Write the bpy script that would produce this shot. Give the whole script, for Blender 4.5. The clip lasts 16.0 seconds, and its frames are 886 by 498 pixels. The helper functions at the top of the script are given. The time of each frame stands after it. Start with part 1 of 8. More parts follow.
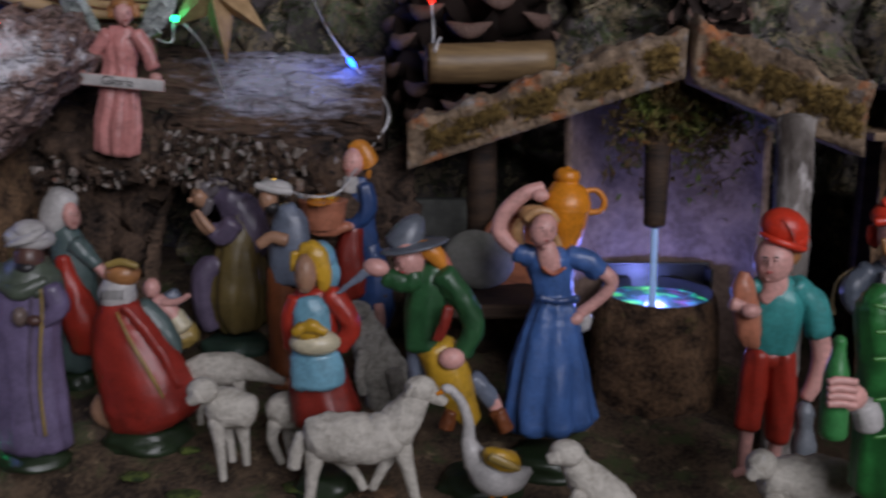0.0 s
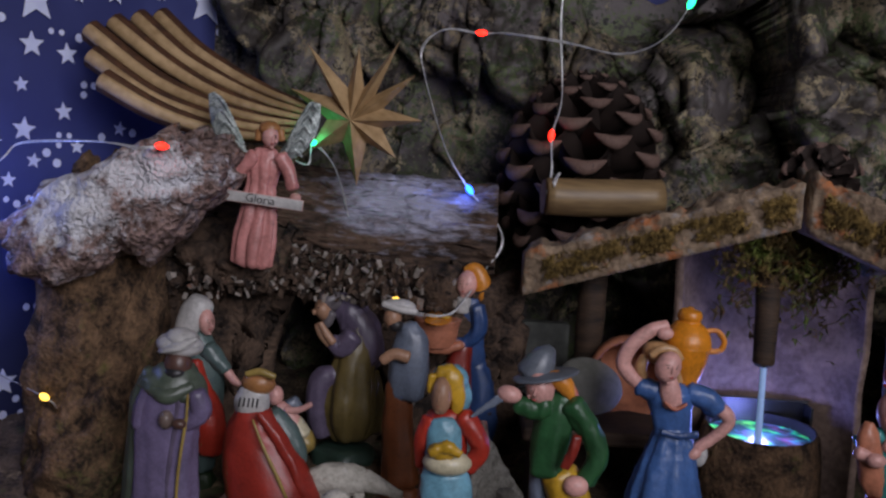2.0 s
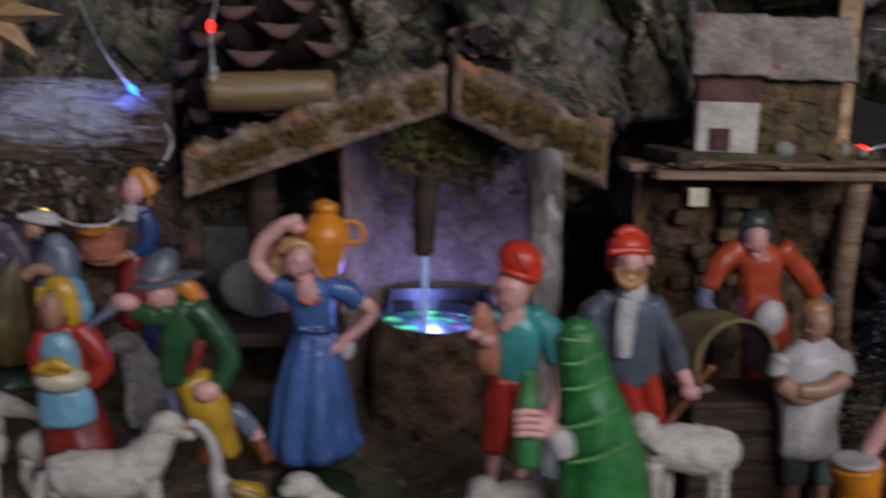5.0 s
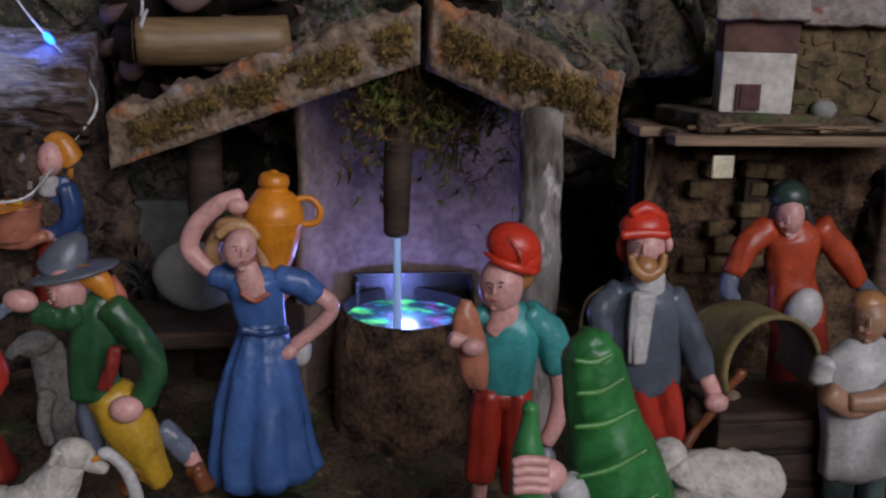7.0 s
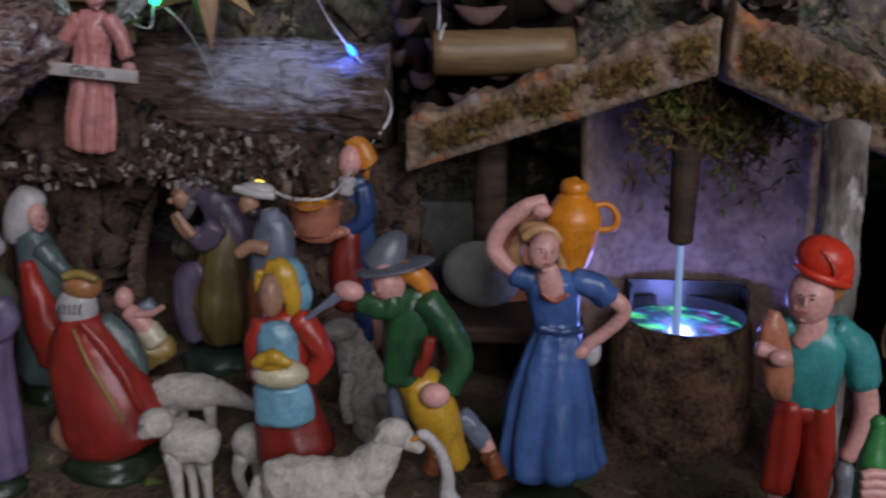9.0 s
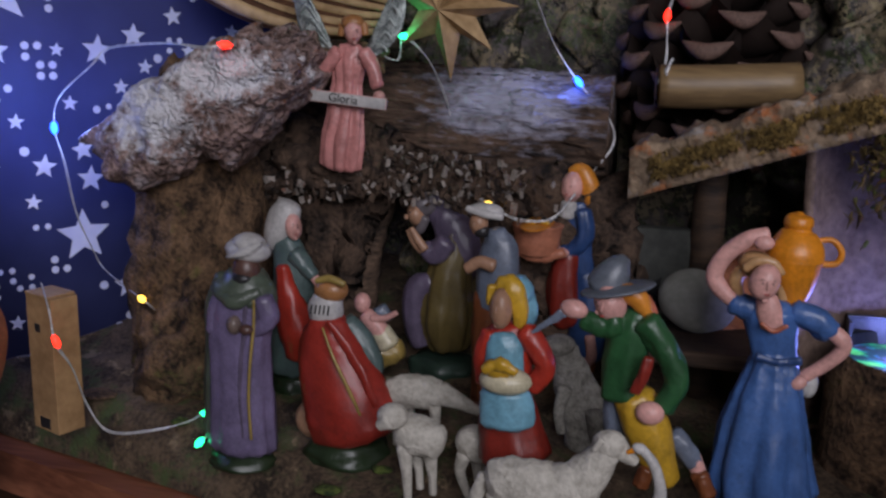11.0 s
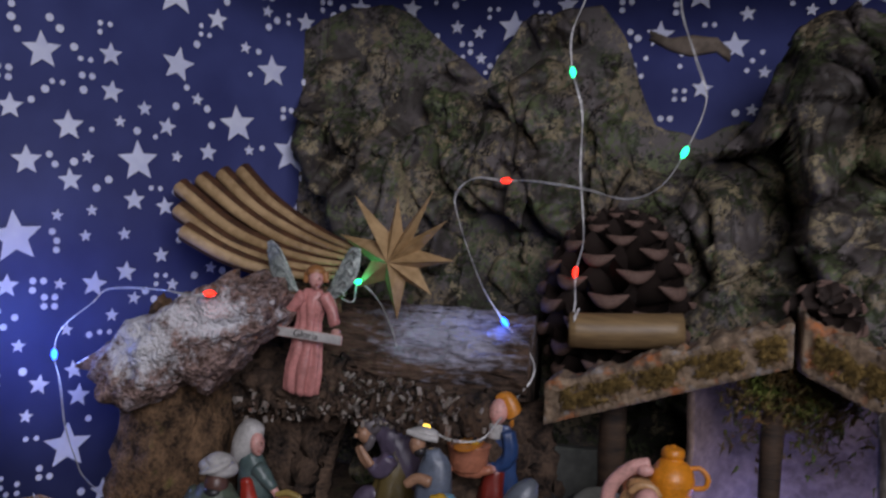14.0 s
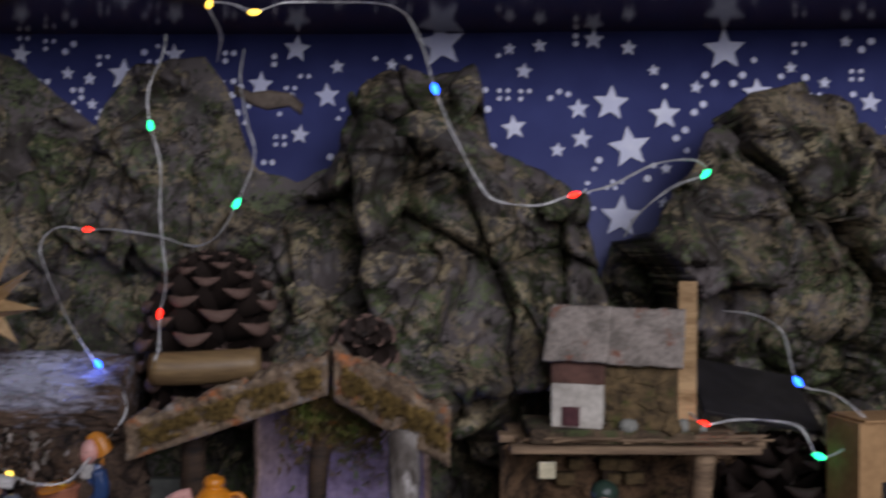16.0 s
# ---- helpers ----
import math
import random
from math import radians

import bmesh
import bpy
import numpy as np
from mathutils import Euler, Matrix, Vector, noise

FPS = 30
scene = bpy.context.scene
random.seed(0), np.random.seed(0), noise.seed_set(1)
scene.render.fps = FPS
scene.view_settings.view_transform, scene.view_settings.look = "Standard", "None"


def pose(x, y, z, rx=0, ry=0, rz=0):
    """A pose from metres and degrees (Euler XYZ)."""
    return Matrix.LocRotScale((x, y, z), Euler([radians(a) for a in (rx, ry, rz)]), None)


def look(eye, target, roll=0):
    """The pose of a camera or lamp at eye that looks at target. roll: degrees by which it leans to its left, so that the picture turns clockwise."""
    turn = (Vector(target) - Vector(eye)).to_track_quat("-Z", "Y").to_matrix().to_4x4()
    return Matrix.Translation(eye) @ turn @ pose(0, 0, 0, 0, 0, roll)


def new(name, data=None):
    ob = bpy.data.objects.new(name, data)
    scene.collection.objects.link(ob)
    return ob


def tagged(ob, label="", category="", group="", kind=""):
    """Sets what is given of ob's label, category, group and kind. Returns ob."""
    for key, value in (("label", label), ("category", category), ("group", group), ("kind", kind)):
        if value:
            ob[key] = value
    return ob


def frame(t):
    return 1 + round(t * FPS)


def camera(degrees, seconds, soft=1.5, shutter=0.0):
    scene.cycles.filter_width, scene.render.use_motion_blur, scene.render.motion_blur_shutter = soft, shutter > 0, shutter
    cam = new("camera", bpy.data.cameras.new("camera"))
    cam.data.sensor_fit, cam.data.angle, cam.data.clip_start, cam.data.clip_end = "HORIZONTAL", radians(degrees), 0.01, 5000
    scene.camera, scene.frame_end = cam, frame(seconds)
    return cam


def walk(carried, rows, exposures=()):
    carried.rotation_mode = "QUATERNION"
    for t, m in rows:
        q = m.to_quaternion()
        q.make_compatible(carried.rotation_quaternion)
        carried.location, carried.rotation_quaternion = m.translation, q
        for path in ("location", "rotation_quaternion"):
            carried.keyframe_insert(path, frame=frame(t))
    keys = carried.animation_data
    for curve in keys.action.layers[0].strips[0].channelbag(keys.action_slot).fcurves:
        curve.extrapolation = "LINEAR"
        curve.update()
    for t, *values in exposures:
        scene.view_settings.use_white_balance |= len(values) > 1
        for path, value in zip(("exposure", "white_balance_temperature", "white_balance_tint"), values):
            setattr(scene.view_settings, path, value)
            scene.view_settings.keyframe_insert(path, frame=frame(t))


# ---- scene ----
cam = camera(50.4, 16.0, soft=2.4, shutter=0.6)
PATH = [
    (0, (-0.003, 0.002, 0.204), (0.018, 1.961, -0.198), 0.6),
    (0.5, (-0.02, -0.007, 0.204), (-0.117, 1.95, -0.201), 1.2),
    (1, (-0.049, -0.014, 0.213), (-0.187, 1.941, -0.185), 1.9),
    (1.5, (-0.046, -0.017, 0.22), (-0.123, 1.963, -0.049), 2.1),
    (2, (-0.048, -0.019, 0.22), (-0.09, 1.97, 0.015), 3.6),
    (2.5, (-0.03, -0.018, 0.212), (-0.115, 1.97, 0.008), 3.0),
    (3, (-0.021, -0.008, 0.214), (-0.088, 1.975, -0.03), 2.2),
    (3.5, (-0.024, -0.003, 0.216), (0.046, 1.977, -0.051), 1.0),
    (4, (-0.015, -0.001, 0.207), (0.137, 1.973, -0.079), 1.0),
    (4.5, (-0.004, -0.011, 0.217), (0.214, 1.95, -0.109), 1.2),
    (5, (0.049, -0.006, 0.215), (0.31, 1.94, -0.164), 1.4),
    (5.2, (0.073, -0.01, 0.22), (0.26, 1.94, -0.183), 1.1),
    (7.3, (0.057, 0.068, 0.207), (0.37, 1.99, -0.247), 1.4),
    (7.5, (0.055, 0.068, 0.207), (0.364, 1.99, -0.249), 1.2),
    (8, (0.046, 0.061, 0.208), (0.246, 1.998, -0.25), 0.5),
    (8.5, (0.037, 0.06, 0.21), (0.111, 2.006, -0.247), 0.5),
    (9, (0.024, 0.052, 0.211), (-0.086, 1.996, -0.246), 0.9),
    (9.5, (0.024, 0.035, 0.214), (-0.194, 1.968, -0.253), 1.9),
    (9.7, (0.022, 0.031, 0.214), (-0.263, 1.954, -0.253), 1.5),
    (11.8, (0.007, 0.017, 0.227), (-0.537, 1.917, -0.081), 2.0),
    (12, (0.0, 0.012, 0.23), (-0.493, 1.935, -0.012), 2.4),
    (12.5, (0.003, 0.005, 0.229), (-0.459, 1.948, 0.124), 2.5),
    (13, (0.014, -0.008, 0.236), (-0.457, 1.933, 0.132), 2.4),
    (13.5, (0.027, -0.034, 0.246), (-0.415, 1.915, 0.16), 2.5),
    (14, (0.042, -0.051, 0.25), (-0.408, 1.897, 0.221), 2.5),
    (14.5, (0.068, -0.064, 0.251), (-0.334, 1.895, 0.255), 2.3),
    (15, (0.107, -0.065, 0.258), (-0.084, 1.926, 0.239), 2.1),
    (15.5, (0.123, -0.076, 0.266), (0.072, 1.923, 0.247), 1.3),
    (16, (0.155, -0.083, 0.271), (0.193, 1.917, 0.278), 0.5),
]
walk(cam, [(t, look(eye, target, roll)) for t, eye, target, roll in PATH])

# ---- light and exposure ----
world = bpy.data.worlds.new("room_dusk")
scene.world = world
world.use_nodes = True
world.node_tree.nodes["Background"].inputs[0].default_value = (0.55, 0.62, 0.8, 1)
world.node_tree.nodes["Background"].inputs[1].default_value = 0.08
scene.view_settings.exposure = 0.0


def lamp(name, kind, energy, colour, m, size=0.1, size_y=0.0):
    data = bpy.data.lights.new(name, kind)
    data.energy, data.color = energy, colour
    if kind == "AREA":
        data.shape, data.size, data.size_y = "RECTANGLE", size, size_y or size
    else:
        data.shadow_soft_size = size
    ob = new(name, data)
    ob.matrix_world = m
    return ob


# Main light added behind the viewer; its source in the room is unseen
key_light = lamp("room_key_light", "AREA", 5.2, (0.92, 0.90, 1.0), look((0.46, -0.66, 0.64), (-0.02, 0.5, 0.20)), 0.8, 0.6)
key_light.data.spread = radians(120)
# Light inside the well's water and the two brightest bulbs of the strings
lamp("well_glow", "POINT", 0.095, (0.24, 0.28, 1.0), pose(0.104, 0.440, 0.0965), 0.005)
lamp("blue_bulb_glow", "POINT", 0.010, (0.10, 0.22, 1.0), pose(-0.049, 0.496, 0.202), 0.004)
lamp("green_bulb_glow", "POINT", 0.004, (0.05, 1.0, 0.45), pose(-0.128, 0.474, 0.223), 0.004)
lamp("left_bulb_glow", "POINT", 0.07, (0.16, 0.28, 1.0), pose(-0.272, 0.415, 0.175), 0.004)
lamp("side_bulb_glow", "POINT", 0.09, (0.26, 0.36, 1.0), pose(-0.309, 0.388, 0.1776), 0.004)

# ---- materials ----
def srgb(h):
    return tuple(((int(h[i:i + 2], 16) / 255 + 0.055) / 1.055) ** 2.4 if int(h[i:i + 2], 16) > 10
                 else int(h[i:i + 2], 16) / 255 / 12.92 for i in (0, 2, 4)) + (1,)


def material(name, dark, light, scale=60.0, rough=0.6, bump=0.3, fine=6.0, metal=0.0, stretch=(1, 1, 1), low=0.35, high=0.65,
             distance=0.001, third=None, third_at=(0.6, 0.68), specular=0.4, fourth=None, fourth_at=(0.55, 0.6)):
    """Two colours mixed by a coarse and a fine noise, with relief; a third colour may lie on it in patches."""
    m = bpy.data.materials.new(name)
    m.use_nodes = True
    nt = m.node_tree
    n, link = nt.nodes, nt.links.new
    bsdf = n["Principled BSDF"]
    co = n.new("ShaderNodeTexCoord")
    mp = n.new("ShaderNodeMapping")
    mp.inputs["Scale"].default_value = stretch
    link(co.outputs["Object"], mp.inputs["Vector"])
    a, b = n.new("ShaderNodeTexNoise"), n.new("ShaderNodeTexNoise")
    a.inputs["Scale"].default_value, b.inputs["Scale"].default_value = scale, scale * fine
    a.inputs["Detail"].default_value, b.inputs["Detail"].default_value = 4, 3
    for q in (a, b):
        link(mp.outputs[0], q.inputs["Vector"])
    mix = n.new("ShaderNodeMath")
    mix.operation = "MULTIPLY_ADD"
    link(b.outputs["Fac"], mix.inputs[0])
    mix.inputs[1].default_value = 0.45
    sub = n.new("ShaderNodeMath")
    sub.operation = "MULTIPLY_ADD"
    link(a.outputs["Fac"], sub.inputs[0])
    sub.inputs[1].default_value, sub.inputs[2].default_value = 0.75, -0.1
    link(sub.outputs[0], mix.inputs[2])
    ramp = n.new("ShaderNodeValToRGB")
    ramp.color_ramp.elements[0].position, ramp.color_ramp.elements[0].color = low, srgb(dark)
    ramp.color_ramp.elements[1].position, ramp.color_ramp.elements[1].color = high, srgb(light)
    link(mix.outputs[0], ramp.inputs[0])
    out = ramp.outputs[0]
    for third, third_at, mul, shift in ((third, third_at, 0.8, (3.1, 1.7, 5.3)), (fourth, fourth_at, 1.3, (8.4, 2.2, 0.7))):
        if not third:
            continue
        c = n.new("ShaderNodeTexNoise")
        c.inputs["Scale"].default_value, c.inputs["Detail"].default_value = scale * mul, 6
        c.inputs["Roughness"].default_value = 0.65
        off = n.new("ShaderNodeMapping")
        off.inputs["Location"].default_value = shift
        link(mp.outputs[0], off.inputs["Vector"])
        link(off.outputs[0], c.inputs["Vector"])
        r2 = n.new("ShaderNodeValToRGB")
        r2.color_ramp.elements[0].position, r2.color_ramp.elements[1].position = third_at
        link(c.outputs["Fac"], r2.inputs[0])
        mx = n.new("ShaderNodeMix")
        mx.data_type = "RGBA"
        link(r2.outputs[0], mx.inputs["Factor"])
        link(out, mx.inputs["A"])
        mx.inputs["B"].default_value = srgb(third)
        out = mx.outputs["Result"]
    link(out, bsdf.inputs["Base Color"])
    bsdf.inputs["Roughness"].default_value, bsdf.inputs["Metallic"].default_value = rough, metal
    bsdf.inputs["Specular IOR Level"].default_value = specular
    if bump:
        bp = n.new("ShaderNodeBump")
        bp.inputs["Strength"].default_value, bp.inputs["Distance"].default_value = bump, distance
        link(mix.outputs[0], bp.inputs["Height"])
        link(bp.outputs[0], bsdf.inputs["Normal"])
    return m


def camouflage():
    """Printed rock paper: dark brown ground, plain lilac-brown areas, speckled tan and moss-green patches."""
    m = bpy.data.materials.new("printed_rock_paper")
    m.use_nodes = True
    nt = m.node_tree
    n, link = nt.nodes, nt.links.new
    bsdf = n["Principled BSDF"]
    co = n.new("ShaderNodeTexCoord")

    def field(scale, shift, a, b, detail=6, rough=0.7):
        mp = n.new("ShaderNodeMapping")
        mp.inputs["Location"].default_value = shift
        link(co.outputs["Object"], mp.inputs["Vector"])
        t = n.new("ShaderNodeTexNoise")
        t.inputs["Scale"].default_value, t.inputs["Detail"].default_value, t.inputs["Roughness"].default_value = scale, detail, rough
        link(mp.outputs[0], t.inputs["Vector"])
        r = n.new("ShaderNodeMapRange")
        r.inputs["From Min"].default_value, r.inputs["From Max"].default_value = a, b
        link(t.outputs["Fac"], r.inputs["Value"])
        return r.outputs[0]

    def times(a, b):
        q = n.new("ShaderNodeMath")
        q.operation = "MULTIPLY"
        link(a, q.inputs[0])
        link(b, q.inputs[1])
        return q.outputs[0]

    def lay(under, fac, colour):
        q = n.new("ShaderNodeMix")
        q.data_type = "RGBA"
        link(fac, q.inputs["Factor"])
        if isinstance(under, str):
            q.inputs["A"].default_value = srgb(under)
        else:
            link(under, q.inputs["A"])
        q.inputs["B"].default_value = srgb(colour)
        return q.outputs["Result"]

    out = lay("2a241e", field(38, (0, 0, 0), 0.40, 0.62), "45403d")
    out = lay(out, field(20, (4, 1, 7), 0.46, 0.54, 4), "5a5352")
    out = lay(out, times(field(24, (1, 5, 2), 0.48, 0.54), field(240, (2, 2, 2), 0.44, 0.52, 3)), "2c331c")
    out = lay(out, times(field(27, (7, 3, 4), 0.51, 0.56), field(300, (5, 1, 3), 0.42, 0.52, 3)), "786c58")
    out = lay(out, times(field(32, (3, 9, 6), 0.53, 0.58), field(280, (9, 4, 1), 0.45, 0.53, 3)), "525a3c")
    out = lay(out, times(field(44, (2, 4, 8), 0.57, 0.61), field(360, (1, 7, 5), 0.42, 0.50, 3)), "897d62")
    out = lay(out, times(field(56, (6, 6, 1), 0.54, 0.58), field(420, (3, 8, 2), 0.48, 0.53, 2)), "17130f")
    link(out, bsdf.inputs["Base Color"])
    bsdf.inputs["Roughness"].default_value = 0.6
    bsdf.inputs["Specular IOR Level"].default_value = 0.35
    bp = n.new("ShaderNodeBump")
    bp.inputs["Strength"].default_value, bp.inputs["Distance"].default_value = 0.5, 0.002
    link(field(70, (0, 3, 0), 0.2, 0.8, 5, 0.6), bp.inputs["Height"])
    link(bp.outputs[0], bsdf.inputs["Normal"])
    return m


def snow_on(m, centres, colour="c9c8d0", grain=110.0, stretch=(0.5, 1, 1.2), low=0.30, high=0.62):
    """Snow paint rubbed on a material round some places, thinning out into the grain: centres = (x, y, z, rx, rz)."""
    nt = m.node_tree
    n, link = nt.nodes, nt.links.new
    bsdf = n["Principled BSDF"]
    base = bsdf.inputs["Base Color"].links[0].from_socket
    co = n.new("ShaderNodeTexCoord")
    best = None
    for x, y, z, rx, rz in centres:
        mp = n.new("ShaderNodeMapping")
        mp.vector_type = "TEXTURE"
        mp.inputs["Location"].default_value, mp.inputs["Scale"].default_value = (x, y, z), (rx, 0.2, rz)
        link(co.outputs["Object"], mp.inputs["Vector"])
        ln = n.new("ShaderNodeVectorMath")
        ln.operation = "LENGTH"
        link(mp.outputs[0], ln.inputs[0])
        got = ln.outputs["Value"]
        if best:
            q = n.new("ShaderNodeMath")
            q.operation = "MINIMUM"
            link(best, q.inputs[0])
            link(got, q.inputs[1])
            got = q.outputs[0]
        best = got
    mp = n.new("ShaderNodeMapping")
    mp.inputs["Scale"].default_value = stretch
    link(co.outputs["Object"], mp.inputs["Vector"])
    t = n.new("ShaderNodeTexNoise")
    t.inputs["Scale"].default_value, t.inputs["Detail"].default_value, t.inputs["Roughness"].default_value = grain, 6, 0.68
    link(mp.outputs[0], t.inputs["Vector"])
    q = n.new("ShaderNodeMath")
    q.operation = "MULTIPLY_ADD"
    link(best, q.inputs[0])
    q.inputs[1].default_value = -0.42
    link(t.outputs["Fac"], q.inputs[2])
    add = n.new("ShaderNodeMath")
    add.inputs[1].default_value = 0.25
    link(q.outputs[0], add.inputs[0])
    r = n.new("ShaderNodeMapRange")
    r.inputs["From Min"].default_value, r.inputs["From Max"].default_value = low, high
    link(add.outputs[0], r.inputs["Value"])
    mx = n.new("ShaderNodeMix")
    mx.data_type = "RGBA"
    link(r.outputs[0], mx.inputs["Factor"])
    link(base, mx.inputs["A"])
    mx.inputs["B"].default_value = srgb(colour)
    link(mx.outputs["Result"], bsdf.inputs["Base Color"])
    return m


def glowing(name, colour, strength):
    m = bpy.data.materials.new(name)
    m.use_nodes = True
    b = m.node_tree.nodes["Principled BSDF"]
    b.inputs["Base Color"].default_value = (*colour, 1)
    b.inputs["Emission Color"].default_value = (*colour, 1)
    b.inputs["Emission Strength"].default_value = strength
    return m


def paint(name, colour, worn=0.85, rough=0.40):
    """Brushed paint on plaster, a little worn and dusty."""
    r, g, b = (int(colour[i:i + 2], 16) for i in (0, 2, 4))
    dark = "%02x%02x%02x" % tuple(int(v * worn * 0.85) for v in (r, g, b))
    light = "%02x%02x%02x" % tuple(min(255, int(v * 0.98 + 3)) for v in (r, g, b))
    grime = "%02x%02x%02x" % tuple(int(v * 0.45 + 12) for v in (r, g, b))
    m = material("paint_" + name, dark, light, 90, rough, 0.5, 7, low=0.25, high=0.66, distance=0.0008, specular=0.35, third=grime, third_at=(0.66, 0.92) if name in ("skin", "tan") else (0.58, 0.84))
    bsdf = m.node_tree.nodes["Principled BSDF"]
    bsdf.inputs["Coat Weight"].default_value, bsdf.inputs["Coat Roughness"].default_value = (0.10 if name in ("skin", "tan", "white", "dark") else 0.32), 0.28
    return m


PAINT = {k: paint(k, v) for k, v in dict(
    blue="42649f", navy="2f4a7c", skin="dca59c", tan="a88066", brown_skin="5a4038", red="b03424", scarlet="d83a22", teal="3f9592",
    green="2a5733", bottle="3f8a4a", yellow="c79c2c", orange="e08a1f", terracotta="b5664a", greyblue="6d7687", grey="666c76",
    white="c4c1be", lightblue="74a8bc", purple="746888", cloakred="9c3026", mauve="63586e", olive="665731", teal_grey="586b69", darkred="84291f",
    pink="d08b86", hair="b07a4a", ginger="d98a30", beard="b5804e", dark="2c2a2c", gold="a38a4a", bread="b9765a", cream="d9cfae",
    moss="25341f", cloakgreen="317c3c", cloaktrim="478a3c", slate="565e6a", blond="c79a6a", hairgrey="6b6468", lips="b5524c", lash="4a3a36", rust="7a4426", wool="c9c4b6", greywool="97938a", tin="8b929b", rose="a86a78", darkgreen="2e4238", cloth="a1906a", vermilion="b84a2c", sashbrown="75655c", mosscloth="545e50").items()}
PAINT["silver"] = material("paint_silver", "6d7674", "b8c0bc", 300, 0.35, 0.8, 4, metal=0.6, distance=0.001)
PAINT["wool"] = material("wool_plaster", "8b867b", "bfbaaf", 200, 0.8, 0.9, 3, low=0.2, high=0.6, distance=0.0016)
PAINT["greywool"] = material("grey_wool_plaster", "6c6962", "a5a198", 260, 0.8, 0.9, 3, low=0.3, high=0.6, distance=0.0016)
BARK = material("bark", "1f1712", "6b5646", 70, 0.9, 1.0, 5, stretch=(0.35, 1, 1.3), distance=0.004)
DARKBARK = material("dark_bark", "231810", "7a5f46", 90, 0.92, 1.0, 5, distance=0.004, third="5f5a2e", third_at=(0.6, 0.75))
CAVEBARK = material("cave_bark", "1a1310", "5d4a3c", 80, 0.9, 1.0, 5, distance=0.004, third="8d8783", third_at=(0.64, 0.74))
SNOWBARK = snow_on(material("snowy_bark", "47342c", "a58a82", 110, 0.88, 1.0, 4, distance=0.008, third="9a8e90", third_at=(0.52, 0.66), fourth="8a5838", fourth_at=(0.60, 0.70)),
                   [(-0.228, 0.41, 0.186, 0.030, 0.024), (-0.192, 0.41, 0.202, 0.030, 0.016)], "dcdbe0", 170, (1, 1, 1), 0.34, 0.55)
LOGBARK = snow_on(material("log_bark", "1c1511", "655042", 80, 0.9, 1.0, 5, stretch=(0.3, 1, 1.3), distance=0.006), [(-0.080, 0.51, 0.192, 0.052, 0.028)], "a4a4b6", 130, (0.4, 1, 1.3), 0.32, 0.62)
SNOW = material("snow_paint", "55535e", "b4b4c2", 190, 0.8, 1.0, 3, distance=0.004, stretch=(0.45, 1, 1.2), third="3a302b", third_at=(0.56, 0.66))
CORK = material("cork_bark", "5f4f40", "97826b", 90, 0.9, 1.0, 4, distance=0.002, third="a8683f", third_at=(0.54, 0.66), fourth="8d8784", fourth_at=(0.56, 0.68))
MOSS = material("moss", "544425", "9a7f48", 240, 0.95, 0.8, 3, distance=0.001)
RUSTMOSS = material("rusty_moss", "41351f", "766036", 90, 0.95, 0.8, 5, distance=0.001, third="5e6a2c", third_at=(0.5, 0.6), fourth="7a4a26", fourth_at=(0.6, 0.68))
GREENMOSS = material("green_moss", "1e2c14", "5d6a30", 240, 0.95, 0.8, 3, distance=0.001)
EARTH = material("crib_earth", "261e17", "655442", 60, 0.95, 0.9, 8, distance=0.002, third="46502f", third_at=(0.52, 0.64), fourth="85735a", fourth_at=(0.60, 0.68))
ROCKPAPER = camouflage()
PAPERBACK = material("paper_back", "453c34", "6e6257", 50, 0.8, 0.2, 5, distance=0.0004)
WOOD = material("pale_wood", "8a6c48", "c2a277", 30, 0.6, 0.3, 5, stretch=(1, 1, 6), distance=0.0004)
STARWOOD = material("star_wood", "8f7450", "bfa178", 40, 0.55, 0.25, 5, distance=0.0003)
BURNT = material("burnt_wood", "3a2417", "5a3a24", 60, 0.7, 0.2, 4, distance=0.0003)
OLDWOOD = material("old_dark_wood", "1f1610", "433224", 60, 0.8, 0.6, 5, stretch=(0.4, 1, 3), distance=0.001)
LEDGEWOOD = material("ledge_wood", "5c4a3a", "947c62", 60, 0.8, 0.5, 5, stretch=(0.3, 1, 4), distance=0.001)
BOARD = material("varnished_board", "6a3c2a", "9c6248", 20, 0.5, 0.2, 6, stretch=(0.3, 3, 3), distance=0.0003)
SHELFWOOD = material("polished_shelf_wood", "3a2416", "5a3a26", 14, 0.14, 0.05, 6, stretch=(0.3, 3, 3), distance=0.0002, specular=0.7)
CABINET = material("cabinet_wood", "2c1c13", "4a2f20", 14, 0.55, 0.2, 6, stretch=(0.3, 3, 3), distance=0.0003)
BAMBOO = material("smooth_stick", "66523a", "8b7350", 40, 0.45, 0.2, 5, stretch=(0.3, 2, 2), distance=0.0003)
CARD = material("brown_card", "8f6e4a", "b08c62", 40, 0.8, 0.1, 6, distance=0.0002)
STONE = material("grey_stone", "76766f", "8f8f88", 60, 0.8, 0.4, 4, distance=0.0008)
RUBBLE = material("rubble_stone", "3a2f20", "705d40", 90, 0.9, 0.8, 4, distance=0.001, third="4a4a24", third_at=(0.55, 0.65))
PLASTER = material("grey_panel", "4c4d4a", "646660", 40, 0.8, 0.2, 5, distance=0.0004)
WELLWALL = material("well_wall", "5a4a42", "8a7468", 60, 0.85, 0.6, 5, distance=0.0015)
CLAY = material("clay_pot", "7a4a36", "a5694c", 60, 0.75, 0.3, 5, distance=0.0004)
SCALE = material("cone_scale", "130d0b", "35261f", 90, 0.75, 0.4, 4, distance=0.0006)
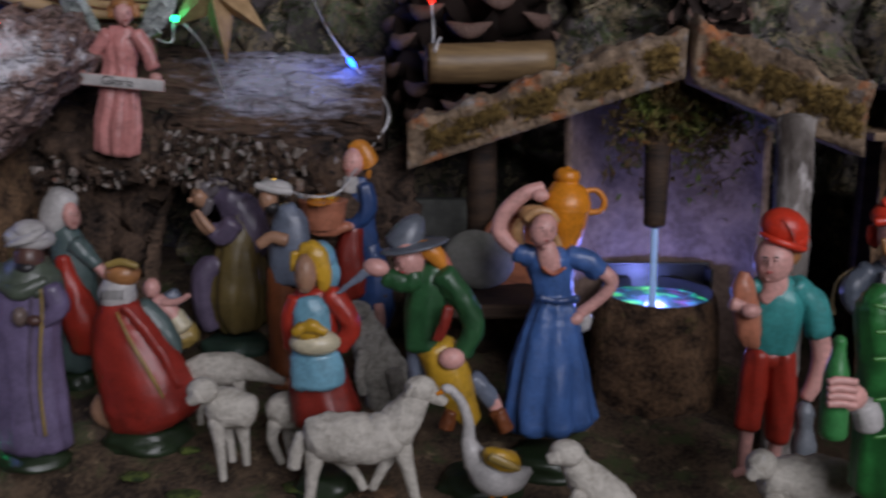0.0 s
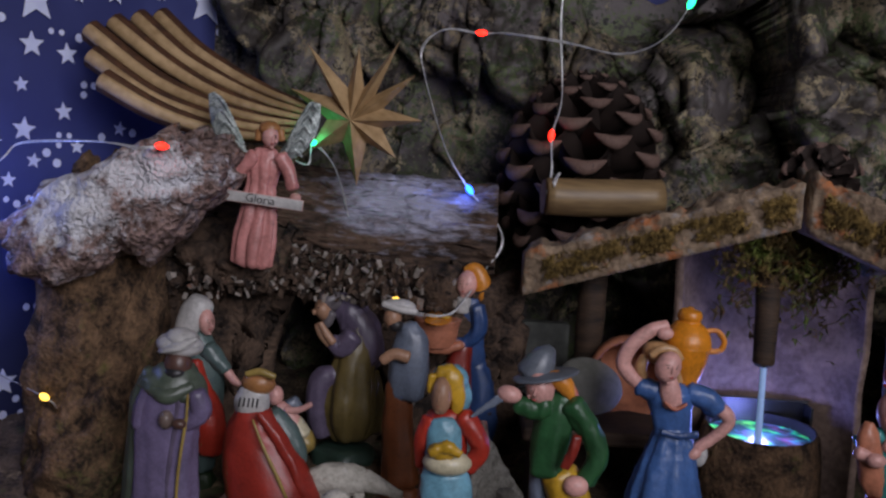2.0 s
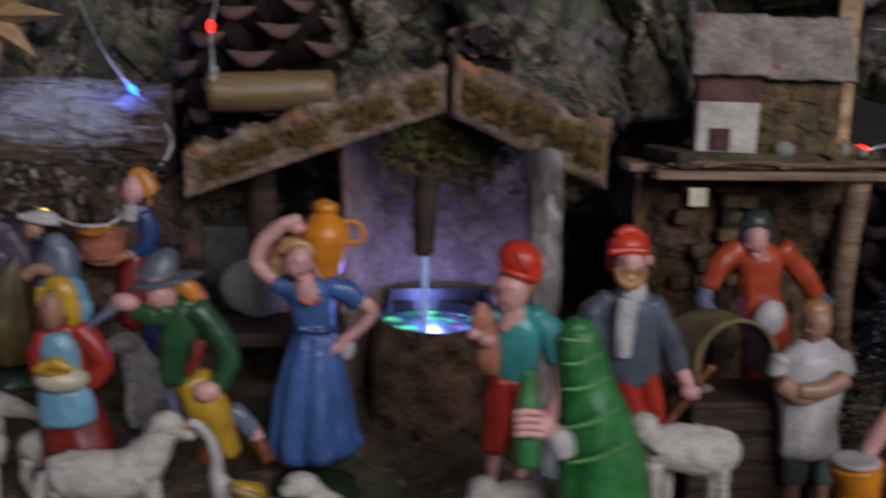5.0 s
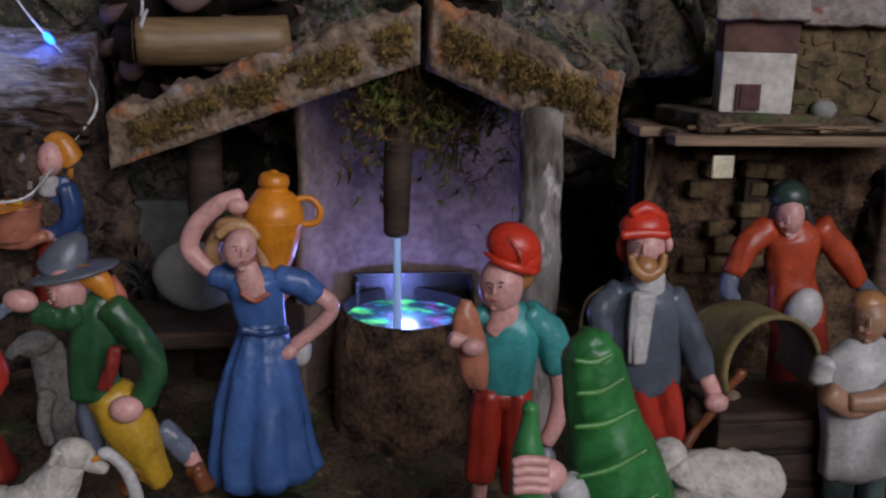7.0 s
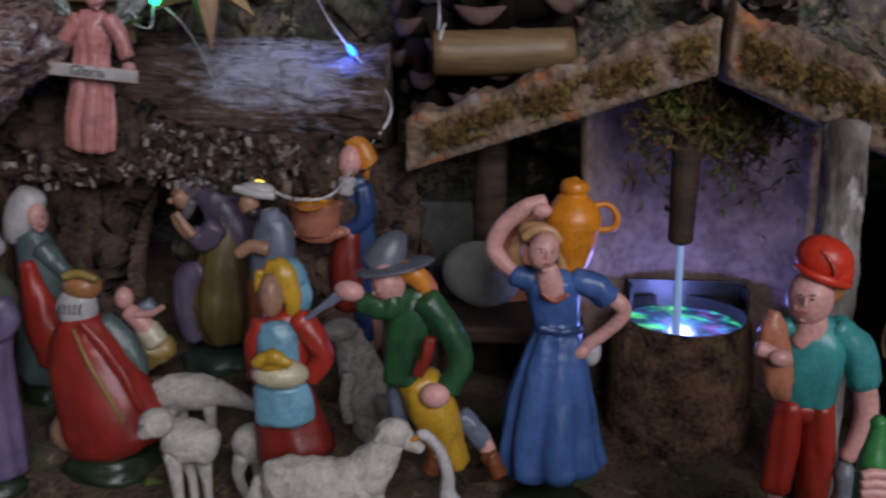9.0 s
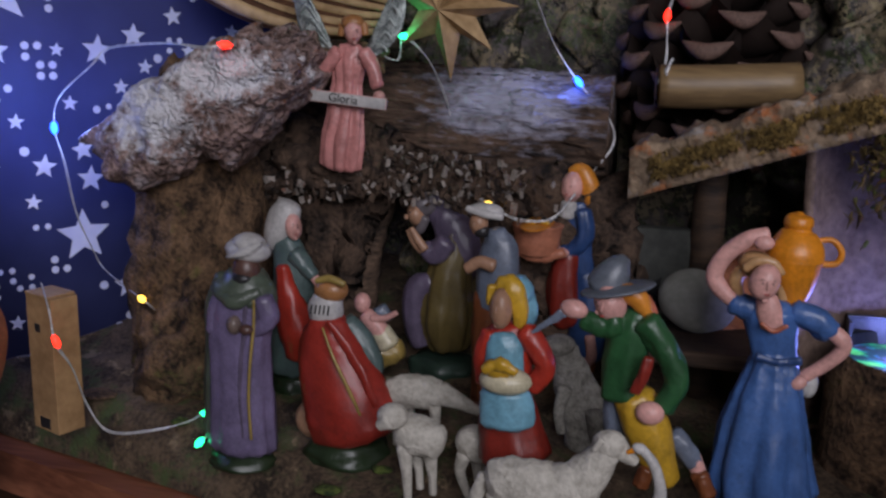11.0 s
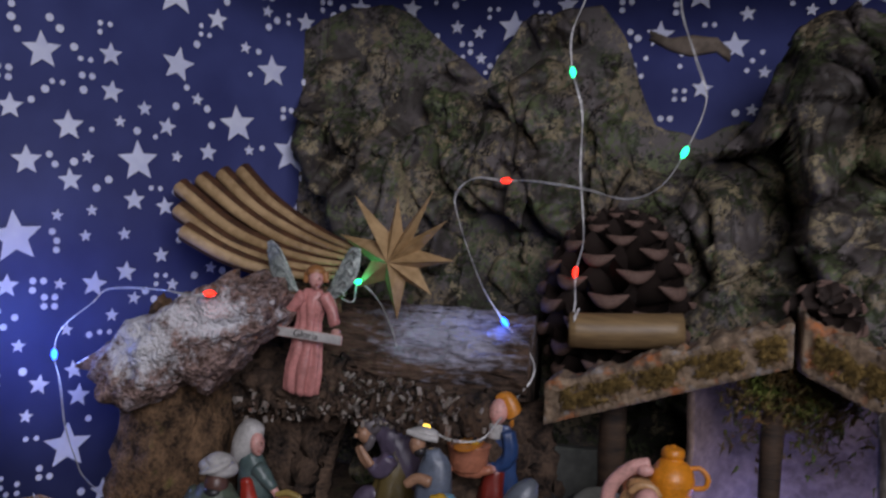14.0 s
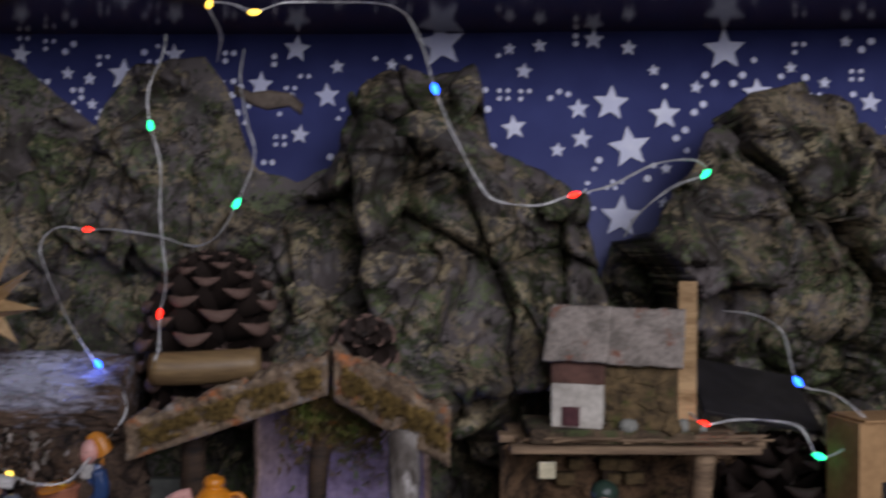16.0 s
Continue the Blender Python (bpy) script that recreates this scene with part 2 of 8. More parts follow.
CONELIP = material("cone_scale_lip", "3e2e29", "80665b", 90, 0.75, 0.4, 4, distance=0.0006)
# Near-black colour holding the shade inside the well's basin and recess
WELLSHADE = material("well_recess_shade", "060706", "171a18", 90, 0.42, 0.6, 5, distance=0.001, specular=0.6)
HOODCLOTH = material("hood_cloth", "5d5236", "857649", 70, 0.85, 0.4, 6, distance=0.0006)
BIRCH = material("birch_bark", "5c554f", "948e89", 60, 0.8, 0.8, 5, stretch=(1, 1, 0.4), distance=0.001, third="3a322c", third_at=(0.52, 0.62), fourth="b3aeab", fourth_at=(0.58, 0.66))
WHITEWASH = material("whitewash", "a39c92", "d0cac0", 70, 0.85, 0.4, 5, distance=0.0006)
DOORPAINT = material("door_paint", "43262a", "5d363a", 120, 0.7, 0.2, 5)
BROWNBAND = material("brown_card_band", "4a332c", "6a4c42", 70, 0.85, 0.3, 5, distance=0.0004)
ROOFBARK = material("roof_bark", "6c655e", "9a9088", 90, 0.85, 0.8, 4, distance=0.001, third="7a5242", third_at=(0.58, 0.66))
PAPER = material("wallpaper_blue", "33386a", "434a7f", 6, 0.55, 0.05, 6, distance=0.0002)
STARPAPER = material("wallpaper_star", "c2c6e2", "dcdff0", 20, 0.5, 0.05, 6, distance=0.0002)
WIRE = material("silver_wire", "a5a5a8", "e0e0e0", 200, 0.35, 0.1, 4, metal=0.35)
NEEDLE = material("fir_needles", "0d0f10", "22262a", 300, 0.8, 0.3, 3)
BLACKTWIG = material("black_twig", "0c0c0d", "26262a", 200, 0.6, 0.3, 3)
WALLPLASTER = material("room_plaster", "b2afa9", "ccc8c0", 4, 0.9, 0.1, 6)
LED = dict(red=glowing("red_bulb", (1, 0.02, 0.01), 4.0), blue=glowing("blue_bulb", (0.012, 0.09, 1), 10.0),
           green=glowing("green_bulb", (0.02, 0.9, 0.32), 4.0), yellow=glowing("yellow_bulb", (1, 0.62, 0.08), 3.0))
# Jet and water are no lamps: emission paints the well's coloured light on them
LITJET = glowing("lit_jet", (0.30, 0.45, 0.75), 0.28)
WATERGLOW = glowing("lit_water", (0.02, 0.06, 0.05), 2.0)
WATERGLOW.node_tree.nodes["Principled BSDF"].inputs["Roughness"].default_value = 0.4
_n = WATERGLOW.node_tree.nodes
_ripple, _range = _n.new("ShaderNodeTexNoise"), _n.new("ShaderNodeMapRange")
_ripple.inputs["Scale"].default_value = 7
_range.inputs["From Min"].default_value, _range.inputs["From Max"].default_value, _range.inputs["To Min"].default_value, _range.inputs["To Max"].default_value = 0.44, 0.70, 0.02, 1.1
WATERGLOW.node_tree.links.new(_ripple.outputs["Fac"], _range.inputs["Value"])
_hue, _hues = _n.new("ShaderNodeTexNoise"), _n.new("ShaderNodeValToRGB")
_hue.inputs["Scale"].default_value = 3.5
for _at, _c in ((0.36, (0.55, 0.08, 0.85, 1)), (0.46, (0.08, 0.30, 0.95, 1)), (0.54, (0.02, 0.75, 0.45, 1)), (0.64, (0.15, 0.95, 0.25, 1))):
    _hues.color_ramp.elements.new(_at).color = _c
_hues.color_ramp.elements[0].color, _hues.color_ramp.elements[-1].color = (0.55, 0.08, 0.85, 1), (0.8, 1.0, 0.7, 1)
WATERGLOW.node_tree.links.new(_hue.outputs["Fac"], _hues.inputs[0])
WATERGLOW.node_tree.links.new(_hues.outputs[0], _n["Principled BSDF"].inputs["Emission Color"])
WATERGLOW.node_tree.links.new(_range.outputs[0], _n["Principled BSDF"].inputs["Emission Strength"])

# ---- builders ----
def part(name, bm, mats, parent=None, label="", smooth=True):
    me = bpy.data.meshes.new(name)
    bm.normal_update()
    bm.to_mesh(me)
    bm.free()
    for m in mats if isinstance(mats, (list, tuple)) else [mats]:
        me.materials.append(m)
    if smooth:
        me.polygons.foreach_set("use_smooth", [True] * len(me.polygons))
    ob = new(name, me)
    if parent:
        ob.parent = parent
        ob.matrix_parent_inverse = parent.matrix_basis.inverted()
    if label:
        ob["label"] = label
    return ob


def thing(name, x, y, z, label, category, group="", kind=""):
    ob = new(name)
    ob.location = (x, y, z)
    ob.empty_display_size = 0.01
    return tagged(ob, label, category, group, kind)


def smooth_path(pts, steps=4):
    """Catmull-Rom through the rows of pts."""
    p = [np.array(q, float) for q in pts]
    if len(p) < 3:
        return [p[0] + (p[-1] - p[0]) * i / (2 * steps) for i in range(2 * steps + 1)]
    p = [2 * p[0] - p[1]] + p + [2 * p[-1] - p[-2]]
    out = []
    for i in range(1, len(p) - 2):
        a, b, c, d = p[i - 1:i + 3]
        for s in range(steps):
            t = s / steps
            out.append(0.5 * (2 * b + (c - a) * t + (2 * a - 5 * b + 4 * c - d) * t ** 2 + (3 * b - a - 3 * c + d) * t ** 3))
    return out + [p[-2]]


def tube(bm, pts, mi=0, depth=1.0, folds=0, amp=0.0, seg=28, steps=6, rough=0.0, closed=False, phase=0.0, cap=1.0):
    """A limb or robe along pts = (x, y, z, radius): depth is its thickness from front to back against its width; folds are pleats along it."""
    rows = smooth_path(pts, steps)
    if not closed:
        # rounded ends
        a, b = rows[0].copy(), rows[-1].copy()
        da, db = rows[0] - rows[1], rows[-1] - rows[-2]
        da[3] = db[3] = 0
        for e, d, where in ((a, da, 0), (b, db, 1)):
            ln = np.linalg.norm(d[:3]) or 1e-9
            for f, s in ((0.28, 0.8), (0.42, 0.4)):
                q = e.copy()
                q[:3] += d[:3] / ln * e[3] * f * min(1, depth) * cap
                q[3] = e[3] * s
                rows = [q] + rows if where == 0 else rows + [q]
    rings = []
    n = len(rows)
    for i, r in enumerate(rows):
        t = Vector(rows[min(n - 1, i + 1)][:3] - rows[max(0, i - 1)][:3])
        t = t.normalized() if t.length > 1e-9 else Vector((0, 0, 1))
        back = Vector((0, 1, 0))
        if abs(t.dot(back)) > 0.95:
            back = Vector((0, 0, 1))
        side = t.cross(back).normalized()
        back = side.cross(t).normalized()
        ring = []
        w = i / (n - 1)
        for k in range(seg):
            th = 2 * math.pi * k / seg
            f = 1 + (amp * 1.5 * w * (2 * abs(math.cos(0.5 * (folds * th + phase + 1.3 * math.sin(th * 2 + phase) + 0.5 * math.sin(9 * w)))) ** 0.75 - 1.2) if folds else 0)
            if rough:
                f += rough * noise.noise(Vector(r[:3]) * 240 + Vector((math.cos(th), math.sin(th), 0)) * 1.7)
            ring.append(bm.verts.new(Vector(r[:3]) + (side * math.cos(th) + back * math.sin(th) * depth) * r[3] * f))
        rings.append(ring)
    for a, b in zip(rings, rings[1:]):
        for k in range(seg):
            bm.faces.new((a[k], a[(k + 1) % seg], b[(k + 1) % seg], b[k])).material_index = mi
    if not closed:
        bm.faces.new(rings[0][::-1]).material_index = mi
        bm.faces.new(rings[-1]).material_index = mi


def ball(bm, x, y, z, rx, ry, rz, mi=0, turn=0.0, rough=0.0, seg=16, freq=90.0):
    """An ellipsoid, turned in the upright plane by so many degrees."""
    made = bmesh.ops.create_uvsphere(bm, u_segments=seg, v_segments=max(8, seg * 2 // 3), radius=1)["verts"]
    m = pose(x, y, z, 0, turn, 0) @ Matrix.Diagonal((rx, ry, rz, 1))
    for v in made:
        f = 1 + (rough * noise.noise(m @ v.co * freq) if rough else 0)
        v.co = m @ (v.co * f)
    for f in {f for v in made for f in v.link_faces}:
        f.material_index = mi


def box(bm, x0, y0, z0, x1, y1, z1, mi=0, m=None, bevel=0.0):
    made = bmesh.ops.create_cube(bm, size=1)["verts"]
    for v in made:
        v.co = Vector((x0 + (v.co.x + 0.5) * (x1 - x0), y0 + (v.co.y + 0.5) * (y1 - y0), z0 + (v.co.z + 0.5) * (z1 - z0)))
    faces = list({f for v in made for f in v.link_faces})
    for f in faces:
        f.material_index = mi
    if bevel:
        geo = bmesh.ops.bevel(bm, geom=list({e for v in made for e in v.link_edges}), offset=bevel, segments=2, affect="EDGES", profile=0.5)
        made = list({v for f in geo["faces"] for v in f.verts} | {v for v in made if v.is_valid})
    if m:
        for v in made:
            v.co = m @ v.co
    return made


def crumple(p, f, octaves=3):
    """Creased relief, like crushed paper."""
    s, a = 0.0, 1.0
    for i in range(octaves):
        s += a * (1 - 2 * abs(noise.noise(p * f + Vector((7.1 * i, 3.3 * i, 1.9 * i)))))
        a, f = a * 0.5, f * 2.1
    return s


def facets(p, f):
    """Flat-sided relief: high inside the cells, low along the creases."""
    d = noise.voronoi(p * f)[0]
    return d[1] - d[0]


def creased(p, f, seed=0.0):
    """Flat triangular facets with straight sharp creases, like stiff crushed paper: p has x and z."""
    u, w = (p.x * 0.87 + p.z * 0.5) * f, (p.z * 0.87 - p.x * 0.5) * f
    i, j = math.floor(u), math.floor(w)
    a, b = u - i, w - j

    def h(i, j):
        return noise.cell(Vector((i + 0.5, j + 0.5, seed + 0.5)))

    if (i * 7 + j * 13) % 2:
        if a + b < 1:
            return h(i, j) * (1 - a - b) + h(i + 1, j) * a + h(i, j + 1) * b
        return h(i + 1, j + 1) * (a + b - 1) + h(i, j + 1) * (1 - a) + h(i + 1, j) * (1 - b)
    if a > b:
        return h(i, j) * (1 - a) + h(i + 1, j) * (a - b) + h(i + 1, j + 1) * b
    return h(i, j) * (1 - b) + h(i, j + 1) * (b - a) + h(i + 1, j + 1) * a


def ground_z(x, y):
    return 0.027 + 0.24 * max(0, y - 0.355) + 0.003 * noise.noise(Vector((x, y, 0)) * 28) + 0.0012 * noise.noise(Vector((x, y, 3)) * 110)

# ---- the setting ----
def sheet(name, mat_, nu, nv, f, label, category="", kind="structure", thick=0.0):
    bm = bmesh.new()
    g = [[bm.verts.new(f(i / nu, j / nv)) for j in range(nv + 1)] for i in range(nu + 1)]
    for i in range(nu):
        for j in range(nv):
            bm.faces.new((g[i][j], g[i + 1][j], g[i + 1][j + 1], g[i][j + 1]))
    ob = part(name, bm, mat_)
    if thick:
        so = ob.modifiers.new("thickness", "SOLIDIFY")
        so.thickness, so.offset = thick, 1
    return tagged(ob, label, category, kind=kind)


# Room that closes the place
def room():
    shapes = (("floor", (-1.2, -1.6, -0.80, 1.2, 0.85, -0.74), CABINET, "dark wooden floor of the room"), ("ceiling", (-1.2, -1.6, 1.30, 1.2, 0.85, 1.36), WALLPLASTER, "plain plaster ceiling of the room"),
              ("wall_north", (-1.2, 0.79, -0.74, 1.2, 0.85, 1.30), WALLPLASTER, "plain plaster wall behind the cabinet"), ("wall_south", (-1.2, -1.6, -0.74, 1.2, -1.54, 1.30), WALLPLASTER, "plain plaster wall of the room"),
              ("wall_west", (-1.2, -1.54, -0.74, -1.14, 0.79, 1.30), WALLPLASTER, "plain plaster wall of the room"), ("wall_east", (1.14, -1.54, -0.74, 1.2, 0.79, 1.30), WALLPLASTER, "plain plaster wall of the room"))
    for nm, a, mat_, label in shapes:
        bm = bmesh.new()
        box(bm, *a)
        tagged(part(nm, bm, mat_, smooth=False), label, nm.split("_")[0], kind="structure")
    bm = bmesh.new()
    box(bm, -0.60, 0.50, -0.74, 0.60, 0.70, -0.0125, 0, bevel=0.003)
    tagged(part("cabinet", bm, CABINET, smooth=False), "dark wooden cabinet carrying the crib board", "cabinet", kind="structure")


room()


def base_board():
    """The board that carries the crib, cut slantwise along its front."""
    bm = bmesh.new()
    edge = [(-0.62, 0.47), (-0.30, 0.392), (-0.15, 0.357), (-0.02, 0.285), (0.10, 0.205), (0.62, 0.19), (0.62, 0.66), (-0.62, 0.66)]
    lo = [bm.verts.new((x, y, -0.012)) for x, y in edge]
    hi = [bm.verts.new((x, y, 0.010)) for x, y in edge]
    bm.faces.new(lo[::-1])
    bm.faces.new(hi)
    for i in range(len(edge)):
        j = (i + 1) % len(edge)
        bm.faces.new((lo[i], lo[j], hi[j], hi[i]))
    bmesh.ops.bevel(bm, geom=bm.edges[:], offset=0.002, segments=2, affect="EDGES")
    tagged(part("base_board", bm, BOARD, smooth=False), "reddish-brown varnished board under the crib", "board", kind="structure")


base_board()


def front_line(x):
    return np.interp(x, (-0.62, -0.30, -0.15, -0.02, 0.10, 0.62), (0.478, 0.402, 0.367, 0.297, 0.217, 0.20))


def ground_at(u, v):
    x = -0.42 + 0.92 * u
    y0 = float(front_line(x)) + 0.002
    y = y0 + (0.60 - y0) * v
    z = ground_z(x, y)
    return (x, y, 0.0115 + (z - 0.0115) * min(1, v * 14) ** 0.5)


sheet("ground", EARTH, 230, 120, ground_at, "dark earth and moss floor of the crib", "ground", "structure")


def wall_point(s):
    """Plan of the papered wall: a slanting side, a rounded corner, then the back."""
    line = [(-0.52, 0.185), (-0.36, 0.398), (-0.248, 0.548), (-0.205, 0.598), (-0.15, 0.612), (0.10, 0.598), (0.62, 0.545)]
    seg = [math.dist(a, b) for a, b in zip(line, line[1:])]
    s *= sum(seg)
    for (a, b), l in zip(zip(line, line[1:]), seg):
        if s <= l:
            return (a[0] + (b[0] - a[0]) * s / l, a[1] + (b[1] - a[1]) * s / l), ((b[0] - a[0]) / l, (b[1] - a[1]) / l)
        s -= l
    return line[-1], (1, 0)


WALL_LENGTH = 1.267
WALL_TOP = 0.428


def papered_wall():
    bm = bmesh.new()
    n = 120
    lo, hi = [], []
    for i in range(n + 1):
        (x, y), _ = wall_point(i / n)
        w = 0.0012 * noise.noise(Vector((i * 0.35, 0, 0)))
        lo.append(bm.verts.new((x, y + w, -0.01)))
        hi.append(bm.verts.new((x, y + w, WALL_TOP + 0.03)))
    for i in range(n):
        bm.faces.new((lo[i], lo[i + 1], hi[i + 1], hi[i]))
    wall = part("wall_back", bm, PAPER)
    so = wall.modifiers.new("thickness", "SOLIDIFY")
    so.thickness, so.offset = 0.006, -1
    tagged(wall, "midnight-blue wallpaper printed with pale stars and dots", "wall", kind="structure")
    # the printed stars and dots, as thin pieces on the paper
    rng = random.Random(5)
    bm = bmesh.new()
    placed = []

    def put(s, z, r, kind, turn):
        (x, y), (tx, ty) = wall_point(s)
        nx, ny = ty, -tx
        k = 10 if kind == "star" else 12
        ring = []
        for i in range(k):
            rr = r * (1 if kind == "dot" or i % 2 == 0 else 0.45)
            a = turn + 2 * math.pi * i / k + math.pi / 2
            ring.append(bm.verts.new((x + tx * rr * math.cos(a) + nx * 0.0017, y + ty * rr * math.cos(a) + ny * 0.0017, z + rr * math.sin(a))))
        c = bm.verts.new((x + nx * 0.0017, y + ny * 0.0017, z))
        for i in range(k):
            bm.faces.new((ring[i], ring[(i + 1) % k], c))

    # the large printed stars of the slanting side and of the back: (place along the wall, height, radius)
    side = [(0.2283, 0.315, 0.0082), (0.2536, 0.307, 0.0098), (0.2866, 0.289, 0.0136), (0.3377, 0.32, 0.0133), (0.236, 0.284, 0.0095), (0.2553, 0.274, 0.0077), (0.3003, 0.313, 0.0066), (0.3222, 0.299, 0.0068),
            (0.2325, 0.238, 0.0164), (0.2854, 0.264, 0.0075), (0.3008, 0.261, 0.0066), (0.2679, 0.21, 0.0085), (0.2297, 0.209, 0.0074), (0.2827, 0.218, 0.0071), (0.2585, 0.11, 0.0151), (0.2756, 0.079, 0.0084),
            (0.2449, 0.149, 0.0067), (0.2626, 0.141, 0.0076), (0.2727, 0.331, 0.0076), (0.2887, 0.323, 0.0052), (0.2631, 0.24, 0.0041), (0.2501, 0.252, 0.004), (0.2656, 0.256, 0.0041), (0.2523, 0.21, 0.004),
            (0.2771, 0.313, 0.0041), (0.2627, 0.289, 0.0044), (0.3058, 0.294, 0.0043), (0.2997, 0.229, 0.0057), (0.2355, 0.173, 0.0045), (0.2561, 0.182, 0.0044), (0.26, 0.157, 0.0063), (0.3447, 0.303, 0.0042)]
    rear = [(0.7505, 0.377, 0.0132), (0.7603, 0.346, 0.0154), (0.7782, 0.369, 0.0115), (0.7338, 0.373, 0.0078), (0.7356, 0.352, 0.0078), (0.7001, 0.36, 0.0094), (0.6004, 0.383, 0.0097), (0.6057, 0.404, 0.0056),
            (0.6612, 0.420, 0.0179), (0.7412, 0.422, 0.0078), (0.7563, 0.297, 0.0155), (0.5838, 0.417, 0.0105), (0.5859, 0.355, 0.0073), (0.705, 0.4, 0.0063), (0.7594, 0.416, 0.0062), (0.8084, 0.414, 0.0152),
            (0.7942, 0.388, 0.005), (0.8251, 0.384, 0.0106), (0.5645, 0.391, 0.0098), (0.7231, 0.344, 0.0059), (0.7132, 0.418, 0.0055), (0.6975, 0.416, 0.0051), (0.4714, 0.395, 0.0054), (0.4593, 0.399, 0.0054)]
    for s, z, r in side + rear:
        placed.append((s, z, r))
        put(s, z, r, "star", rng.uniform(-0.15, 0.15))
    known = ((0.222, 0.35, 0.05, 0.345), (0.55, 0.835, 0.28, 0.428))

    def free(s, z, r, gap, stars=False):
        if stars and any(a < s < b and c < z < d for a, b, c, d in known):
            return False
        return all(math.hypot((s - q[0]) * WALL_LENGTH, z - q[1]) > r + q[2] + gap for q in placed)

    for r in [0.0155] * 26 + [0.0120] * 46 + [0.0078] * 100 + [0.0046] * 190:
        for _ in range(40):
            s, z = rng.uniform(0.02, 0.98), rng.uniform(0.02, WALL_TOP - 0.005)
            if free(s, z, r, 0.006, r > 0.006):
                placed.append((s, z, r))
                put(s, z, r, "star", rng.uniform(-0.15, 0.15))
                break
    # dots come singly and in little rows and squares
    for _ in range(1150):
        s0, z0, r = rng.uniform(0.02, 0.98), rng.uniform(0.02, WALL_TOP - 0.008), rng.choice((0.0017, 0.0021, 0.0025))
        for a, b in rng.choice((((0, 0),), ((0, 0), (1, 0)), ((0, 0), (0, 1), (1, 1)), ((0, 0), (1, 0), (0, 1), (1, 1)))):
            s, z = s0 + a * 0.0058 / WALL_LENGTH, z0 + b * 0.0056
            if z < WALL_TOP - 0.003 and free(s, z, r, 0.0012):
                placed.append((s, z, r))
                put(s, z, r, "dot", 0)
    st = part("printed_stars", bm, STARPAPER, wall, "pale lilac printed stars and dots", smooth=False)
    st["kind"] = "stuff"


papered_wall()

bm = bmesh.new()
box(bm, -0.66, 0.47, WALL_TOP, 0.66, 0.70, WALL_TOP + 0.018, 0, bevel=0.002)
tagged(part("shelf_above", bm, SHELFWOOD, smooth=False), "dark brown wooden cabinet shelf above the crib", "shelf", kind="structure")


def folded(p, f, tilt, groove, seed):
    """Crushed paper: tilted flat facets that meet in sharp dark folds. Returns how far the sheet stands forward."""
    q = Vector((p.x * f, seed, p.z * f * 0.72))
    d, at = noise.voronoi(q)
    c = at[0]
    a = noise.cell(c * 3.7 + Vector((0.5, seed, 0.5))) - 0.5
    b = noise.cell(c * 5.1 + Vector((9.5, seed, 2.5))) - 0.5
    h = noise.cell(c * 2.3 + Vector((4.5, seed, 7.5)))
    edge = min(1, (d[1] - d[0]) / 0.16)
    return tilt * (h + 1.6 * (a * (q.x - c.x) + b * (q.z - c.z))) / f - groove * (1 - edge) ** 2 / f


def mountain(name, line, plan, foot, label, amp=0.014, nu=230, nv=190, seed=0.0, back=0.0, hollow=0.225):
    """Crushed printed paper: line = (x, top z), plan = (x, y)."""
    xs, zs = zip(*line)
    px, py = zip(*plan)

    def f(u, v):
        x = xs[0] + (xs[-1] - xs[0]) * u
        top = float(np.interp(x, xs, zs)) + 0.0035 * noise.noise(Vector((x * 60, seed, 0)))
        z = foot + (top - foot) * v
        y = float(np.interp(x, px, py)) - 0.02 * (1 - v)
        p = Vector((x, seed, z))
        warp = Vector((noise.noise(p * 26), 0, noise.noise(p * 26 + Vector((5, 5, 5))))) * 0.010
        q = p + warp
        y -= 0.5 * amp * crumple(q, 11, 1) + folded(q, 15, 0.34, 0.10, seed) + folded(q + warp, 38, 0.26, 0.07, seed + 3) + 0.0075 * creased(q, 80, seed + 6) + 0.0016 * creased(q, 260, seed + 9) - 0.006
        # hollow below, behind the well and the ledge
        y += back * min(1, max(0, (hollow - z) / 0.045))
        x += 0.006 * noise.noise(p * 22 + Vector((9, 0, 0)))
        # top rolls back
        y += 0.02 * max(0, v - 0.9) * 10
        return (x, min(y, (0.590 if x < -0.2 else 0.5945 - 0.06 * max(0, x - 0.1)) - 0.0018 * seed), z)

    return sheet(name, ROCKPAPER, nu, nv, f, label, "paper mountain", "", 0.0012)


mountain("paper_mountain", [(-0.236, 0.20), (-0.231, 0.323), (-0.224, 0.351), (-0.213, 0.392), (-0.181, 0.410), (-0.154, 0.411), (-0.130, 0.402), (-0.108, 0.380), (-0.082, 0.360), (-0.045, 0.340)],
         [(-0.236, 0.600), (-0.12, 0.588), (-0.045, 0.583)], 0.04, "crushed brown and green printed rock paper mountain", 0.018, seed=1.0)
mountain("paper_mountain", [(-0.092, 0.30), (-0.080, 0.345), (-0.073, 0.375), (-0.059, 0.396), (-0.028, 0.406), (-0.003, 0.409), (0.012, 0.386), (0.022, 0.367), (0.036, 0.328), (0.062, 0.320), (0.086, 0.330), (0.12, 0.325), (0.15, 0.30)],
         [(-0.092, 0.590), (-0.03, 0.578), (0.03, 0.576), (0.15, 0.583)], 0.04, "crushed rock paper mountain above the large pine cone", 0.018, seed=2.5, back=0.03, hollow=0.275)
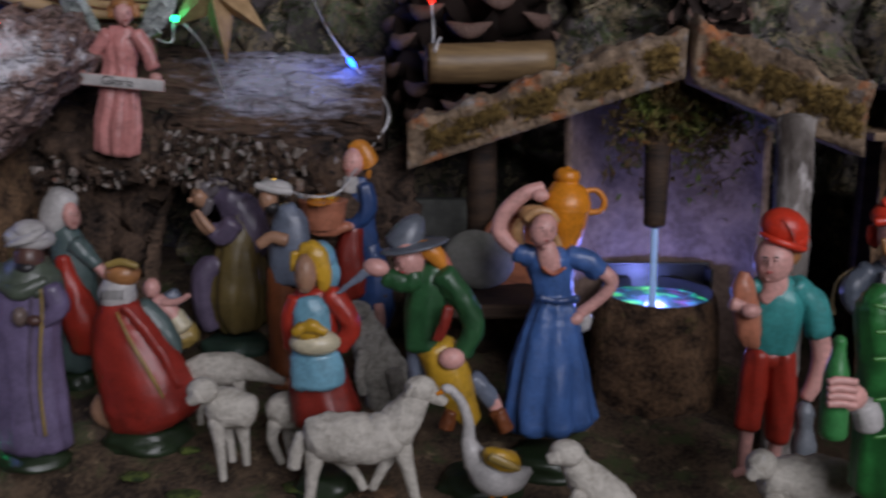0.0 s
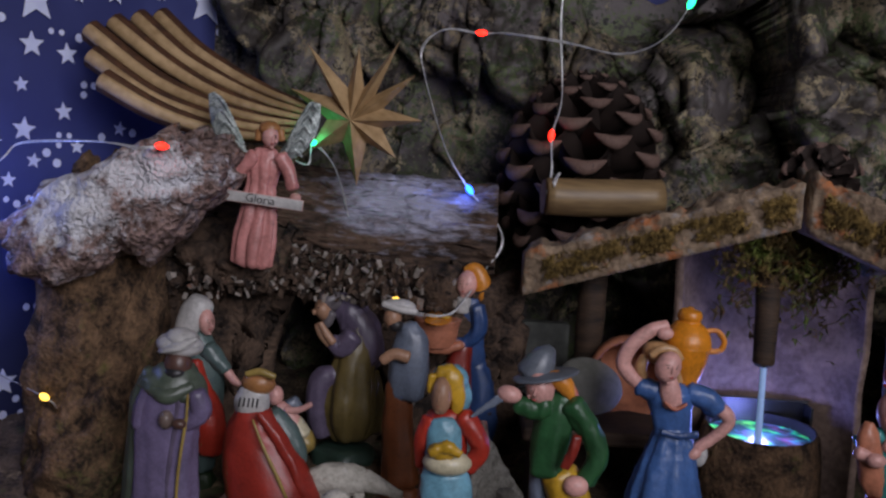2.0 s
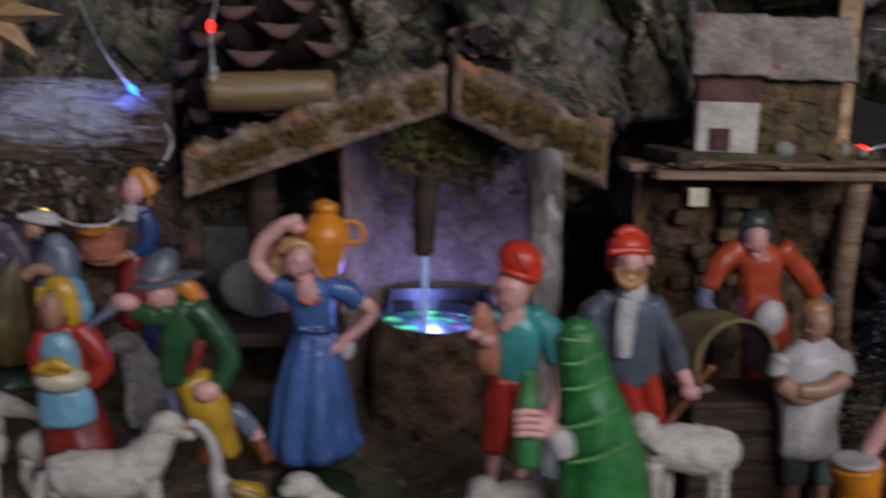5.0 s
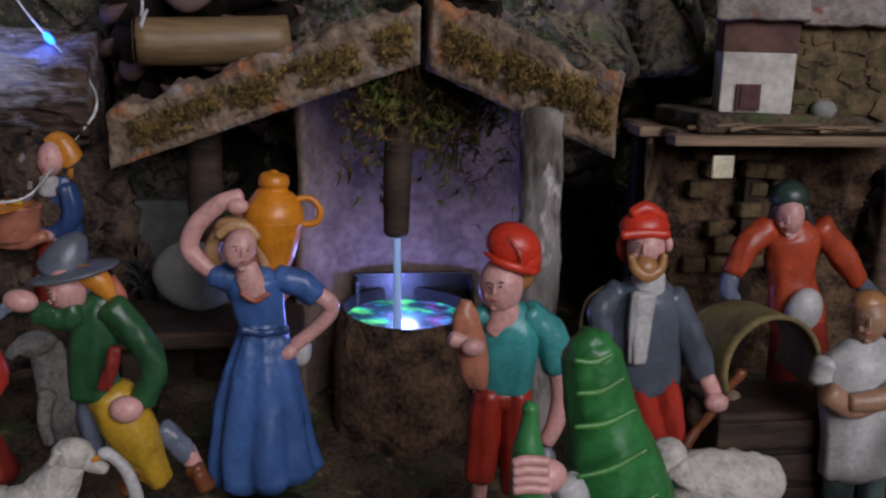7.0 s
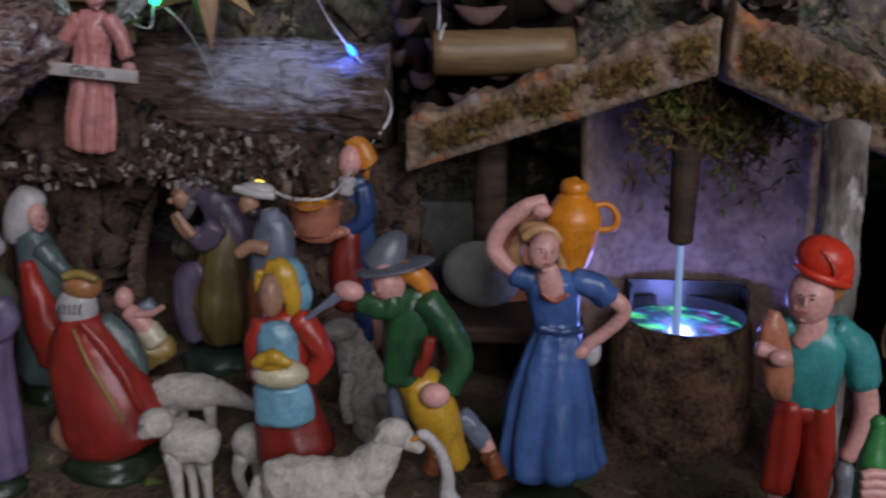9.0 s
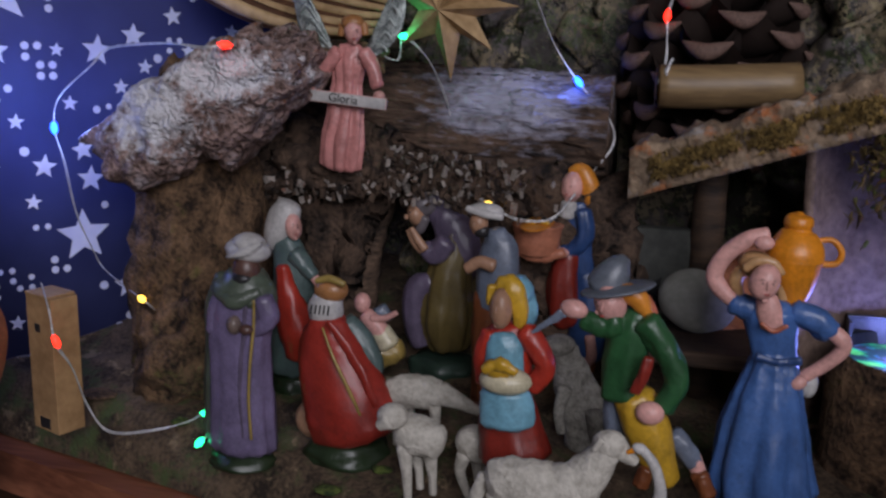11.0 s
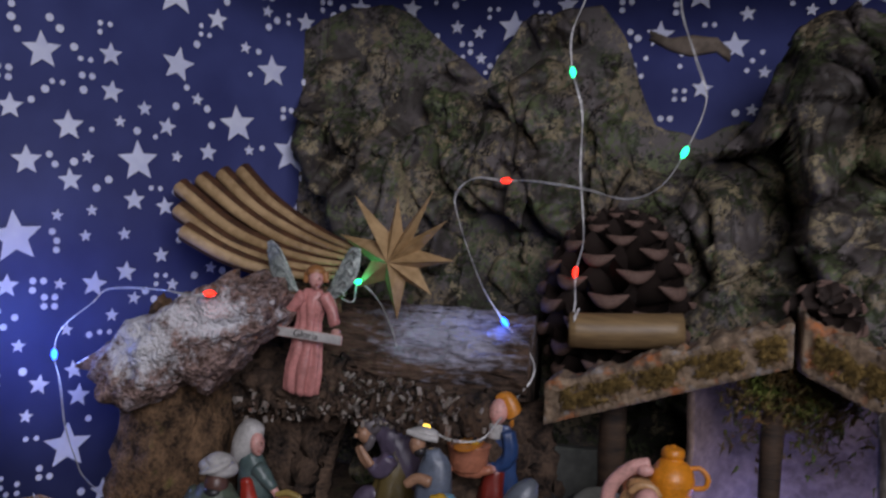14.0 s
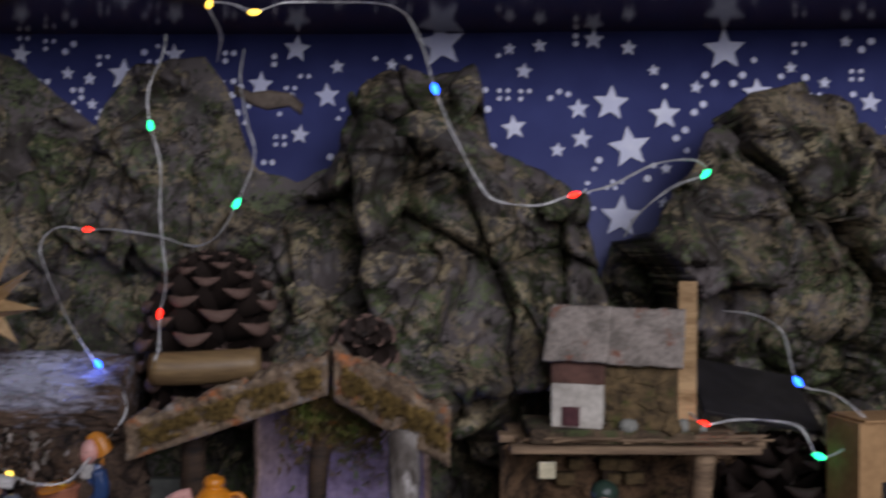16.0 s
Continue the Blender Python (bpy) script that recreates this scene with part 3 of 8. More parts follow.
mountain("paper_mountain", [(0.026, 0.20), (0.034, 0.253), (0.050, 0.272), (0.070, 0.303), (0.093, 0.322), (0.101, 0.346), (0.117, 0.377), (0.133, 0.387), (0.160, 0.382), (0.189, 0.388), (0.194, 0.338),
         (0.231, 0.324), (0.254, 0.309), (0.263, 0.270), (0.28, 0.20)], [(0.026, 0.528), (0.10, 0.503), (0.16, 0.490), (0.23, 0.490), (0.28, 0.52)],
         0.05, "crushed camouflage-coloured paper mountain behind the well", 0.010, seed=4.0, back=0.065, hollow=0.195)
mountain("paper_mountain", [(0.262, 0.20), (0.283, 0.278), (0.307, 0.309), (0.330, 0.346), (0.358, 0.371), (0.388, 0.380), (0.409, 0.375), (0.433, 0.352), (0.56, 0.33)],
         [(0.262, 0.53), (0.32, 0.505), (0.40, 0.495), (0.56, 0.48)], 0.05, "crushed green-brown paper mountain behind the little hut", 0.012, seed=8.0, back=0.05)


def curl(pts, width, label, mat_=PAPERBACK):
    """A torn flap of the paper, curling over and showing its pale back."""
    bm = bmesh.new()
    rows = []
    for i, (x, y, z) in enumerate(pts):
        row = []
        for k in range(9):
            a = radians(-30 + 105 * k / 8)
            w = width * 1.3 * (0.35 + 0.65 * math.sin(math.pi * (i + 0.5) / len(pts))) * (1 + 0.5 * noise.noise(Vector((i * 1.7, k * 0.6, width * 900))))
            row.append(bm.verts.new((x + 0.002 * noise.noise(Vector((i, k, 0)) * 0.7), y - w * math.cos(a), z + w * math.sin(a))))
        rows.append(row)
    for a, b in zip(rows, rows[1:]):
        for k in range(8):
            bm.faces.new((a[k], a[k + 1], b[k + 1], b[k]))
    ob = part("paper_flap", bm, mat_)
    so = ob.modifiers.new("thickness", "SOLIDIFY")
    so.thickness = 0.0006
    tagged(ob, label, "paper flap")


curl([(0.030, 0.535, 0.375), (0.042, 0.528, 0.368), (0.055, 0.524, 0.364), (0.068, 0.522, 0.366), (0.076, 0.522, 0.360)], 0.006, "torn curling paper flap, pale brown back")
curl([(0.138, 0.440, 0.338), (0.150, 0.435, 0.338), (0.165, 0.432, 0.332), (0.182, 0.432, 0.326), (0.198, 0.438, 0.318)], 0.009, "creased brown paper flap on the mountain", ROCKPAPER)

# ---- grotto ----
def blob(name, c, r, mat_, label, category, parent=None, turn=0.0, amp=0.22, f=30.0, seg=64, foot=None, square=1.0):
    bm = bmesh.new()
    bmesh.ops.create_uvsphere(bm, u_segments=seg, v_segments=seg * 2 // 3, radius=1)
    rot = pose(0, 0, 0, 0, turn, 0)
    for v in bm.verts:
        d = rot @ Vector([math.copysign(abs(a) ** square, a) * b for a, b in zip(v.co, r)])
        p = Vector(c) + d
        k = 1 + amp * crumple(p, f, 3) * 0.45 + amp * 0.9 * (facets(p, f * 1.6) - 0.3) + amp * 0.25 * noise.noise(p * f * 6) + amp * 0.16 * crumple(p, f * 3.2, 2)
        p = Vector(c) + d * k
        if foot is not None:
            p.z = max(p.z, foot)
        v.co = p
    ob = part(name, bm, mat_, parent, label if parent else "")
    return ob if parent else tagged(ob, label, category)


grotto = thing("bark_grotto", -0.15, 0.50, 0.05, "rough dark bark grotto with an arched opening and snowy top", "grotto")


def grotto_wall():
    bm = bmesh.new()
    nu, nv = 120, 80
    x0, x1, z0, z1 = -0.235, -0.015, 0.03, 0.172
    g = {}
    for i in range(nu + 1):
        for j in range(nv + 1):
            x, z = x0 + (x1 - x0) * i / nu, z0 + (z1 - z0) * j / nv
            ax, az = (x + 0.123) / 0.036, (z - 0.05) / 0.094
            inside = ax * ax + az * az if az > 0 else ax * ax
            if inside < 1:
                continue
            p = Vector((x, 0.3, z))
            if z > 0.150 + 0.03 * max(0, min(1, (-x - 0.13) / 0.03)) + 0.004 * noise.noise(p * 90):
                continue
            y = 0.512 - 0.9 * max(0, -x - 0.205) - 0.009 * crumple(p, 34, 3) - 0.006 * noise.noise(p * 160)
            y -= 0.010 * math.exp(-(inside - 1) * 3)
            g[i, j] = bm.verts.new((x, y, z))
    for i in range(nu):
        for j in range(nv):
            q = [g.get(k) for k in ((i, j), (i + 1, j), (i + 1, j + 1), (i, j + 1))]
            if all(q):
                bm.faces.new(q)
    # thickness of the arch, running back
    ob = part("wall", bm, CAVEBARK, grotto)
    so = ob.modifiers.new("thickness", "SOLIDIFY")
    so.thickness, so.offset = 0.016, 1
    bm = bmesh.new()
    tube(bm, [(-0.123 + 0.038 * math.cos(a), 0.500, 0.05 + 0.098 * math.sin(a), 0.006 + 0.002 * math.sin(5 * a)) for a in
              [math.pi * i / 10 for i in range(11)]], rough=0.35, seg=14)
    part("arch_rim", bm, BARK, grotto, "gnarled bark rim of the opening")

grotto_wall()
for c, r, turn in (((-0.2145, 0.436, 0.186), (0.049, 0.030, 0.0185), -30), ((-0.232, 0.424, 0.165), (0.021, 0.022, 0.013), -24), ((-0.196, 0.430, 0.180), (0.019, 0.020, 0.013), -44)):
    blob("snowy_rock", c, r, SNOWBARK, "rusty bark slab dusted with white snow paint", "", grotto, turn, 0.36, 34, 110, square=0.72)
blob("rear_slab", (-0.170, 0.474, 0.206), (0.028, 0.016, 0.009), DARKBARK, "brown bark slab behind the angel", "", grotto, -8, 0.40, 40, 70)
for c, r, turn in (((-0.236, 0.444, 0.10), (0.020, 0.024, 0.085), 4), ((-0.220, 0.460, 0.105), (0.018, 0.022, 0.080), -4),
                   ((-0.230, 0.434, 0.06), (0.022, 0.022, 0.042), 12)):
    blob("pillar", c, r, DARKBARK, "mossy dark bark pillar", "", grotto, turn, 0.40, 34, 80)
blob("ledge", (-0.168, 0.490, 0.152), (0.030, 0.024, 0.012), CAVEBARK, "crumbling bark ledge over the cave", "", grotto, 6, 0.45, 46, 80)


def bark_log():
    log = thing("bark_log", -0.11, 0.535, 0.14, "thick furrowed bark log, white snow paint on top", "log")
    a, b = Vector((-0.205, 0.545, 0.172)), Vector((-0.030, 0.525, 0.166))
    bm = bmesh.new()
    n, seg = 230, 150
    rings = []
    for i in range(n + 1):
        c = a.lerp(b, i / n)
        ring = []
        for k in range(seg):
            th = 2 * math.pi * k / seg
            q = Vector((c.x * 30, math.cos(th) * 7.5, math.sin(th) * 7.5))
            furrow = crumple(q, 1.0, 3)
            r = 0.031 + 0.0042 * furrow + 0.004 * noise.noise(Vector((c.x * 18, math.cos(th), math.sin(th)))) + 0.0007 * noise.noise(q * 9)
            ring.append(bm.verts.new((c.x, c.y - math.cos(th) * r, c.z + math.sin(th) * r)))
        rings.append(ring)
    for i in range(n):
        for k in range(seg):
            bm.faces.new((rings[i][k], rings[i][(k + 1) % seg], rings[i + 1][(k + 1) % seg], rings[i + 1][k]))
    bm.faces.new(rings[0])
    bm.faces.new(rings[-1])
    part("log_body", bm, LOGBARK, log)


bark_log()


def debris():
    """Crumbs of bark and wood chips over the grotto's top."""
    rng = random.Random(3)
    bm = bmesh.new()
    for _ in range(900):
        x = rng.gauss(-0.135, 0.035)
        if not -0.215 < x < -0.05:
            continue
        z = 0.142 + 0.022 * rng.random() - 0.10 * abs(x + 0.135)
        y = 0.487 - rng.random() * 0.03 + (z - 0.142) * 0.8
        s = rng.uniform(0.0006, 0.0021)
        m = pose(x, y, z, rng.uniform(0, 360), rng.uniform(0, 360), rng.uniform(0, 360))
        box(bm, -s * 1.5, -s * 0.4, -s * 0.8, s * 1.5, s * 0.4, s * 0.8, rng.choice((0, 0, 1)), m)
    tagged(part("bark_crumbs", bm, [CAVEBARK, ROOFBARK], smooth=False), "loose crumbs of bark over the cave", "bark crumbs", kind="stuff")


debris()


# ---- pine cones ----
def pine_cone(x, y, z, height, radius, rows, label, tilt=(0, 0), lip=None):
    cone = thing("pine_cone", x, y, z, label, "pine cone")
    rotm = pose(x, y, z, tilt[0], tilt[1], 0)
    bm = bmesh.new()
    tube(bm, [(0, 0, 0.0, radius * 0.25), (0, 0, height * 0.4, radius * 0.35), (0, 0, height * 0.95, radius * 0.10)], seg=16)
    bmesh.ops.transform(bm, matrix=rotm, verts=bm.verts[:])
    part("core", bm, SCALE, cone)
    bm = bmesh.new()
    # one scale: a thick curved tongue with a swollen pale lip
    grid = {}
    for lay in (0, 1):
        for i in range(9):
            for j in range(7):
                u, v = i / 4 - 1, j / 6
                wide = 0.06 + 0.27 * math.sin(math.pi * 0.5 * min(1, v * 1.25)) - 0.05 * v * v
                grid[lay, i, j] = bm.verts.new((u * wide, -v * (1 - 0.13 * u * u), 0.26 * u * u * v + 0.12 * v * v - 0.05 * lay * (0.6 + v)))
        for i in range(8):
            for j in range(6):
                q = [grid[lay, a, b] for a, b in ((i, j), (i + 1, j), (i + 1, j + 1), (i, j + 1))]
                bm.faces.new(q if lay else q[::-1])
    tube(bm, [(-0.24, -0.93, 0.19, 0.012), (-0.12, -0.975, 0.125, 0.066), (0.0, -0.99, 0.085, 0.088), (0.12, -0.975, 0.125, 0.066), (0.24, -0.93, 0.19, 0.012)], 1, depth=0.9, seg=10, steps=2)
    first = part("scale", bm, [SCALE, lip or CONELIP], cone)
    first.matrix_parent_inverse = Matrix()
    k = 0
    total = rows
    for i in range(total):
        w = i / total
        a = i * 2.39996
        rr = radius * (math.sin(math.pi * (0.16 + 0.80 * w)) ** 0.8)
        zz = height * (0.03 + 0.9 * w)
        s = rr * 1.08
        m = Matrix.Translation((0, 0, zz)) @ Euler((radians(14 - 40 * w), 0, a)).to_matrix().to_4x4() @ Matrix.Diagonal((s * 1.0, s, s, 1))
        ob = first if i == 0 else new("scale", first.data)
        ob.parent = cone
        ob.matrix_basis = Matrix.Translation((-x, -y, -z)) @ rotm @ m
    return cone


pine_cone(0.018, 0.534, 0.156, 0.118, 0.0445, 74, "large open brown pine cone standing behind the stick")
pine_cone(0.122, 0.452, 0.208, 0.030, 0.018, 30, "small dark pine cone behind the well roof", (50, 0), CONELIP)

stick = thing("wooden_stick", 0.024, 0.484, 0.190, "smooth tan round stick with a blue-lit cut end", "stick")
bm = bmesh.new()
bmesh.ops.create_circle(bm, cap_ends=True, segments=28, radius=0.0092, matrix=pose(-0.0075, 0.481, 0.200, 0, -90, 5))
part("cut_end", bm, CARD, stick, "pale cut end", smooth=False)
bm = bmesh.new()
tube(bm, [(-0.006, 0.481, 0.200, 0.0100), (0.02, 0.484, 0.2005, 0.0102), (0.056, 0.489, 0.2025, 0.0100)], seg=28, cap=0.12)
part("shaft", bm, BAMBOO, stick)

# ---- comet star ----
def comet():
    star = thing("comet_star", -0.109, 0.478, 0.20, "pale wooden comet star with dark-edged tail", "star")
    c = Vector((-0.109, 0.482, 0.236))
    tips = [(-43, 0.031), (-1, 0.036), (37, 0.038), (62, 0.046), (90, 0.036), (127, 0.045), (161, 0.037), (219, 0.031), (274, 0.037)]
    bm = bmesh.new()
    n = len(tips)
    front = bm.verts.new(c + Vector((-0.001, -0.016, -0.003)))
    back = bm.verts.new(c + Vector((0, 0.006, 0)))
    out, val = [], []
    for i, (a, r) in enumerate(tips):
        a2 = tips[(i + 1) % n][0] + (360 if i == n - 1 else 0)
        mid = radians((a + a2) / 2)
        out.append(bm.verts.new(c + Vector((math.cos(radians(a)) * r, -0.002, math.sin(radians(a)) * r))))
        val.append(bm.verts.new(c + Vector((math.cos(mid) * 0.0152, -0.001, math.sin(mid) * 0.0152))))
    for i in range(n):
        for apex, flip in ((front, False), (back, True)):
            for tri in ((out[i], val[i], apex), (val[i - 1], out[i], apex)):
                bm.faces.new(tri[::-1] if not flip else tri)
    part("star", bm, STARWOOD, star, smooth=False)
    rays = []
    rays.append([(-0.2299, 0.5250, 0.2867), (-0.2069, 0.5158, 0.2688), (-0.1851, 0.5065, 0.2573), (-0.1608, 0.4972, 0.2470), (-0.1361, 0.4880, 0.2392)])
    rays.append([(-0.2391, 0.5150, 0.2838), (-0.2107, 0.5082, 0.2626), (-0.1864, 0.5015, 0.2512), (-0.1614, 0.4948, 0.2422), (-0.1360, 0.4880, 0.2361)])
    rays.append([(-0.2487, 0.5050, 0.2793), (-0.2179, 0.5008, 0.2586), (-0.1893, 0.4965, 0.2444), (-0.1620, 0.4922, 0.2370), (-0.1358, 0.4880, 0.2330)])
    rays.append([(-0.2579, 0.4950, 0.2736), (-0.2229, 0.4932, 0.2499), (-0.1922, 0.4915, 0.2378), (-0.1626, 0.4898, 0.2316), (-0.1357, 0.4880, 0.2299)])
    rays.append([(-0.2511, 0.4820, 0.2588), (-0.2197, 0.4835, 0.2397), (-0.1910, 0.4850, 0.2307), (-0.1629, 0.4865, 0.2266), (-0.1356, 0.4880, 0.2265)])
    rays.append([(-0.2401, 0.4700, 0.2459), (-0.2152, 0.4745, 0.2328), (-0.1899, 0.4790, 0.2251), (-0.1623, 0.4835, 0.2219), (-0.1354, 0.4880, 0.2234)])
    for ray in rays:
        for nm, mat_, dy, wid in (("tail_ray", STARWOOD, -0.0026, 0.82), ("tail_backing", BURNT, 0.0012, 1.45)):
            bm = bmesh.new()
            tube(bm, [(x, y + dy, z, wid * r) for (x, y, z), r in zip(ray, (0.0046, 0.0042, 0.0034, 0.0025, 0.0016))], depth=0.7, seg=12)
            part(nm, bm, mat_, star, "dark burnt groove of the tail" if mat_ is BURNT else "")


comet()


# ---- well house ----
well = thing("well_house", 0.10, 0.43, 0.05, "bark well house with mossy cork gable and basin", "well")


def cork_bar(a, b, h, d, seed):
    """A slab of cork bark with a crumbling upper edge."""
    bm = bmesh.new()
    a, b = Vector(a), Vector(b)
    n, m = 90, 40
    up = Vector((0, 0, 1))
    rings = []
    for i in range(n + 1):
        w = i / n
        c = a.lerp(b, w)
        ring = []
        for k in range(m):
            th = 2 * math.pi * k / m
            cy, cz = math.cos(th), math.sin(th)
            q = max(abs(cy), abs(cz))
            cy, cz = cy / q, cz / q
            p = c + Vector((0, cy * d / 2, cz * h / 2))
            bump_ = 0.0012 * noise.noise(p * 130 + Vector((seed, 0, 0)))
            if cz > 0.55:
                bump_ += min(1, (cz - 0.55) / 0.4) * (0.004 + 0.0075 * noise.noise(Vector((c.x * 62, c.y * 62, seed))) + 0.0035 * noise.noise(Vector((c.x * 170, p.y * 120, seed)))) + 0.0012 * noise.noise(p * 420)
            if cz < -0.9:
                bump_ *= 0.4
            p += Vector((0, cy, cz)).normalized() * bump_
            ring.append(bm.verts.new(p))
        rings.append(ring)
    for p, q in zip(rings, rings[1:]):
        for k in range(m):
            bm.faces.new((p[k], p[(k + 1) % m], q[(k + 1) % m], q[k]))
    bm.faces.new(rings[0][::-1])
    bm.faces.new(rings[-1])
    bmesh.ops.recalc_face_normals(bm, faces=bm.faces[:])
    return bm


ROOFS = (((-0.016, 0.472, 0.1585), (0.104, 0.420, 0.2050), 0.0190), ((0.108, 0.420, 0.2050), (0.168, 0.385, 0.1780), 0.0235))
part("roof_slab", cork_bar(*ROOFS[0], 0.020, 2.0), CORK, well, "grey and orange cork bark slab")
part("roof_slab", cork_bar(*ROOFS[1], 0.020, 6.0), CORK, well, "grey and orange cork bark slab")


def moss_tufts(name, spots, mat_, parent, label, seed, size=1.0):
    rng = random.Random(seed)
    bm = bmesh.new()
    for p in spots:
        for _ in range(3):
            d = Vector((rng.gauss(0, 1), rng.gauss(-0.6, 0.7), rng.gauss(-0.2, 1))).normalized()
            l = rng.uniform(0.0014, 0.0040) * size
            e = Vector(p) + d * l + Vector((rng.gauss(0, 0.001), 0, rng.gauss(0, 0.001)))
            s = d.cross(Vector((0.3, 0.2, 1))).normalized() * rng.uniform(0.0003, 0.0008) * size
            q = d.cross(s).normalized() * 0.0004
            v = [bm.verts.new(x) for x in (Vector(p) - s, Vector(p) + s, Vector(p) + q, e)]
            for f in ((0, 1, 3), (1, 2, 3), (2, 0, 3)):
                bm.faces.new([v[i] for i in f])
    ob = part(name, bm, mat_, parent, label)
    ob["kind"] = "stuff"
    return ob


def bar_moss(bar, h, seed, count):
    rng = random.Random(seed)
    out = []
    for _ in range(count):
        w = rng.uniform(0.08, 0.97)
        c = Vector(bar[0]).lerp(Vector(bar[1]), w)
        z = rng.triangular(-0.28, 0.50, 0.12) * h
        if noise.noise(Vector((w * 9, z * 200, seed))) > -0.12:
            out.append(c + Vector((0, -0.0105, z)))
    return out


moss_tufts("moss", bar_moss(ROOFS[0], 0.0175, 4, 2800), MOSS, well, "dry olive moss on the cork", 4)
moss_tufts("moss", bar_moss(ROOFS[1], 0.0225, 5, 1900), MOSS, well, "dry olive moss on the cork", 5)
rng = random.Random(8)
hang = []
for _ in range(1500):
    x = rng.gauss(0.109, 0.015)
    z = 0.196 - abs(rng.gauss(0, 0.017)) - 0.30 * abs(x - 0.105)
    if 0.075 < x < 0.155:
        hang.append(Vector((x, 0.436 + rng.gauss(0, 0.004), z)))
moss_tufts("hanging_moss", hang, RUSTMOSS, well, "hanging rusty olive moss under the gable", 8, 1.7)


def well_parts():
    # curved back wall of the well
    bm = bmesh.new()
    nu, nv = 60, 50
    g = []
    for i in range(nu + 1):
        th = math.pi * (0.06 + 0.88 * i / nu)
        col = []
        for j in range(nv + 1):
            z = 0.045 + 0.155 * j / nv
            p = Vector((math.cos(th), math.sin(th), z * 14))
            r = 0.047 + 0.0016 * noise.noise(p * 2.2)
            col.append(bm.verts.new((0.109 - r * math.cos(th) * 1.0, 0.445 + 0.6 * r * math.sin(th), z)))
        g.append(col)
    for i in range(nu):
        for j in range(nv):
            bm.faces.new((g[i][j], g[i + 1][j], g[i + 1][j + 1], g[i][j + 1]))
    ob = part("back_wall", bm, WELLWALL, well, "smooth grey-brown curved bark wall")
    so = ob.modifiers.new("thickness", "SOLIDIFY")
    so.thickness = 0.004
    # basin: a hollow bark tub
    bm = bmesh.new()
    n, rows = 64, []
    prof = [(0.0310, 0.040), (0.0308, 0.060), (0.0300, 0.080), (0.0274, 0.0935), (0.0262, 0.0962), (0.0255, 0.0955), (0.0250, 0.084), (0.0001, 0.084)]
    for r, z in prof:
        ring = []
        for k in range(n):
            th = 2 * math.pi * k / n
            p = Vector((math.cos(th) * 2, math.sin(th) * 2, z * 60))
            rr = r + (0.0014 * noise.noise(p * 1.6) + 0.001 * noise.noise(p * 6) if r > 0.0265 else 0)
            y = 0.437 + (0.86 if math.sin(th) < 0 else 1.16) * rr * math.sin(th)
            # the rim rises towards the wall
            lift = min(0, y - 0.437) * 0.14 if z > 0.085 else 0
            ring.append(bm.verts.new((0.104 + rr * math.cos(th), y, z + lift)))
        rows.append(ring)
    for a, b in zip(rows, rows[1:]):
        for k in range(n):
            bm.faces.new((a[k], a[(k + 1) % n], b[(k + 1) % n], b[k])).material_index = 1 if a in rows[4:] else 0
    part("basin", bm, [DARKBARK, WELLSHADE], well, "brown rough bark basin")
    bm = bmesh.new()
    bmesh.ops.create_circle(bm, cap_ends=True, segments=40, radius=0.0249, matrix=pose(0.104, 0.4405, 0.0905) @ Matrix.Diagonal((1, 1.0, 1, 1)))
    part("water", bm, WATERGLOW, well, "lit green-blue water in the basin")
    # wet recess where the wall meets the basin, its shade painted near-black
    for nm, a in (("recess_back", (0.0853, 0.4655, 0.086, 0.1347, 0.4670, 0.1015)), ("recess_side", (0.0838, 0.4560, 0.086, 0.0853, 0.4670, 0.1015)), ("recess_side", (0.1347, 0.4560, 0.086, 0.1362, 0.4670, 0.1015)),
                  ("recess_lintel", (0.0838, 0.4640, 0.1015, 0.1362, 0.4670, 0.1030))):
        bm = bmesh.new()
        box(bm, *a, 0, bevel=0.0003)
        part(nm, bm, WELLSHADE, well, "wet recess above the water, shade put in as near-black", smooth=False)
    # spout and the jet of water
    bm = bmesh.new()
    tube(bm, [(0.106, 0.458, 0.176, 0.0055), (0.101, 0.440, 0.170, 0.0058), (0.0985, 0.428, 0.156, 0.0056), (0.0978, 0.424, 0.130, 0.0050)], seg=20)
    part("spout", bm, OLDWOOD, well, "dark wooden pipe spout")
    bm = bmesh.new()
    tube(bm, [(0.0980, 0.424, 0.130, 0.0015), (0.0985, 0.424, 0.110, 0.0015), (0.0988, 0.424, 0.0907, 0.0018)], seg=12)
    part("water_jet", bm, LITJET, well, "thin jet of lit water")
    # posts
    bm = bmesh.new()
    tube(bm, [(0.1475, 0.386, 0.034, 0.0070), (0.1462, 0.386, 0.10, 0.0074), (0.1452, 0.388, 0.180, 0.0080)], depth=0.8, seg=36, steps=14, rough=0.16)
    part("post", bm, BIRCH, well, "pale birch-bark post")
    bm = bmesh.new()
    tube(bm, [(0.022, 0.470, 0.056, 0.0075), (0.021, 0.470, 0.11, 0.0072), (0.021, 0.468, 0.176, 0.0072)], depth=0.8, seg=20, steps=8, rough=0.12)
    part("post", bm, OLDWOOD, well, "dark round wooden post")


well_parts()

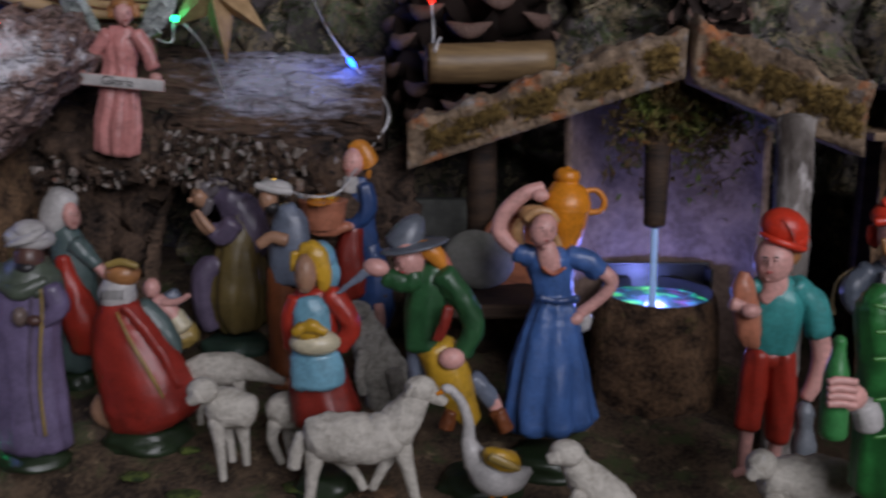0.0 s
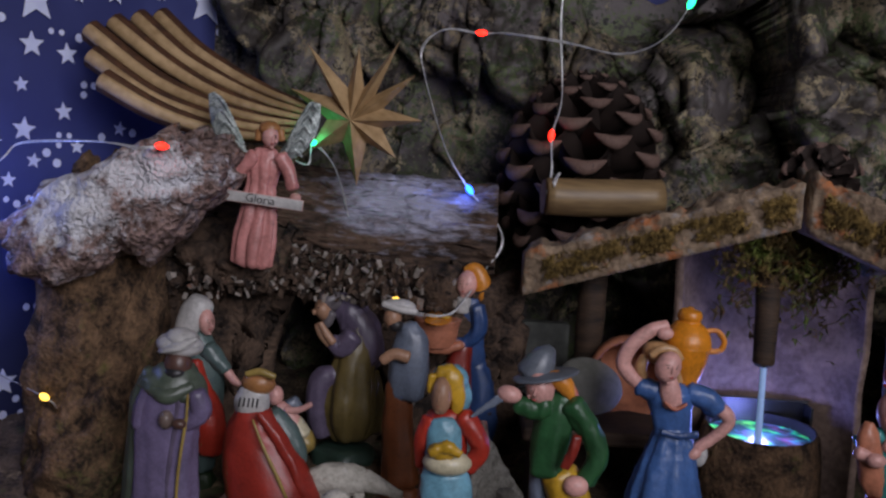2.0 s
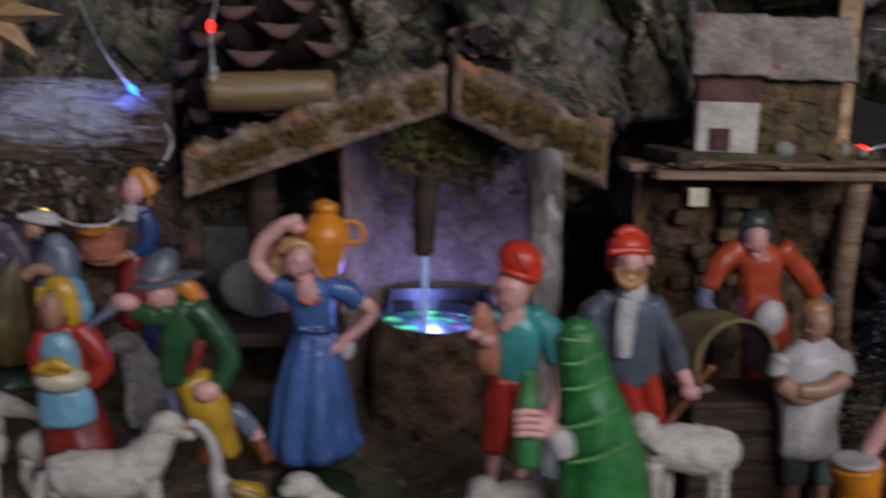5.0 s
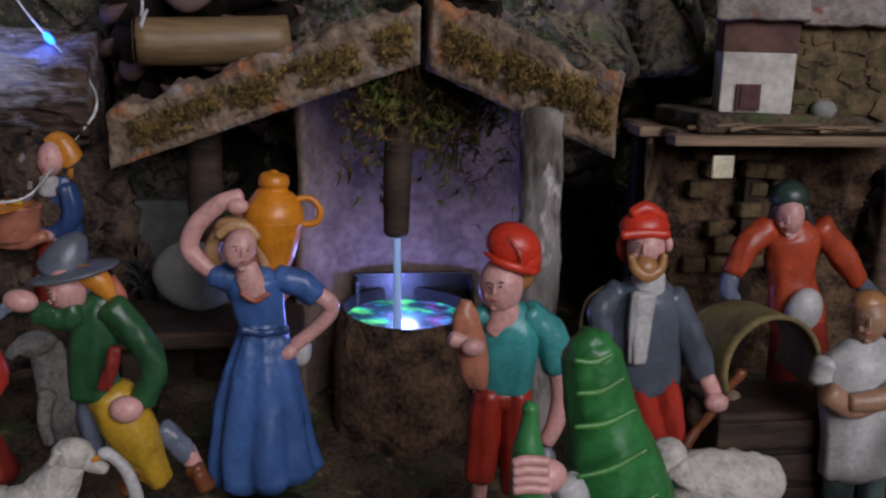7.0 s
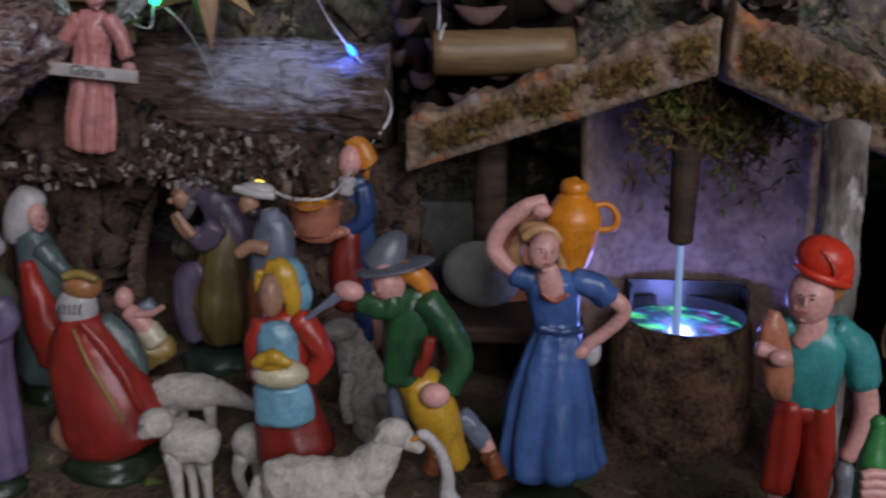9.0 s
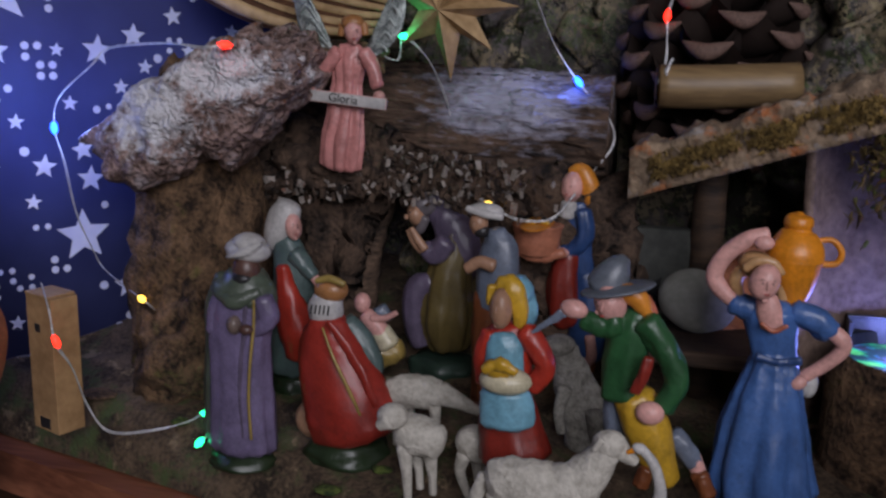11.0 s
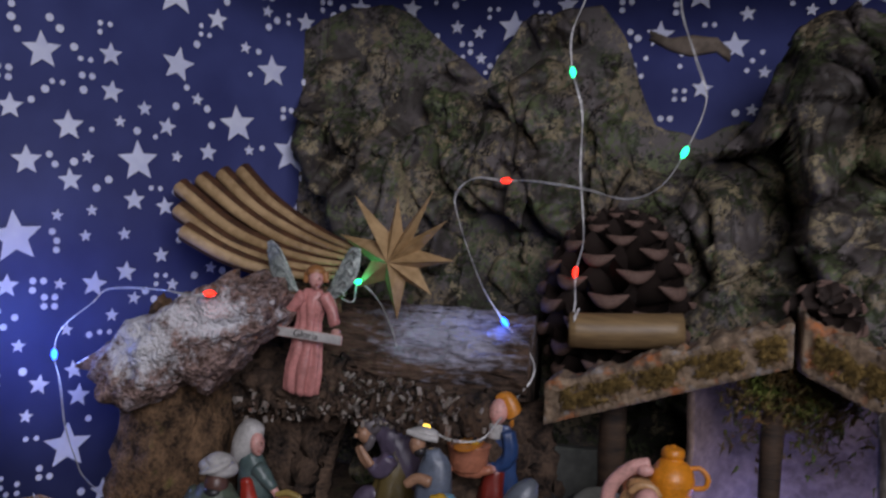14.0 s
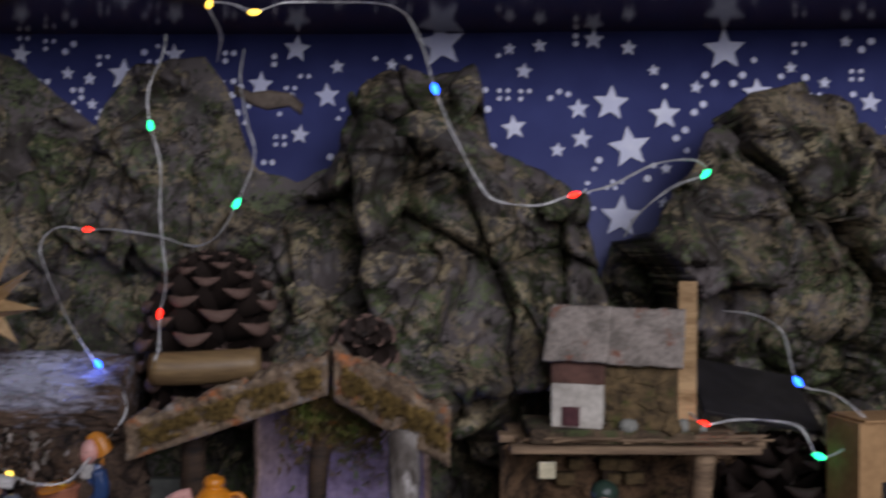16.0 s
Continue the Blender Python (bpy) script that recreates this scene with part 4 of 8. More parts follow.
# bench, stone, clay pot, grey panel and black plant beside the well
bench = thing("plank_bench", 0.02, 0.435, 0.05, "dark wooden plank bench carrying a grey stone", "bench")
bm = bmesh.new()
box(bm, -0.014, 0.415, 0.0865, 0.062, 0.462, 0.0935, 0, bevel=0.0015)
part("plank", bm, OLDWOOD, bench, smooth=False)
for x in (-0.004, 0.052):
    bm = bmesh.new()
    box(bm, x - 0.005, 0.424, ground_z(x, 0.44) - 0.004, x + 0.005, 0.455, 0.0868, 0, bevel=0.001)
    part("leg", bm, OLDWOOD, bench, smooth=False)
blob("stone", (0.0185, 0.443, 0.1085), (0.0165, 0.012, 0.0135), STONE, "smooth rounded pale grey stone on the bench", "stone", None, 18, 0.07, 22, 40)
bm = bmesh.new()
prof = [(0.0, 0.001), (0.004, 0.012), (0.016, 0.0185), (0.030, 0.0215), (0.033, 0.0205), (0.031, 0.0185), (0.016, 0.0160), (0.006, 0.010), (0.004, 0.001)]
n = 40
rows = [[bm.verts.new((0.041 + r * math.cos(2 * math.pi * k / n), 0.478 - d * 0.75, 0.1155 + r * math.sin(2 * math.pi * k / n) - d * 0.15)) for k in range(n)] for d, r in prof]
for a, b in zip(rows, rows[1:]):
    for k in range(n):
        bm.faces.new((a[k], a[(k + 1) % n], b[(k + 1) % n], b[k]))
bmesh.ops.recalc_face_normals(bm, faces=bm.faces[:])
tagged(part("clay_pot", bm, CLAY), "brown clay pot lying on its side on the bench", "pot")
bm = bmesh.new()
box(bm, -0.036, 0.512, 0.05, 0.016, 0.522, 0.127, 0, bevel=0.002)
tagged(part("grey_block", bm, PLASTER, smooth=False), "flat grey block standing behind the women", "block")
bm = bmesh.new()
rng = random.Random(21)
for _ in range(46):
    a = rng.uniform(0, 6.28)
    l = rng.uniform(0.008, 0.020)
    x, y, z = -0.003, 0.462, 0.097
    e = (x + math.cos(a) * l * 0.8, y + math.sin(a) * l * 0.4, z + rng.uniform(0.0, 0.016))
    tube(bm, [(x, y, z - 0.006, 0.0006), ((x + e[0]) / 2, (y + e[1]) / 2, (z + e[2]) / 2 + 0.003, 0.0011), (*e, 0.0003)], seg=6, steps=2)
tagged(part("black_plant", bm, BLACKTWIG), "small black spiky plant beside the stone", "plant")

# ---- hut on its ledge, stall below ----
def ledge():
    led = thing("wooden_ledge", 0.26, 0.43, 0.165, "weathered wooden ledge carrying the little hut", "ledge")
    for i, (x0, x1, y0, y1, z, t) in enumerate(((0.200, 0.330, 0.414, 0.424, 0.1685, -1.0), (0.205, 0.336, 0.425, 0.440, 0.1695, 0.5), (0.196, 0.325, 0.441, 0.456, 0.1690, 0.0),
                                                (0.202, 0.330, 0.457, 0.480, 0.1690, 0.4))):
        bm = bmesh.new()
        box(bm, x0, y0, z - 0.004, x1, y1, z, 0, bevel=0.0008)
        part("plank", bm, LEDGEWOOD, led, smooth=False)
    bm = bmesh.new()
    box(bm, 0.2100, 0.4165, 0.1690, 0.2960, 0.4640, 0.1766, 0, bevel=0.0015)
    part("footing", bm, EARTH, led, "brown earth layer under the hut", smooth=False)
    bm = bmesh.new()
    rng = random.Random(2)
    for _ in range(26):
        x = rng.uniform(0.205, 0.325)
        l = rng.uniform(0.012, 0.04)
        tube(bm, [(x, rng.uniform(0.414, 0.422), 0.1705 + rng.random() * 0.002, 0.0010), (min(x + l, 0.335), rng.uniform(0.412, 0.424), 0.171 + rng.random() * 0.003, 0.0007)], seg=6, steps=1)
    part("splinter_litter", bm, LEDGEWOOD, led, "loose splinters along the edge")["kind"] = "stuff"
    bm = bmesh.new()
    tube(bm, [(0.302, 0.424, ground_z(0.302, 0.424) - 0.003, 0.0062), (0.300, 0.424, 0.11, 0.0055), (0.303, 0.424, 0.166, 0.0058)], seg=16, steps=6, rough=0.15)
    part("post", bm, LEDGEWOOD, led, "peeled branch post")
    for x in (0.210, 0.262):
        bm = bmesh.new()
        box(bm, x - 0.004, 0.470, ground_z(x, 0.474) - 0.003, x + 0.004, 0.478, 0.1652, 0, bevel=0.0006)
        part("post", bm, OLDWOOD, led, "square rear post", smooth=False)
    led.location += Vector((0, -0.014, 0.003))


ledge()


def hut():
    h = thing("toy_hut", 0.252, 0.42, 0.1695, "small handmade hut, whitewashed front and bark roof", "hut")
    z0 = 0.1695
    bm = bmesh.new()
    box(bm, 0.2215, 0.400 + 0.018, z0, 0.2485, 0.445, 0.1905 + 0.002, 0, bevel=0.0004)
    part("front_wall", bm, WHITEWASH, h, "whitewashed card wall", smooth=False)
    bm = bmesh.new()
    box(bm, 0.2275, 0.4166, z0 + 0.001, 0.2365, 0.4182, z0 + 0.0110, 0)
    box(bm, 0.2290, 0.4160, z0 + 0.0020, 0.2350, 0.4168, z0 + 0.0100, 0)
    part("door", bm, DOORPAINT, h, "small dull red door", smooth=False)
    bm = bmesh.new()
    box(bm, 0.2212, 0.4185, 0.1925, 0.2490, 0.445, 0.2062, 0, bevel=0.0004)
    part("upper_wall", bm, BROWNBAND, h, "dark brown card band", smooth=False)
    bm = bmesh.new()
    box(bm, 0.2487, 0.424, z0, 0.2850, 0.450, 0.2060, 0, bevel=0.0006)
    part("side_wall", bm, RUBBLE, h, "ochre rubble wall", smooth=False)
    for x0, x1, za, zb, ya in ((0.2175, 0.2515, 0.2055, 0.2330, 0.4130), (0.2500, 0.2890, 0.2040, 0.2320, 0.4180)):
        bm = bmesh.new()
        vs = []
        n = 16
        for i in range(n + 1):
            for j in range(n + 1):
                x, w = x0 + (x1 - x0) * i / n, j / n
                vs.append(bm.verts.new((x, ya + 0.022 * w, za + (zb - za) * w + 0.0012 * noise.noise(Vector((x * 160, w * 5, za * 9))))))
        for i in range(n):
            for j in range(n):
                k = i * (n + 1) + j
                bm.faces.new((vs[k], vs[k + n + 1], vs[k + n + 2], vs[k + 1]))
        ob = part("roof", bm, ROOFBARK, h, "grey peeling bark roof")
        so = ob.modifiers.new("thickness", "SOLIDIFY")
        so.thickness = 0.0022
    bm = bmesh.new()
    box(bm, 0.2850, 0.4465, z0, 0.2945, 0.452, 0.2465, 0, bevel=0.0004)
    part("chimney", bm, WOOD, h, "plain pale wood strip chimney", smooth=False)
    rg = random.Random(15)
    for i in range(34):
        x, z, r = rg.uniform(0.2505, 0.2835), rg.uniform(z0 + 0.001, 0.2035), rg.uniform(0.0014, 0.0030)
        bm = bmesh.new()
        box(bm, -r * 1.3, -0.0012, -r, r * 1.3, 0.0012, r, 0, pose(x, 0.4240 + 0.0004 * rg.random(), z, 0, rg.uniform(-25, 25), 0), 0.0007)
        part("stone", bm, RUBBLE, h, smooth=False)
    h.location += Vector((0.0, -0.014, 0.010))
    h.rotation_euler = (0, 0, radians(-18))


hut()

rng = random.Random(31)
for i in range(14):
    x = rng.uniform(0.250, 0.300)
    r = rng.uniform(0.0018, 0.0042)
    blob("pebble", (x, rng.uniform(0.4045, 0.4085), 0.1792 + r * 0.6), (r * 1.3, r, r), STONE if i % 3 else RUBBLE, "small pale pebble on the ledge", "pebble", None, 0, 0.2, 150, 12)["group"] = "pebbles on the ledge"

# cork block and loose bark chips on the ground
blob("cork_block", (0.214, 0.372, 0.071), (0.0105, 0.010, 0.009), CORK, "square brown cork block beside the trough", "block", None, 0, 0.2, 60, 30)
rng = random.Random(77)
for i in range(34):
    x = rng.uniform(-0.27, 0.02) if i % 3 else rng.uniform(0.0, 0.2)
    y = float(front_line(x)) + rng.uniform(0.012, 0.06)
    r = rng.uniform(0.003, 0.009)
    blob("bark_chip", (x, y, ground_z(x, y) + 0.0008), (r, r * 0.7, 0.0014), (CORK, DARKBARK, GREENMOSS)[i % 3], "flat crumbled bark chip lying on the ground", "bark chip", None, 0, 0.4, 90, 18)["group"] = "bark chips on the ground"

# stall below the ledge
bm = bmesh.new()
g = []
for i in range(81):
    col = []
    for j in range(61):
        x, z = 0.196 + 0.150 * i / 80, 0.030 + 0.138 * j / 60
        p = Vector((x, 2, z))
        col.append(bm.verts.new((x, 0.466 - 0.05 * max(0, 0.222 - x) / 0.03 - 0.004 * crumple(p, 60, 3), z)))
    g.append(col)
for i in range(80):
    for j in range(60):
        bm.faces.new((g[i][j], g[i + 1][j], g[i + 1][j + 1], g[i][j + 1]))
stall = tagged(part("stall_wall", bm, DARKBARK), "mossy bark back wall of the stall under the ledge", "wall", kind="structure")
rng = random.Random(12)
for r in range(7):
    for c in range(6):
        if rng.random() < 0.42 or c > 4:
            continue
        x = 0.236 + c * 0.0098 + (0.0049 if r % 2 else 0)
        z = 0.108 + r * 0.0085
        bm = bmesh.new()
        box(bm, -0.0044, -0.003, -0.0036, 0.0044, 0.003, 0.0036, 0, bevel=0.0009)
        b = part("stone", bm, RUBBLE, stall)
        b.location = (x + rng.uniform(-0.0016, 0.0016), 0.4560 + rng.uniform(-0.001, 0.0015), z + rng.uniform(-0.0010, 0.0010))
        b.rotation_euler = (rng.uniform(-0.1, 0.1), rng.uniform(-0.14, 0.14), rng.uniform(-0.2, 0.2))
        b.scale = (rng.uniform(0.75, 1.25), 1, rng.uniform(0.8, 1.1))
        b.matrix_parent_inverse = Matrix()
bm = bmesh.new()
box(bm, 0.2140, 0.3960, 0.1560, 0.2225, 0.3972, 0.1645, 0, m=None, bevel=0.0004)
tagged(part("paper_tag", bm, PAINT["cream"], smooth=False), "small cream paper tag hanging under the ledge", "tag")
trough = thing("wash_trough", 0.233, 0.368, ground_z(0.23, 0.36), "dark brown wooden wash trough", "trough")
bm = bmesh.new()
box(bm, 0.205, 0.3535, ground_z(0.23, 0.36) - 0.004, 0.262, 0.385, 0.0790, 0, bevel=0.002)
part("body", bm, OLDWOOD, trough, smooth=False)
for i in range(3):
    bm = bmesh.new()
    box(bm, 0.2040, 0.3510, 0.040 + i * 0.013, 0.2630, 0.3535, 0.0505 + i * 0.013, 0, bevel=0.0008)
    part("board", bm, OLDWOOD, trough, smooth=False)


# tan cradle hood on the trough
hood = sheet("cradle_hood", HOODCLOTH, 28, 12, lambda u, v: (
    0.2215 + (0.0165 + 0.004 * v) * math.cos(radians(205 - 230 * u)) - 0.002 * v, 0.350 + 0.030 * v,
    0.0960 + (0.0185 - 0.003 * v) * max(-0.92, math.sin(radians(205 - 230 * u)))), "tan arched cloth hood standing on the trough", "hood", "", 0.0016)


# ---- card houses at the sides ----
def card_house(x, y, w, h, label, turn=0.0):
    z = ground_z(x, y) - 0.002
    hs = thing("card_house", x, y, z, label, "card house")
    hs.rotation_euler = (0, 0, radians(turn))
    for nm, mat_, a in (("shell", CARD, (-w / 2, -w * 0.35, 0, w / 2, w * 0.35, h)), ("window", PAINT["dark"], (-w * 0.18, -w * 0.37, h * 0.74, w * 0.02, -w * 0.345, h * 0.80)),
                        ("door", PAINT["dark"], (-w * 0.22, -w * 0.37, h * 0.02, w * 0.18, -w * 0.345, h * 0.10)), ("lid", CARD, (-w * 0.46, -w * 0.40, h + 0.0002, w * 0.46, w * 0.32, h + 0.0016))):
        bm = bmesh.new()
        box(bm, *a, 0, bevel=0.0004)
        ob = part(nm, bm, mat_, None, "", smooth=False)
        ob.parent = hs


card_house(-0.272, 0.386, 0.020, 0.066, "plain brown card house with tiny dark openings", -20)


def side_panel():
    """A tan board with a wavy cut edge that closes the crib's side."""
    edge = smooth_path([(-0.360, 0.190), (-0.322, 0.186), (-0.301, 0.165), (-0.291, 0.135), (-0.285, 0.108), (-0.277, 0.090), (-0.281, 0.069), (-0.294, 0.042), (-0.296, 0.009)], 4) + [np.array((-0.360, 0.009))]
    bm = bmesh.new()
    front, rear = ([bm.verts.new((x, y - 0.12 * (x + 0.28), z)) for x, z in edge] for y in (0.357, 0.362))
    n = len(edge)
    bm.faces.new(front)
    bm.faces.new(rear[::-1])
    for i in range(n):
        bm.faces.new((front[i], rear[i], rear[(i + 1) % n], front[(i + 1) % n]))
    bmesh.ops.recalc_face_normals(bm, faces=bm.faces[:])
    tagged(part("side_panel", bm, BOARD, smooth=False), "orange-brown wooden side panel with a wavy cut edge", "panel", kind="structure")


side_panel()
card_house(0.392, 0.405, 0.040, 0.150, "tan card house lit blue by the string bulbs", 10)


pine_cone(0.362, 0.455, 0.075, 0.095, 0.042, 54, "dark pine cone lying in shade beside the hut", (0, 0), SCALE)
bm = bmesh.new()
box(bm, -0.034, -0.030, -0.0015, 0.034, 0.030, 0.0015, 0, pose(0.345, 0.462, 0.190, 24, 10, 0), 0.0006)
tagged(part("slate_board", bm, PAINT["dark"], smooth=False), "tilted black board leaning on the dark pine cone", "board")

# ---- snowy fir ----
def fir(x, y, h, r):
    z = ground_z(x, y) - 0.002
    t = thing("fir_tree", x, y, z, "small dark artificial fir with white snow specks", "tree")
    bm = bmesh.new()
    tube(bm, [(x, y, z, 0.003), (x, y, z + h * 0.5, 0.002), (x, y, z + h, 0.0005)], seg=10)
    part("trunk", bm, OLDWOOD, t)
    bm = bmesh.new()
    rg = random.Random(4)
    for _ in range(2600):
        w = rg.random() ** 0.8
        a = rg.uniform(0, 6.283)
        rr = r * (1 - w) * rg.uniform(0.35, 1.05) + 0.001
        p = Vector((x + rr * math.cos(a), y + rr * math.sin(a), z + 0.008 + (h - 0.008) * w))
        d = Vector((math.cos(a), math.sin(a), rg.uniform(-0.4, 0.5))).normalized() * rg.uniform(0.003, 0.006)
        s = d.cross(Vector((0, 0, 1))).normalized() * 0.0006
        q = Vector((0, 0, 0.0006))
        v = [bm.verts.new(k) for k in (p - s, p + s, p + q, p + d)]
        mi = 1 if rg.random() < 0.22 else 0
        for f in ((0, 1, 3), (1, 2, 3), (2, 0, 3)):
            bm.faces.new([v[i] for i in f]).material_index = mi
    part("crown", bm, [NEEDLE, SNOW], t, "dark needles with snow specks")


fir(0.300, 0.365, 0.105, 0.036)


# ---- painted figurines ----
CLOTH = "blue navy red teal green cloakgreen yellow greyblue slate lightblue purple cloakred mauve olive teal_grey darkred pink rose vermilion sashbrown mosscloth rust bread".split()

class Figure:
    """One plain mesh in several paints, kept in world places until done() sets its origin at its foot."""

    def __init__(self):
        self.bm, self.paints = bmesh.new(), []

    def index(self, colour):
        if colour not in self.paints:
            self.paints.append(colour)
        return self.paints.index(colour)

    def limb(self, colour, pts, depth=0.85, **more):
        tube(self.bm, pts, self.index(colour), depth, **more)

    def ball(self, colour, *a, **more):
        ball(self.bm, *a, mi=self.index(colour), **more)

    def base(self, colour, x, y, z, r):
        g = ground_z(x, y) - 0.003
        z = min(max(z - 0.002, g + 0.005), g + 0.009)
        tube(self.bm, [(x, y, g, r * 1.0), (x, y, (g + z) / 2, r * 0.96), (x, y, z, r * 0.82)], self.index(colour), 0.8, seg=36, steps=3, rough=0.2, cap=0.3)

    def banner(self, a, b, h, words):
        a, b = Vector(a), Vector(b)
        along = (b - a).normalized()
        m = Matrix.Translation((a + b) / 2) @ Matrix((along, Vector((0, 1, 0)), along.cross(Vector((0, 1, 0))))).transposed().to_4x4()
        box(self.bm, -(b - a).length / 2, -0.0006, -h / 2, (b - a).length / 2, 0.0006, h / 2, self.index("white"), m, 0.0003)
        text = bpy.data.curves.new("words", "FONT")
        text.body, text.size, text.align_x, text.align_y, text.extrude = words, h * 1.05, "CENTER", "CENTER", 0.0001
        ob = bpy.data.objects.new("words", text)
        me = ob.to_mesh()
        me.transform(m @ pose(0.0004, -0.0008, 0, 90, 0, 0))
        for p in me.polygons:
            p.material_index = self.index("dark")
        self.bm.from_mesh(me)
        ob.to_mesh_clear()
        bpy.data.objects.remove(ob)

    def done(self, name, label, category, group=""):
        # modelled creases in the clothes, deepest on wide surfaces
        self.bm.normal_update()
        cloth = {i for i, c in enumerate(self.paints) if c in CLOTH}
        for v in self.bm.verts:
            if any(f.material_index in cloth for f in v.link_faces):
                p = Vector((v.co.x, v.co.y, v.co.z * 0.16))
                v.co += v.normal * (0.0008 * (crumple(p, 150, 2) - 0.75) + 0.0003 * noise.noise(v.co * 420))
        low = min(self.bm.verts, key=lambda v: v.co.z).co
        x = sum(v.co.x for v in self.bm.verts) / len(self.bm.verts)
        y = sum(v.co.y for v in self.bm.verts) / len(self.bm.verts)
        at = Vector((x, y, low.z))
        bmesh.ops.translate(self.bm, verts=self.bm.verts[:], vec=-at)
        ob = part(name, self.bm, [PAINT[c] for c in self.paints])
        ob.location = at
        return tagged(ob, label, category, group)


f = Figure()
f.base("moss", 0.0476, 0.3790, 0.0489, 0.0184)
f.limb("blue", [(0.0477, 0.3790, 0.1078, 0.0077), (0.0472, 0.3790, 0.1007, 0.0097), (0.0464, 0.3790, 0.0905, 0.0128), (0.0460, 0.3790, 0.0780, 0.0153), (0.0465, 0.3790, 0.0632, 0.0174), (0.0475, 0.3790, 0.0528, 0.0184)], 0.72, steps=8, seg=64, folds=9, amp=0.11)
f.limb("blue", [(0.0480, 0.3790, 0.1043, 0.0079), (0.0470, 0.3790, 0.1104, 0.0082), (0.0457, 0.3790, 0.1172, 0.0095), (0.0447, 0.3790, 0.1231, 0.0103), (0.0447, 0.3790, 0.1263, 0.0076)], 0.62)
f.limb("navy", [(0.0409, 0.3710, 0.1085, 0.0011), (0.0479, 0.3710, 0.1070, 0.0015), (0.0553, 0.3710, 0.1081, 0.0011)], 0.6)
f.limb("blue", [(0.0527, 0.3790, 0.1242, 0.0050), (0.0603, 0.3790, 0.1220, 0.0050), (0.0654, 0.3790, 0.1175, 0.0046)], 0.9)
f.limb("blue", [(0.0405, 0.3790, 0.1219, 0.0049), (0.0354, 0.3790, 0.1245, 0.0047), (0.0314, 0.3790, 0.1257, 0.0040)], 0.9)
f.limb("skin", [(0.0646, 0.3790, 0.1192, 0.0029), (0.0699, 0.3790, 0.1152, 0.0031), (0.0703, 0.3790, 0.1110, 0.0027), (0.0649, 0.3790, 0.1052, 0.0025), (0.0581, 0.3790, 0.0997, 0.0025)], 0.9)
f.ball("skin", 0.0560, 0.3750, 0.0986, 0.0036, 0.0025, 0.0027, turn=-30)
f.limb("skin", [(0.0329, 0.3790, 0.1253, 0.0028), (0.0264, 0.3790, 0.1305, 0.0032), (0.0237, 0.3790, 0.1359, 0.0032), (0.0269, 0.3790, 0.1433, 0.0032), (0.0340, 0.3790, 0.1498, 0.0030), (0.0409, 0.3790, 0.1524, 0.0026)], 0.9)
f.ball("skin", 0.0399, 0.3770, 0.1494, 0.0037, 0.0026, 0.0028)
f.limb("skin", [(0.0424, 0.3740, 0.1299, 0.0037), (0.0436, 0.3740, 0.1251, 0.0045), (0.0451, 0.3740, 0.1194, 0.0041)], 0.7)
f.limb("terracotta", [(0.0409, 0.3700, 0.1214, 0.0007), (0.0454, 0.3700, 0.1187, 0.0009), (0.0500, 0.3700, 0.1212, 0.0007)], 0.8)
f.ball("skin", 0.0408, 0.3700, 0.1366, 0.0055, 0.0049, 0.0068, turn=16)
f.ball("lash", 0.0399, 0.3654, 0.1371, 0.00050, 0.00030, 0.00038)
f.limb("lash", [(0.0391, 0.3655, 0.1381, 0.0002), (0.0399, 0.3655, 0.1383, 0.0002), (0.0407, 0.3655, 0.1381, 0.0002)], 0.6)
f.ball("skin", 0.0394, 0.3672, 0.1342, 0.0011, 0.0005, 0.0010)
f.ball("lash", 0.0435, 0.3659, 0.1369, 0.00050, 0.00030, 0.00038)
f.limb("lash", [(0.0427, 0.3660, 0.1379, 0.0002), (0.0435, 0.3660, 0.1381, 0.0002), (0.0443, 0.3660, 0.1379, 0.0002)], 0.6)
f.ball("skin", 0.0436, 0.3679, 0.1339, 0.0011, 0.0005, 0.0010)
f.limb("skin", [(0.0417, 0.3652, 0.1379, 0.0004), (0.0418, 0.3649, 0.1363, 0.0004), (0.0418, 0.3649, 0.1352, 0.0005)], 0.9)
f.limb("lips", [(0.0405, 0.3664, 0.1330, 0.0003), (0.0416, 0.3662, 0.1329, 0.0005), (0.0426, 0.3664, 0.1329, 0.0003)], 0.7)
f.ball("skin", 0.0414, 0.3687, 0.1301, 0.0014, 0.0008, 0.0010)
f.ball("blond", 0.0389, 0.3810, 0.1402, 0.0075, 0.0060, 0.0051, turn=10, rough=0.06)
f.limb("blond", [(0.0338, 0.3720, 0.1404, 0.0015), (0.0378, 0.3720, 0.1435, 0.0018), (0.0432, 0.3720, 0.1432, 0.0018), (0.0467, 0.3720, 0.1395, 0.0013)], 0.8)
f.limb("blond", [(0.0327, 0.3790, 0.1385, 0.0022), (0.0313, 0.3790, 0.1337, 0.0026), (0.0333, 0.3790, 0.1292, 0.0015)], 0.9)
f.limb("blond", [(0.0443, 0.3810, 0.1417, 0.0026), (0.0474, 0.3810, 0.1339, 0.0025), (0.0485, 0.3810, 0.1281, 0.0019)], 0.9)
